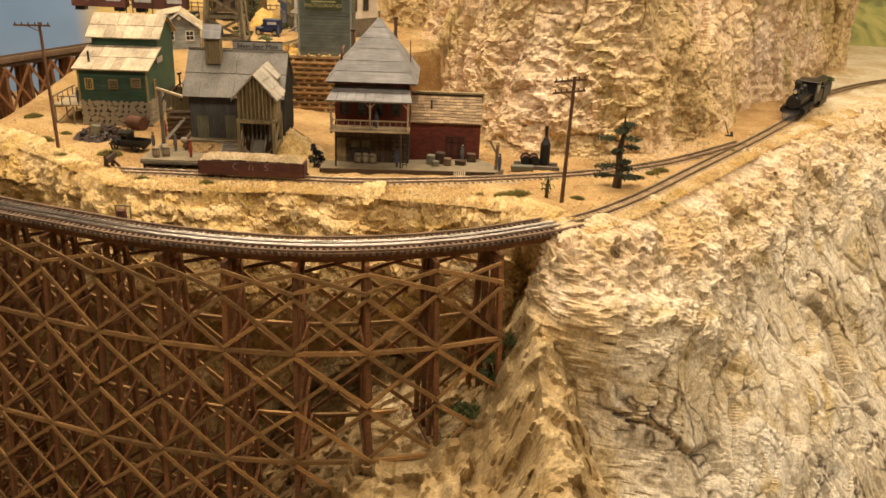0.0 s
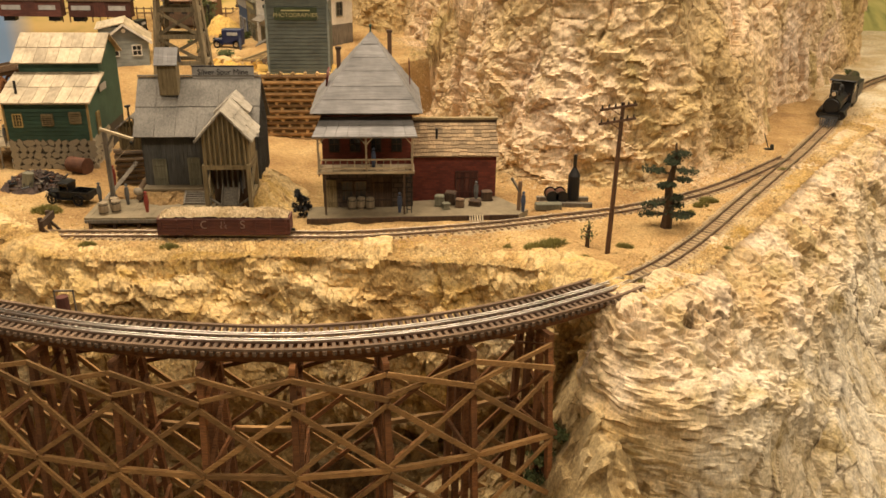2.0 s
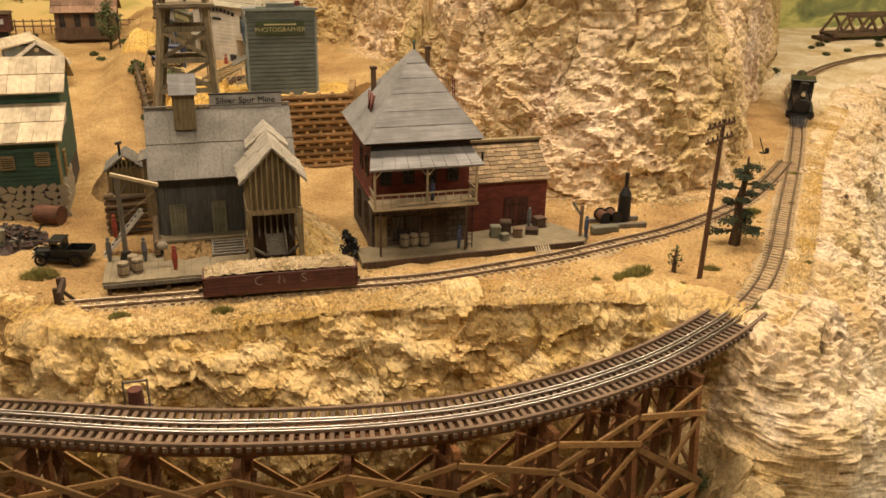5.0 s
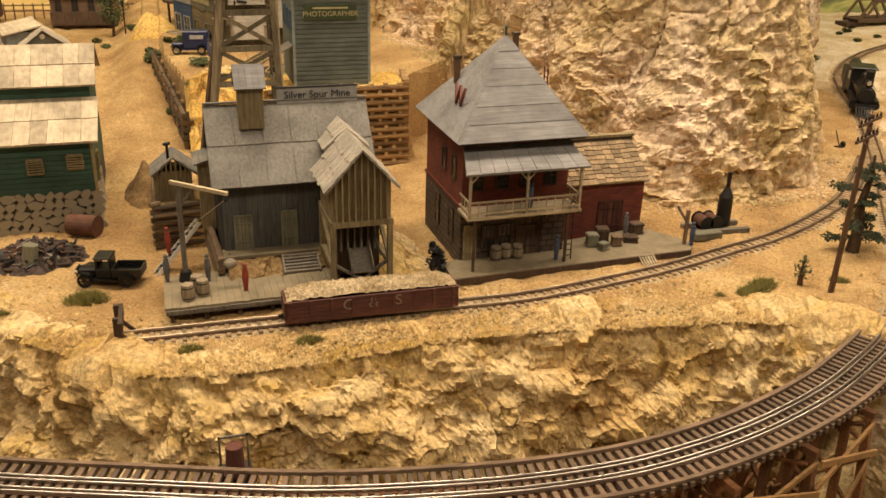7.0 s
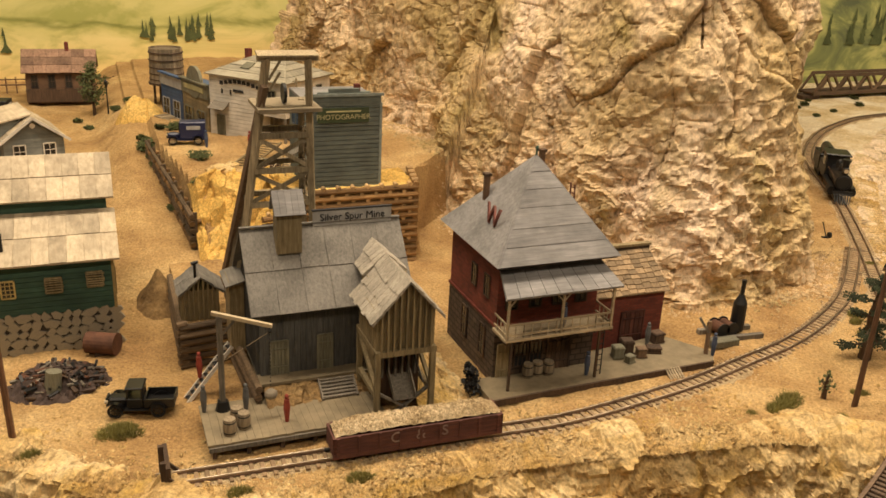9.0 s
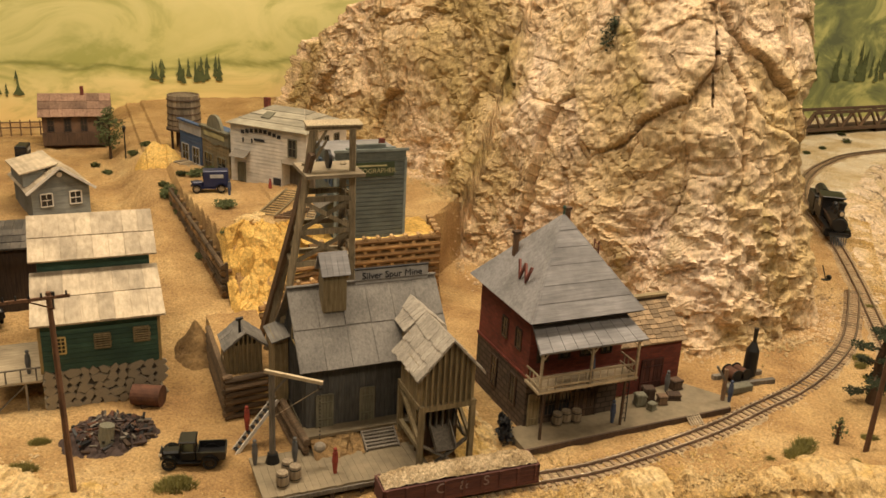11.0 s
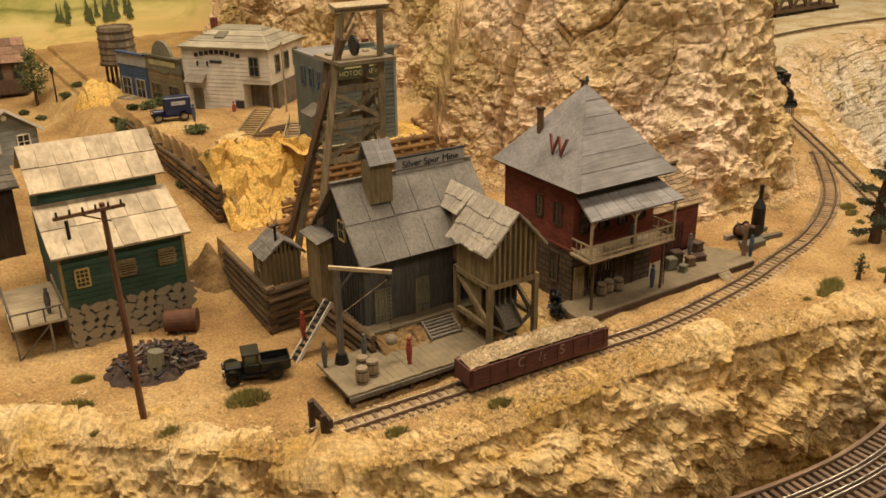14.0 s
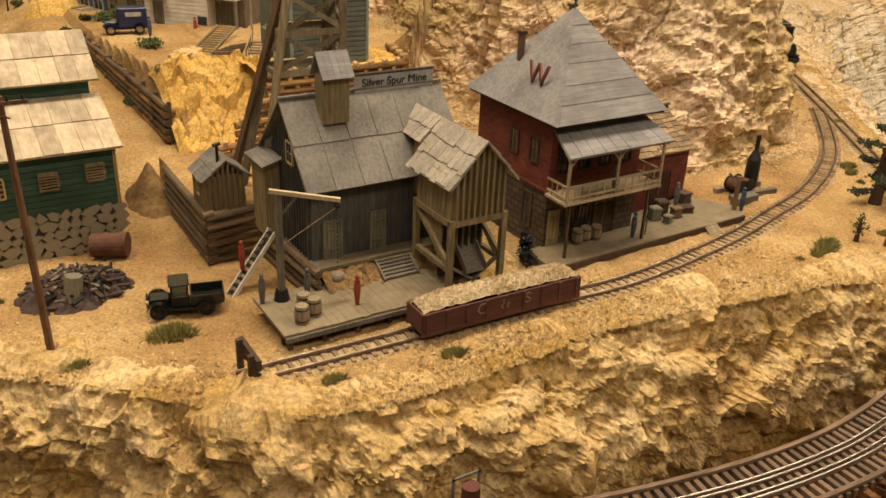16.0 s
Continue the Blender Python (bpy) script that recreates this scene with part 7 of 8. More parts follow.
# ---- locomotive ----
def locomotive():
    s0 = s_at_x(0.488)
    p, d, _ = at_main(s0)
    ang = math.degrees(math.atan2(d[1], d[0]))
    ob = thing("steam_locomotive", "small black narrow gauge steam locomotive on the main track", "locomotive", "", pose(p[0], p[1], 0.0032, 0, 0, ang))
    ob.scale = (1.45, 1.28, 1.32)
    part("frame", box((0.004, -0.0065, 0.006), (0.078, 0.0065, 0.009)), IRON, ob)
    part("boiler", tube((0.010, 0, 0.0175), (0.048, 0, 0.0175), 0.0072, None, 20), IRON, ob)
    sm = part("smokebox", tube((0.006, 0, 0.0175), (0.016, 0, 0.0175), 0.0078, None, 20), IRON, ob, "graphite smokebox")
    part("smokebox_door", tube((0.0050, 0, 0.0175), (0.0062, 0, 0.0175), 0.0062, 0.0070, 20), IRON, sm)
    st = part("smoke_pipe", tube((0.0115, 0, 0.024), (0.0115, 0, 0.037), 0.0028, 0.0033, 14), IRON, ob, "tall black stack")
    part("stack_cap", tube((0.0115, 0, 0.0365), (0.0115, 0, 0.0385), 0.0040, None, 14), IRON, st)
    for x, r, h in ((0.024, 0.0036, 0.030), (0.037, 0.0036, 0.031)):
        bm = tube((x, 0, 0.022), (x, 0, h - 0.002), r, r * 0.95, 14)
        bmesh.ops.create_uvsphere(bm, u_segments=12, v_segments=6, radius=r * 0.95, matrix=Matrix.Translation((x, 0, h - 0.002)))
        part("dome", bm, IRON, ob)
    hl = part("headlight", box((0.0055, -0.0026, 0.0262), (0.0100, 0.0026, 0.0315), bevel=0.0005), IRON, ob, "box headlight")
    part("headlight_lens", tube((0.0050, 0, 0.0288), (0.0056, 0, 0.0288), 0.0020, None, 12), CREAM_SPOKE, hl, "pale lens")
    part("cab", box((0.047, -0.0105, 0.010), (0.066, 0.0105, 0.0325), bevel=0.0005), IRON, ob, "black cab")
    part("cab_roof", box((0.0445, -0.0122, 0.0325), (0.0695, 0.0122, 0.0345), bevel=0.0007), TRUCK_BLACK, ob, "dusty black cab roof")
    for y in (-1, 1):
        part("cab_window", box((0.051, y * 0.0105 - 0.0004, 0.0215), (0.061, y * 0.0105 + 0.0004, 0.0295)), GLASS_DARK, ob)
        part("cylinder", tube((0.008, y * 0.0095, 0.0085), (0.0175, y * 0.0095, 0.0085), 0.0038, None, 14), IRON, ob)
        part("side_rod", box((0.022, y * 0.0088 - 0.0005, 0.0062), (0.055, y * 0.0088 + 0.0005, 0.0076)), RUST, ob, "steel side rod")
        for x in (0.026, 0.040, 0.054):
            part("driving_wheel", tube((x, y * 0.0052, 0.0058), (x, y * 0.0070, 0.0058), 0.0056, None, 18), IRON, ob)
        part("running_board", box((0.006, y * 0.0095 - 0.0022, 0.0125), (0.047, y * 0.0095 + 0.0022, 0.0132)), IRON, ob)
        part("handrail", tube((0.010, y * 0.0082, 0.0215), (0.047, y * 0.0082, 0.0215), 0.0003, None, 5), RUST, ob)
    pl = part("pilot_beam", beam((0.003, -0.009, 0.0090), (0.003, 0.009, 0.0090), 0.0025, 0.003), IRON, ob, "slatted cowcatcher")
    for k in range(7):
        y = -0.0078 + k * 0.0026
        part("pilot_slat", beam((0.003, y, 0.0095), (-0.0065 + abs(y) * 0.45, y * 0.8, 0.0008), 0.0009, 0.0009), IRON, pl)
    te = part("tender", box((0.086, -0.0098, 0.0085), (0.118, 0.0098, 0.0235), bevel=0.0007), IRON, ob, "black coal tender")
    part("coal", tube((0.090, 0, 0.0235), (0.112, 0, 0.0265), 0.0075, 0.0055, 9), TRUCK_BLACK, te, "dull coal heap")
    for x in (0.092, 0.099, 0.106, 0.113):
        for y in (-1, 1):
            part("tender_wheel", tube((x, y * 0.0052, 0.0035), (x, y * 0.0072, 0.0035), 0.0034, None, 14), IRON, te)
    part("tender_frame", box((0.082, -0.006, 0.006), (0.119, 0.006, 0.0086)), IRON, te)
    td = part("coal_bunker", box((0.066, -0.0098, 0.009), (0.082, 0.0098, 0.022), bevel=0.0006), IRON, ob)
    return ob


locomotive()

# ---- telegraph poles ----
def telegraph_pole(m, h, lean=0.0, arms=2, arm=(-0.016, 0.016)):
    ob = thing("telegraph_pole", "thin brown telegraph pole with two crossarms", "telegraph pole", "telegraph poles", m)
    part("pole", tube((0, 0, -0.004), (lean * h, 0, h), 0.0021, 0.0015, 8), POLE_WOOD, ob)
    for k in range(arms):
        z = h - 0.003 - k * 0.0105
        a = part("crossarm", beam((arm[0], -0.0018, z), (arm[1], -0.0018, z), 0.0014, 0.0018), POLE_WOOD, ob)
        n = 6
        for i in range(n):
            x = arm[0] + (arm[1] - arm[0]) * (i + 0.3) / (n - 0.4)
            part("insulator", tube((x, -0.0018, z + 0.0008), (x, -0.0018, z + 0.0034), 0.0007, 0.0005, 6), IRON, a)
        part("arm_brace", beam((0, -0.0024, z - 0.007), (arm[0] * 0.55, -0.0024, z), 0.0005, 0.0008), POLE_WOOD, a)
    return ob


telegraph_pole(pose(0.125, 0.7995, 0.0, 0, 0, 28), 0.1225, 0.02, 2, (-0.0215, 0.0145))
telegraph_pole(pose(-0.411, 0.9185, 0.0, 0, 0, 5), 0.1375, -0.02, 1, (-0.028, 0.0085))

# ---- gnarled pine ----
def leaf_cloud(bm, c, r, n, size, flat=0.6):
    for _ in range(n):
        d = Vector((random.gauss(0, 1), random.gauss(0, 1), random.gauss(0, 1) * flat))
        d = d.normalized() * r * random.random() ** 0.45
        d.z *= flat
        p = Vector(c) + d
        u = Vector((random.uniform(-1, 1), random.uniform(-1, 1), random.uniform(-1, 1))).normalized()
        v = u.orthogonal().normalized() * size * random.uniform(0.5, 1.1)
        u = u * size * random.uniform(0.6, 1.5)
        bm.faces.new([bm.verts.new(p - u), bm.verts.new(p + v), bm.verts.new(p + u), bm.verts.new(p - v)])


def pine(m, h):
    ob = thing("gnarled_pine", "old dark gnarled pine with few layered branches", "tree", "", m)
    bm = bmesh.new()
    pts = [Vector((0, 0, -0.003)), Vector((0.001, 0, h * 0.25)), Vector((-0.001, 0.001, h * 0.5)), Vector((0.002, 0, h * 0.78)), Vector((0.001, 0, h))]
    rr = (0.0052, 0.0040, 0.0032, 0.0020, 0.0007)
    for k in range(4):
        tube(pts[k], pts[k + 1], rr[k], rr[k + 1], 9, bm)
    cr = bmesh.new()
    for k in range(14):
        f = 0.12 + 0.82 * k / 14
        a = k * 2.4 + random.uniform(-0.4, 0.4)
        ln = (0.024 * (1 - f * 0.6)) * random.choice((0.35, 0.6, 0.9, 1.25))
        p = Vector((0.001 * math.sin(9 * f), 0, h * f))
        q = p + Vector((math.cos(a) * ln, math.sin(a) * ln, random.uniform(-0.004, 0.003)))
        tube(p, q, 0.0011, 0.0004, 5, bm)
        for g in (0.55, 0.8, 1.0):
            leaf_cloud(cr, p.lerp(q, g), 0.0075 * random.uniform(0.6, 1.3), 80, 0.0011, 0.45)
    part("trunk", bm, TREE_BARK, ob, "dark brown twisted trunk")
    part("crown", cr, PINE, ob, "dark needles in ragged clumps")
    return ob


pine(pose(0.1885, 0.8525, 0.0), 0.076)


def small_tree(name, label, m, h, r, mat, n=900, size=0.0016, trunk=0.3):
    ob = thing(name, label, "tree", "", m)
    bm = tube((0, 0, -0.004), (0, 0, h * 0.7), 0.0022, 0.0012, 8)
    cr = bmesh.new()
    for k in range(16):
        f = trunk + (1 - trunk) * k / 16
        a = k * 2.4
        ln = r * math.sin(math.pi * min(0.12 + (f - trunk) / (1 - trunk), 1)) * random.uniform(0.6, 1)
        q = Vector((math.cos(a) * ln, math.sin(a) * ln, h * f))
        tube((0, 0, h * (f - 0.1)), q, 0.0008, 0.0003, 5, bm)
        leaf_cloud(cr, q, r * 0.55, n // 16, size, 0.9)
    part("trunk", bm, TREE_BARK, ob)
    part("crown", cr, mat, ob, "small uneven leaves")
    return ob


small_tree("cottonwood", "grey-green leafy tree beside the brown house", pose(-0.352, 1.665, on_ground(-0.352, 1.665)), 0.068, 0.017, LEAF)
small_tree("sapling", "thin green sapling by the track", pose(0.112, 0.815, 0.0), 0.020, 0.006, LEAF, 120, 0.0010)
small_tree("cliff_pine", "small dark bush growing on the cliff top", pose(0.088, 1.135, 0.235), 0.045, 0.010, PINE, 500, 0.0014)


def bush(m, r, mat, n=260, size=0.0013):
    ob = thing("bush", "low ragged green scrub bush", "bush", "scrub bushes", m)
    bm = bmesh.new()
    for k in range(7):
        c = Vector((random.uniform(-1, 1) * r * 0.6, random.uniform(-1, 1) * r * 0.6, r * 0.35))
        leaf_cloud(bm, c, r * 0.6, n // 7, size, 0.7)
    part("leaf_clump", bm, mat, ob)
    st_ = bmesh.new()
    for k in range(6):
        a = k * 1.05
        tube((0, 0, -0.002), (math.cos(a) * r * 0.6, math.sin(a) * r * 0.6, r * 0.5), 0.0004, 0.0002, 5, st_)
    part("stem_cluster", st_, TREE_BARK, ob)
    return ob


DEAD = plain_material("grey_dead_twigs", (0.13, 0.11, 0.09), 0.95)
bush_a, bush_b = bush(pose(-0.298, 1.412, on_ground(-0.298, 1.412)), 0.012, LEAF, 420), bush(pose(-0.287, 1.30, on_ground(-0.287, 1.30)), 0.008, LEAF)
for x, y in ((-0.303, 1.435), (-0.283, 1.44), (-0.266, 1.43), (-0.255, 1.30), (-0.25, 1.44), (-0.296, 1.355), (-0.297, 1.375), (-0.293, 1.335), (-0.300, 1.395), (-0.286, 1.25), (-0.268, 1.215)):
    copy_thing(random.choice((bush_a, bush_b)), pose(x, y, on_ground(x, y), 0, 0, random.uniform(0, 360)))
# low scrub on the slope beyond the locomotive
for x, y in ((0.93, 1.72), (0.98, 1.76), (0.68, 1.50), (0.9, 1.7), (1.05, 1.70), (0.88, 1.63), (0.95, 1.66), (1.10, 1.76)):
    copy_thing(random.choice((bush_a, bush_b)), pose(x, y, on_ground(x, y), 0, 0, 40 * x + 700 * y))
for x, y in ((-0.372, 1.63), (-0.325, 1.60), (-0.43, 1.55), (-0.36, 1.585), (-0.31, 1.62), (-0.47, 1.28), (0.01, 0.672)):
    z = on_ground(x, y)
    if y < 0.7:
        z = -0.166
    copy_thing(bush_b, pose(x, y, z, 0, 0, random.uniform(0, 360)))
for x, y, z in ((0.028, 0.668, -0.158), (0.02, 0.655, -0.185), (0.075, 0.695, -0.10), (0.035, 0.65, -0.19), (0.05, 0.68, -0.13), (0.062, 0.687, -0.117), (0.045, 0.667, -0.16), (0.03, 0.655, -0.182)):
    copy_thing(bush_a, pose(x, y, z, 0, 0, random.uniform(0, 360)))
dead_bush = bush(pose(-0.545, 1.03, -0.03), 0.020, DEAD, 500, 0.0018)
for x, y, z in ((-0.565, 1.06, -0.06), (-0.60, 1.10, -0.09), (-0.585, 1.15, -0.09), (-0.63, 1.18, -0.12), (-0.555, 1.0, -0.06), (-0.61, 1.25, -0.1), (-0.65, 1.10, -0.12)):
    copy_thing(dead_bush, pose(x, y, z, 0, 0, random.uniform(0, 360)))


def tuft(m, w, d, n=150, h=0.0068):
    ob = thing("grass_tuft", "flat tuft of dry green grass", "grass", "grass tufts", m)
    bm = bmesh.new()
    for k in range(n):
        r, a = math.sqrt(random.random()), random.uniform(0, 6.283)
        p = Vector((w * r * math.cos(a), d * r * math.sin(a), -0.001))
        b = random.uniform(0, 6.283)
        s = Vector((math.cos(b), math.sin(b), 0)) * 0.0005
        q = p + Vector((random.gauss(0, 0.0016), random.gauss(0, 0.0016), h * random.uniform(0.5, 1.0) * (1.15 - 0.6 * r)))
        bm.faces.new([bm.verts.new(p - s), bm.verts.new(p + s), bm.verts.new(q)])
    part("blade_clump", bm, GRASS, ob)
    return ob


TUFTS = [(-0.432, 0.990, 0.8), (-0.443, 0.958, 1.2), (-0.352, 0.909, 1.5), (-0.402, 0.901, 0.8), (-0.438, 0.921, 0.6), (-0.225, 0.8225, 0.9), (-0.292, 0.830, 0.8), (-0.062, 0.818, 0.8), (0.084, 0.818, 1.4), (0.070, 0.812, 1.2),
         (0.046, 0.812, 0.6), (0.117, 0.769, 0.9), (0.142, 0.812, 0.8), (0.250, 0.920, 1.0), (0.238, 0.908, 0.8), (0.137, 0.742, 0.8), (0.222, 0.888, 0.6), (0.30, 0.93, 0.6), (0.36, 1.01, 0.9), (-0.485, 1.11, 1.0), (-0.50, 1.06, 1.2), (0.225, 0.805, 0.5), (0.105, 0.79, 0.5)]
tuft_w, tuft_n = tuft(pose(-0.30, 0.88, -0.05), 0.0085, 0.0050, 700), tuft(pose(-0.471, 0.955, on_ground(-0.471, 0.955)), 0.0045, 0.004, 350)
for x, y, s in TUFTS:
    t = copy_thing(tuft_w if s > 0.75 else tuft_n, pose(x, y, on_ground(x, y), 0, 0, random.uniform(-25, 25)))
    t.scale = (s, s, s) if s > 0.75 else (s * 1.3,) * 3
tuft_w.matrix_world = pose(-0.350, 0.9145, 0.0)

# ---- loose gravel and stones ----
def pebbles(name, label, n, where, sizes, mat, seed):
    rng = np.random.default_rng(seed)
    xy = where(rng, n)
    z = ground_z(xy[:, 0], xy[:, 1])
    base = np.array([(1, 0, 0), (-0.5, 0.86, 0), (-0.5, -0.86, 0), (0.1, 0.1, 0.8), (-0.1, 0.0, -0.5)], float)
    faces = np.array([(0, 1, 3), (1, 2, 3), (2, 0, 3), (1, 0, 4), (2, 1, 4), (0, 2, 4)])
    k = len(xy)
    s = rng.uniform(*sizes, k)[:, None, None] * rng.uniform(0.6, 1.3, (k, 5, 1))
    a = rng.uniform(0, 6.283, k)
    R = np.stack([np.stack([np.cos(a), -np.sin(a), 0 * a], -1), np.stack([np.sin(a), np.cos(a), 0 * a], -1), np.tile((0, 0, 1.0), (k, 1))], 1)
    V = np.einsum("kij,vj->kvi", R, base) * s
    V += np.stack([xy[:, 0], xy[:, 1], z], -1)[:, None]
    F = (faces[None] + 5 * np.arange(k)[:, None, None]).reshape(-1, 3)
    me = bpy.data.meshes.new(name)
    me.from_pydata(V.reshape(-1, 3), [], F.tolist())
    me.materials.append(mat)
    return tagged(new(name, me), label, "gravel", kind="stuff")


def near_lip(rng, n):
    x = rng.uniform(-0.52, 0.62, n)
    return np.stack([x, np.interp(x, lip[:, 0], lip[:, 1]) - 0.003 + np.abs(rng.normal(0, 0.026, n))], 1)


def all_over(rng, n):
    return np.stack([rng.uniform(-0.5, 0.3, n), rng.uniform(0.85, 1.1, n)], 1)


def beside_tracks(rng, n):
    line = np.concatenate([siding[::1], main[i_cut:i_cut + 420]])
    p = line[rng.integers(0, len(line), n)]
    return p + rng.normal(0, 0.011, (n, 2))


def cliff_foot(rng, n):
    p = base[rng.integers(240, 600, n)]
    return p + np.stack([rng.normal(0.0, 0.012, n), -np.abs(rng.normal(0, 0.016, n))], 1)


pebbles("lip_stones", "broken tan stones along the bank's edge", 19000, near_lip, (0.0005, 0.0025), ROCK_BANK, 3)
pebbles("ground_grit", "fine sandy grit strewn on the ground", 9000, all_over, (0.0002, 0.0006), DIRT, 4)
pebbles("track_ballast", "tan gravel ballast along the tracks", 12000, beside_tracks, (0.0003, 0.0009), GRAVEL, 5)
pebbles("cliff_scree", "tan scree at the foot of the cliff", 5000, cliff_foot, (0.0006, 0.0026), ROCK_WARM, 6)

# ---- depot clutter, donkey engine ----
eng = thing("steam_hoist", "black upright boiler hoist on a timber skid", "machine")
part("boiler", tube((0.121, 0.921, 0.003), (0.121, 0.921, 0.026), 0.0058, 0.0054, 16), IRON, eng, "black upright boiler")
part("boiler_cone", tube((0.121, 0.921, 0.026), (0.121, 0.921, 0.0335), 0.0054, 0.0020, 16), IRON, eng)
part("boiler_pipe", tube((0.121, 0.921, 0.0335), (0.121, 0.921, 0.046), 0.0016, 0.0019, 12), IRON, eng, "thin stack")
for y in (0.911, 0.927):
    part("skid", beam((0.088, y, 0.002), (0.136, y - 0.004, 0.002), 0.004, 0.004), GREY_WOOD, eng, "grey timber skid")
for x in (0.100, 0.109):
    part("drum", tube((x, 0.912, 0.0085), (x, 0.924, 0.0085), 0.0046, None, 14), RUSTY, eng, "rusty rope drum")
    for y in (0.9115, 0.9245):
        part("drum_flange", tube((x, y - 0.0005, 0.0085), (x, y + 0.0005, 0.0085), 0.0058, None, 16), IRON, eng)
part("grey_box", box((0.083, 0.899, 0.0), (0.107, 0.907, 0.006), bevel=0.0006), OLD_GREEN, eng, "grey-green timber baulk")
der = thing("derrick_post", "leaning timber derrick post with a short arm", "post")
part("post", beam((0.0655, 0.888, 0.0), (0.0665, 0.890, 0.031), 0.0028, 0.0028), DARK_FRAME, der)
part("arm", beam((0.0658, 0.889, 0.022), (0.059, 0.893, 0.0335), 0.0018, 0.0018), GREY_WOOD, der)
for k, (x, y, w, d, h, mat) in enumerate(((-0.004, 0.902, 0.008, 0.007, 0.010, OLD_GREEN), (0.006, 0.906, 0.009, 0.008, 0.012, DARK_BROWN), (0.014, 0.898, 0.007, 0.006, 0.008, DARK_FRAME), (0.028, 0.902, 0.010, 0.007, 0.005, DARK_BROWN), (0.040, 0.916, 0.009, 0.008, 0.009, DARK_BROWN), (0.001, 0.893, 0.006, 0.005, 0.006, OLD_GREEN))):
    cr = thing("freight_crate", "small weathered freight crate on the platform", "crate", "platform crates", pose(x, y, 0.0048, 0, 0, random.uniform(-20, 20)))
    part("body", box((-w / 2, -d / 2, 0), (w / 2, d / 2, h), bevel=0.0005), mat, cr)
    for z in (0.15, 0.85):
        part("batten", box((-w / 2 - 0.0004, -d / 2 - 0.0004, h * z - 0.0006), (w / 2 + 0.0004, d / 2 + 0.0004, h * z + 0.0006)), mat, cr)
for x, y in ((-0.082, 0.895), (-0.074, 0.896), (-0.066, 0.8945)):
    copy_thing(b0, pose(x, y, 0.0048))
bn = thing("dark_shrub", "dark dead shrub between the mine and the depot", "shrub", "", pose(-0.1275, 0.893, 0.0))
bm = bmesh.new()
for k in range(9):
    leaf_cloud(bm, (random.uniform(-0.006, 0.006), random.uniform(-0.005, 0.005), 0.003 + k * 0.0024), 0.0065 * (1 - k / 14), 70, 0.0012, 0.9)
part("leaf_clump", bm, IRON, bn)
part("stem", tube((0, 0, -0.001), (0, 0, 0.02), 0.0008, 0.0004, 6), TREE_BARK, bn)
kg = thing("wall_barrel", "dark barrel beside the mine building", "barrel", "", pose(-0.1535, 0.930, 0.0))
part("stave_shell", tube((0, 0, 0), (0, 0, 0.010), 0.0040, 0.0036, 14), DARK_BROWN, kg)
part("hoop", tube((0, 0, 0.0045), (0, 0, 0.0055), 0.0042, None, 14), IRON, kg)
part("wall_stone", box((0.003, 0.004, 0), (0.007, 0.007, 0.003)), STONE, kg)

# ---- little painted figurines, plain shapes ----
def figurine(m, mat, label):
    bm = bmesh.new()
    tube((0, 0, 0), (0, 0, 0.0085), 0.0012, 0.0020, 8, bm)
    tube((0, 0, 0.0085), (0, 0, 0.0155), 0.0022, 0.0016, 8, bm)
    bmesh.ops.create_uvsphere(bm, u_segments=8, v_segments=6, radius=0.0014, matrix=Matrix.Translation((0, 0, 0.0175)))
    ob = new("figurine", mesh_of("figurine", bm, mat))
    ob.matrix_world = m
    return tagged(ob, label, "figurine", "model figurines")


FIG_RED, FIG_BLUE, FIG_GREY = plain_material("faded_red_paint", (0.30, 0.05, 0.03), 0.8), plain_material("faded_blue_paint", (0.06, 0.08, 0.14), 0.8), plain_material("grey_paint", (0.12, 0.12, 0.12), 0.8)
for x, y, z, mat, lab in ((-0.2555, 0.8785, 0.0102, FIG_RED, "plain red painted figurine on the loading platform"), (-0.302, 0.9035, 0.0102, FIG_GREY, "plain grey painted figurine near the crane"), (-0.300, 0.941, 0.014, FIG_RED, "plain red painted figurine on the stair"),
                          (-0.277, 0.8985, 0.0102, FIG_GREY, "plain grey painted figurine near the crane"), (-0.062, 0.887, 0.0447, FIG_BLUE, "plain blue painted figurine on the balcony"), (-0.040, 0.8855, 0.0048, FIG_BLUE, "plain blue painted figurine on the depot platform"),
                          (0.0690, 0.8845, 0.0048, FIG_BLUE, "plain dark blue painted figurine by the derrick post"), (-0.2435, 1.343, on_ground(-0.2435, 1.343), FIG_BLUE, "plain blue painted figurine beside the van"), (-0.438, 1.05, 0.024, FIG_GREY, "plain grey painted figurine on the side deck"), (-0.196, 1.357, 0.060, FIG_RED, "plain red painted figurine before the white store"),
                          (0.030, 0.914, 0.0048, FIG_GREY, "plain grey painted figurine by the annex door")):
    figurine(pose(x, y, z), mat, lab)

# ---- lamp post, track-side switch stand ----
lp2 = thing("street_lamp", "slender black street lamp on the far street", "street lamp")
part("post", tube((-0.335, 1.615, 0.030), (-0.335, 1.615, 0.082), 0.0011, 0.0008, 8), IRON, lp2)
part("lantern", tube((-0.335, 1.615, 0.082), (-0.335, 1.615, 0.089), 0.0014, 0.0024, 8), IRON, lp2)
part("lantern_cap", tube((-0.335, 1.615, 0.089), (-0.335, 1.615, 0.092), 0.0026, 0.0004, 8), IRON, lp2)
sw = thing("switch_stand", "small dark switch stand beside the junction", "switch stand")
part("base", box((0.372, 1.085, 0.0), (0.382, 1.089, 0.002)), IRON, sw)
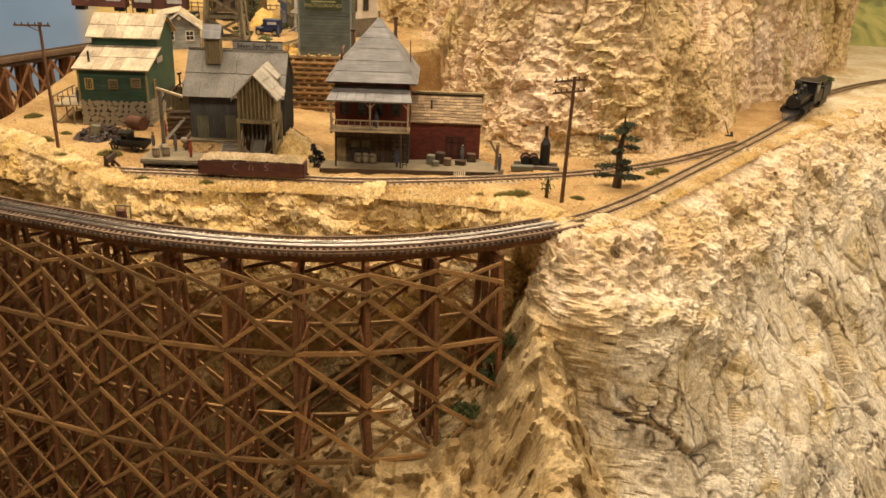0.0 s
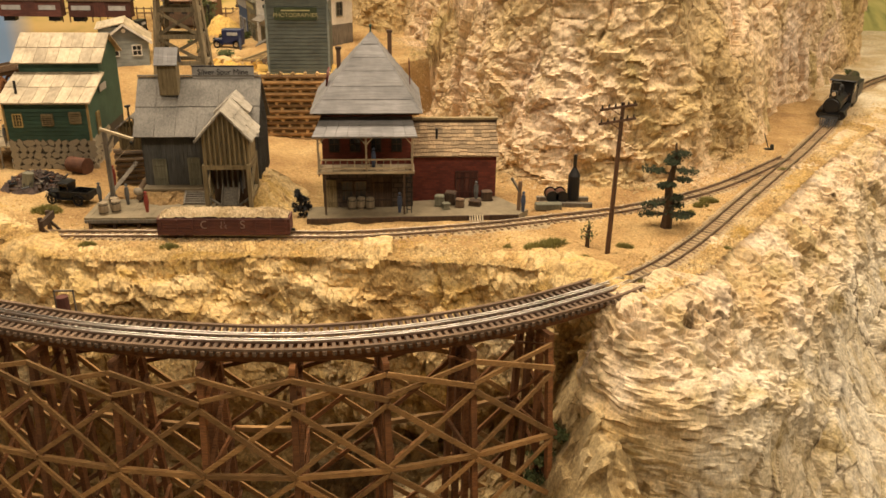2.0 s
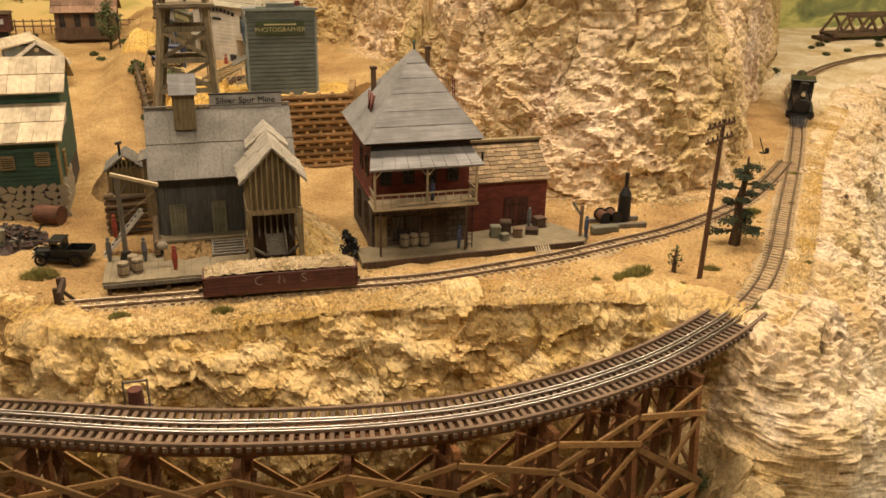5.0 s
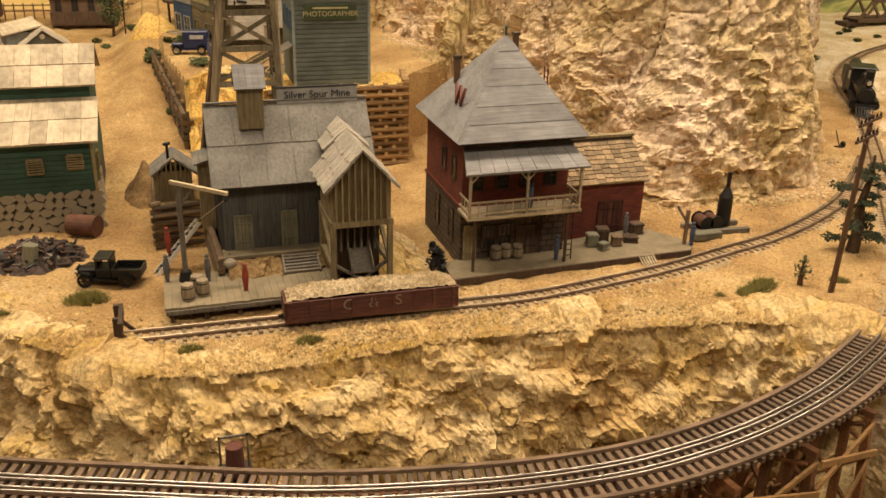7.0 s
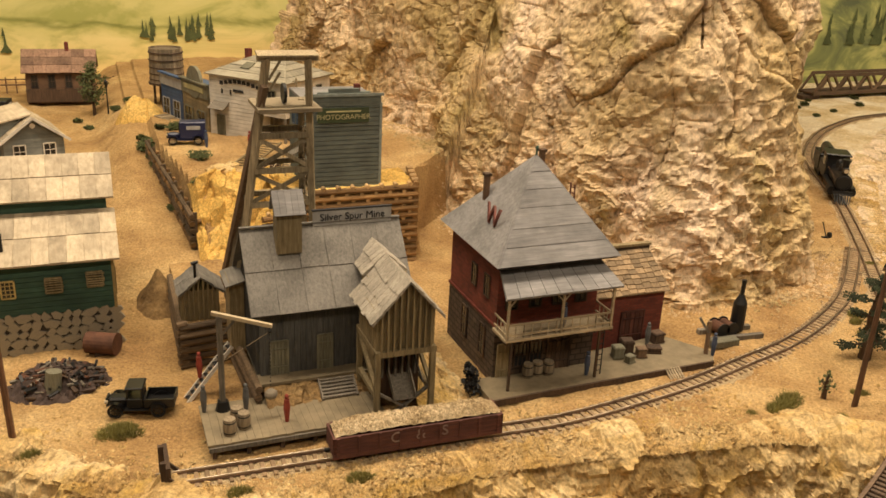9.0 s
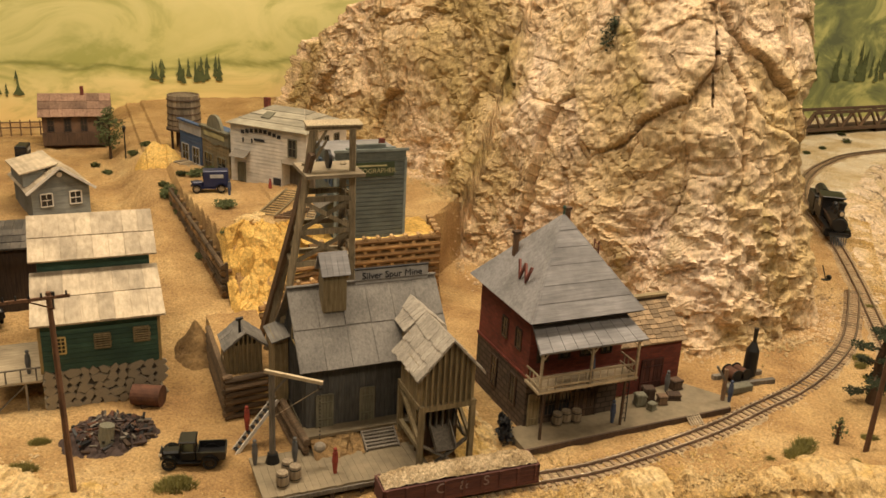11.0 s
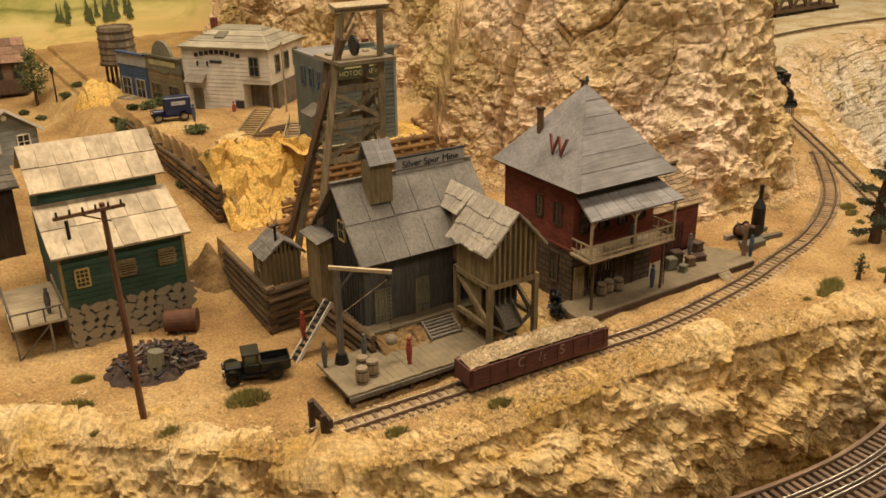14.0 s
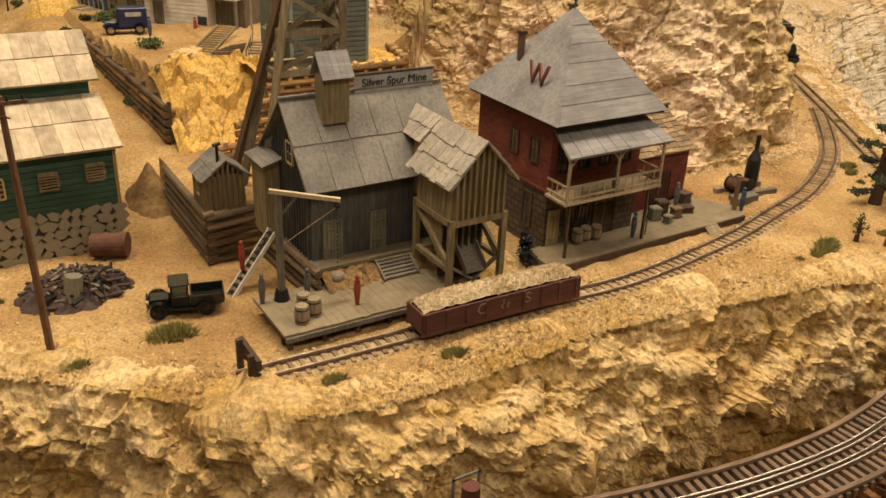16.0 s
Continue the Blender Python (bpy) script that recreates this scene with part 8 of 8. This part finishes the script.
part("rod", beam((0.377, 1.087, 0.001), (0.371, 1.090, 0.018), 0.001, 0.001), IRON, sw)
part("weight", tube((0.379, 1.086, 0.004), (0.381, 1.086, 0.004), 0.003, None, 12), IRON, sw)
tpole = thing("street_pole", "thin grey pole at the white store's corner", "pole")
part("pole", tube((-0.152, 1.318, 0.056), (-0.152, 1.318, 0.142), 0.0013, 0.001, 8), GREY_FRAME, tpole)
part("crossarm", beam((-0.156, 1.318, 0.139), (-0.148, 1.318, 0.139), 0.001, 0.001), GREY_FRAME, tpole)
ssteps = thing("street_stair", "short wooden stair down from the shops", "stairs")
for k in range(9):
    part("tread", beam((-0.178 - 0.0028 * k, 1.245 - 0.0052 * k, 0.076 - 0.0011 * k), (-0.166 - 0.0028 * k, 1.239 - 0.0052 * k, 0.076 - 0.0011 * k), 0.0032, 0.0012), PORCH_WOOD, ssteps)
for o in (0, 1):
    part("handrail", beam((-0.178 + 0.012 * o, 1.245 - 0.006 * o, 0.087), (-0.2025 + 0.012 * o, 1.2 - 0.006 * o, 0.077), 0.0008, 0.0008), PORCH_WOOD, ssteps)
    for k in range(5):
        f = k / 4
        x, y = -0.178 + 0.012 * o - 0.0245 * f, 1.245 - 0.006 * o - 0.045 * f
        part("rail_post", beam((x, y, 0.066), (x, y, 0.087 - 0.010 * f), 0.0008, 0.0008), PORCH_WOOD, ssteps)

# ---- truck on the low trestle shelf: red lamp housing at the bank's foot ----
rb_ = thing("red_marker_box", "small dark red housing with a pale frame in the bank", "marker")
part("housing", tube((-0.277, 0.727, -0.012), (-0.277, 0.727, 0.004), 0.0046, 0.0040, 14), RED_DARK, rb_)
for x in (-0.2835, -0.2705):
    part("frame_post", beam((x, 0.731, -0.016), (x, 0.731, 0.007), 0.0010, 0.0010), GREY_WOOD, rb_)
part("frame_top", beam((-0.284, 0.731, 0.0065), (-0.270, 0.731, 0.0065), 0.0010, 0.0010), GREY_WOOD, rb_)
part("frame_foot", box((-0.285, 0.726, -0.036), (-0.269, 0.736, -0.012)), DARK_BROWN, rb_)

# ---- far truss bridge and far trestle ----
def truss_bridge():
    ob = thing("truss_bridge", "small brown timber truss bridge before the backdrop", "bridge")
    a, b = Vector((1.00, 1.79, 0.012)), Vector((1.46, 1.82, 0.012))
    d = (b - a).normalized()
    n = Vector((-d.y, d.x, 0)) * 0.018
    up = Vector((0, 0, 0.036))
    N = 8
    for s in (-1, 1):
        part("bottom_chord", beam(a + n * s, b + n * s, 0.005, 0.007), DARK_FRAME, ob)
        part("top_chord", beam(a.lerp(b, 0.06) + n * s + up, a.lerp(b, 0.94) + n * s + up, 0.005, 0.006), DARK_FRAME, ob)
        for k in range(N):
            p, q = a.lerp(b, k / N), a.lerp(b, (k + 1) / N)
            mid = a.lerp(b, (k + 0.5) / N)
            part("diagonal", beam(p + n * s, mid + n * s + up, 0.004, 0.004), DARK_FRAME, ob)
            part("diagonal", beam(q + n * s, mid + n * s + up, 0.004, 0.004), DARK_FRAME, ob)
    part("deck", beam(a, b, 0.036, 0.004), DARK_BROWN, ob)
    for f in (0.0, 0.56, 1.0):
        p = a.lerp(b, f)
        part("pier", box((p.x - 0.022, p.y - 0.016, -0.08), (p.x + 0.022, p.y + 0.016, 0.008)), DARK_BROWN, ob, "dark timber pier")
    return ob


truss_bridge()


def far_trestle():
    ob = thing("far_trestle", "dark brown timber trestle on the far canyon side", "trestle")
    a, b = Vector((-0.79, 1.30, 0.0)), Vector((-0.605, 1.66, 0.0))
    d = (b - a).normalized()
    n = Vector((-d.y, d.x, 0))
    part("deck", beam(a + Vector((0, 0, -0.002)), b + Vector((0, 0, -0.002)), 0.028, 0.005), DARK_FRAME, ob)
    for s in (-1, 1):
        part("guard_timber", beam(a + n * s * 0.012 + Vector((0, 0, 0.002)), b + n * s * 0.012 + Vector((0, 0, 0.002)), 0.002, 0.003), DARK_FRAME, ob)
        part("stringer", beam(a + n * s * 0.006 + Vector((0, 0, -0.008)), b + n * s * 0.006 + Vector((0, 0, -0.008)), 0.004, 0.008), DARK_FRAME, ob)
    for k in range(9):
        p = a.lerp(b, (k + 0.3) / 9)
        for s in (-1.6, -0.5, 0.5, 1.6):
            part("post", beam(p + n * s * 0.009 + Vector((0, 0, -0.010)), p + n * s * 0.016 + Vector((0, 0, -0.23)), 0.005, 0.005), TRESTLE_WOOD, ob)
        for z in (-0.012, -0.085):
            for s in (-1, 1):
                part("sway_brace", beam(p + n * s * 0.016 + Vector((0, 0, z)), p - n * s * 0.020 + Vector((0, 0, z - 0.07)), 0.002, 0.004), TRESTLE_WOOD, ob)
        q = a.lerp(b, (k + 1.3) / 9)
        for s in (-1, 1):
            part("long_brace", beam(p + n * s * 0.018 + Vector((0, 0, -0.012)), q + n * s * 0.022 + Vector((0, 0, -0.08)), 0.002, 0.004), TRESTLE_WOOD, ob)
            part("long_brace", beam(q + n * s * 0.018 + Vector((0, 0, -0.012)), p + n * s * 0.022 + Vector((0, 0, -0.08)), 0.002, 0.004), TRESTLE_WOOD, ob)
    return ob


far_trestle()

# ---- painted trees on the backdrop (flat paint) ----
PAINT_GREEN = plain_material("dark_green_backdrop_paint", (0.10, 0.125, 0.045), 0.95, 0, 0.4, 60)
paint = bmesh.new()
for cx, cz, n, spread, hh in ((-0.53, 0.080, 20, 0.05, 0.036), (-0.205, 0.100, 22, 0.055, 0.036), (1.35, 0.09, 18, 0.13, 0.07), (1.62, 0.08, 18, 0.14, 0.08), (-0.66, 0.080, 14, 0.05, 0.034)):
    for k in range(n):
        x, h = cx + random.gauss(0, 0.55) * spread, hh * random.uniform(0.4, 1.1)
        z = cz + random.uniform(-0.006, 0.006)
        for t in range(4):
            f, w = t / 4, h * 0.17 * (1 - t / 5) * random.uniform(0.6, 1.3)
            zz = z + h * f
            paint.faces.new([paint.verts.new((x + a + random.uniform(-1, 1) * w * 0.4, 1.9478 - 0.00004 * k - 0.00001 * t, zz + b)) for a, b in ((-w, 0), (w * 0.2, -h * 0.04), (w, 0.0), (0, h * 0.42))])
pt = tagged(new("backdrop_trees", mesh_of("backdrop_trees", paint, PAINT_GREEN)), "dark green trees painted on the backdrop", kind="structure")
# low fence line and far track in front of the backdrop
ff = thing("far_fence", "low brown fence along the far track", "fence")
for k in range(34):
    x = -0.66 + k * 0.0135
    part("post", box((x, 1.84, 0.030), (x + 0.0018, 1.842, 0.058)), BROWN_PAINT, ff)
for z in (0.047, 0.055):
    part("rail", beam((-0.66, 1.8395, z), (-0.20, 1.8395, z), 0.001, 0.0018), BROWN_PAINT, ff)


# ---- freight cars on the far track ----
def boxcar(m, mat, label):
    ob = thing("boxcar", label, "railway car", "far freight cars", m)
    part("body", box((-0.055, -0.011, 0.008), (0.055, 0.011, 0.036)), mat, ob)
    part("roof", slab([(-0.057, -0.013, 0.036), (0.057, -0.013, 0.036), (0.057, 0, 0.040), (-0.057, 0, 0.040)], 0.0012), DARK_BROWN, ob)
    part("roof", slab([(0.057, 0.013, 0.036), (-0.057, 0.013, 0.036), (-0.057, 0, 0.040), (0.057, 0, 0.040)], 0.0012), DARK_BROWN, ob)
    part("sliding_door", box((-0.010, -0.0122, 0.009), (0.010, -0.0110, 0.034)), mat, ob)
    for x0_, x1_ in ((-0.050, -0.016), (0.016, 0.046)):
        part("lettering_bar", box((x0_, -0.0118, 0.020), (x1_, -0.0110, 0.028)), SIGN_WHITE, ob, "white lettering bar")
    for x in (-0.04, 0.04):
        part("truck_frame", box((x - 0.010, -0.008, 0.0), (x + 0.010, 0.008, 0.008)), IRON, ob)
    return ob


bc = boxcar(pose(-0.565, 1.815, 0.036, 0, 0, -2), RED_DARK, "dark red boxcar with white lettering bars")
boxcar(pose(-0.690, 1.822, 0.036, 0, 0, -2), CAR_RED, "brown-red boxcar near the backdrop")
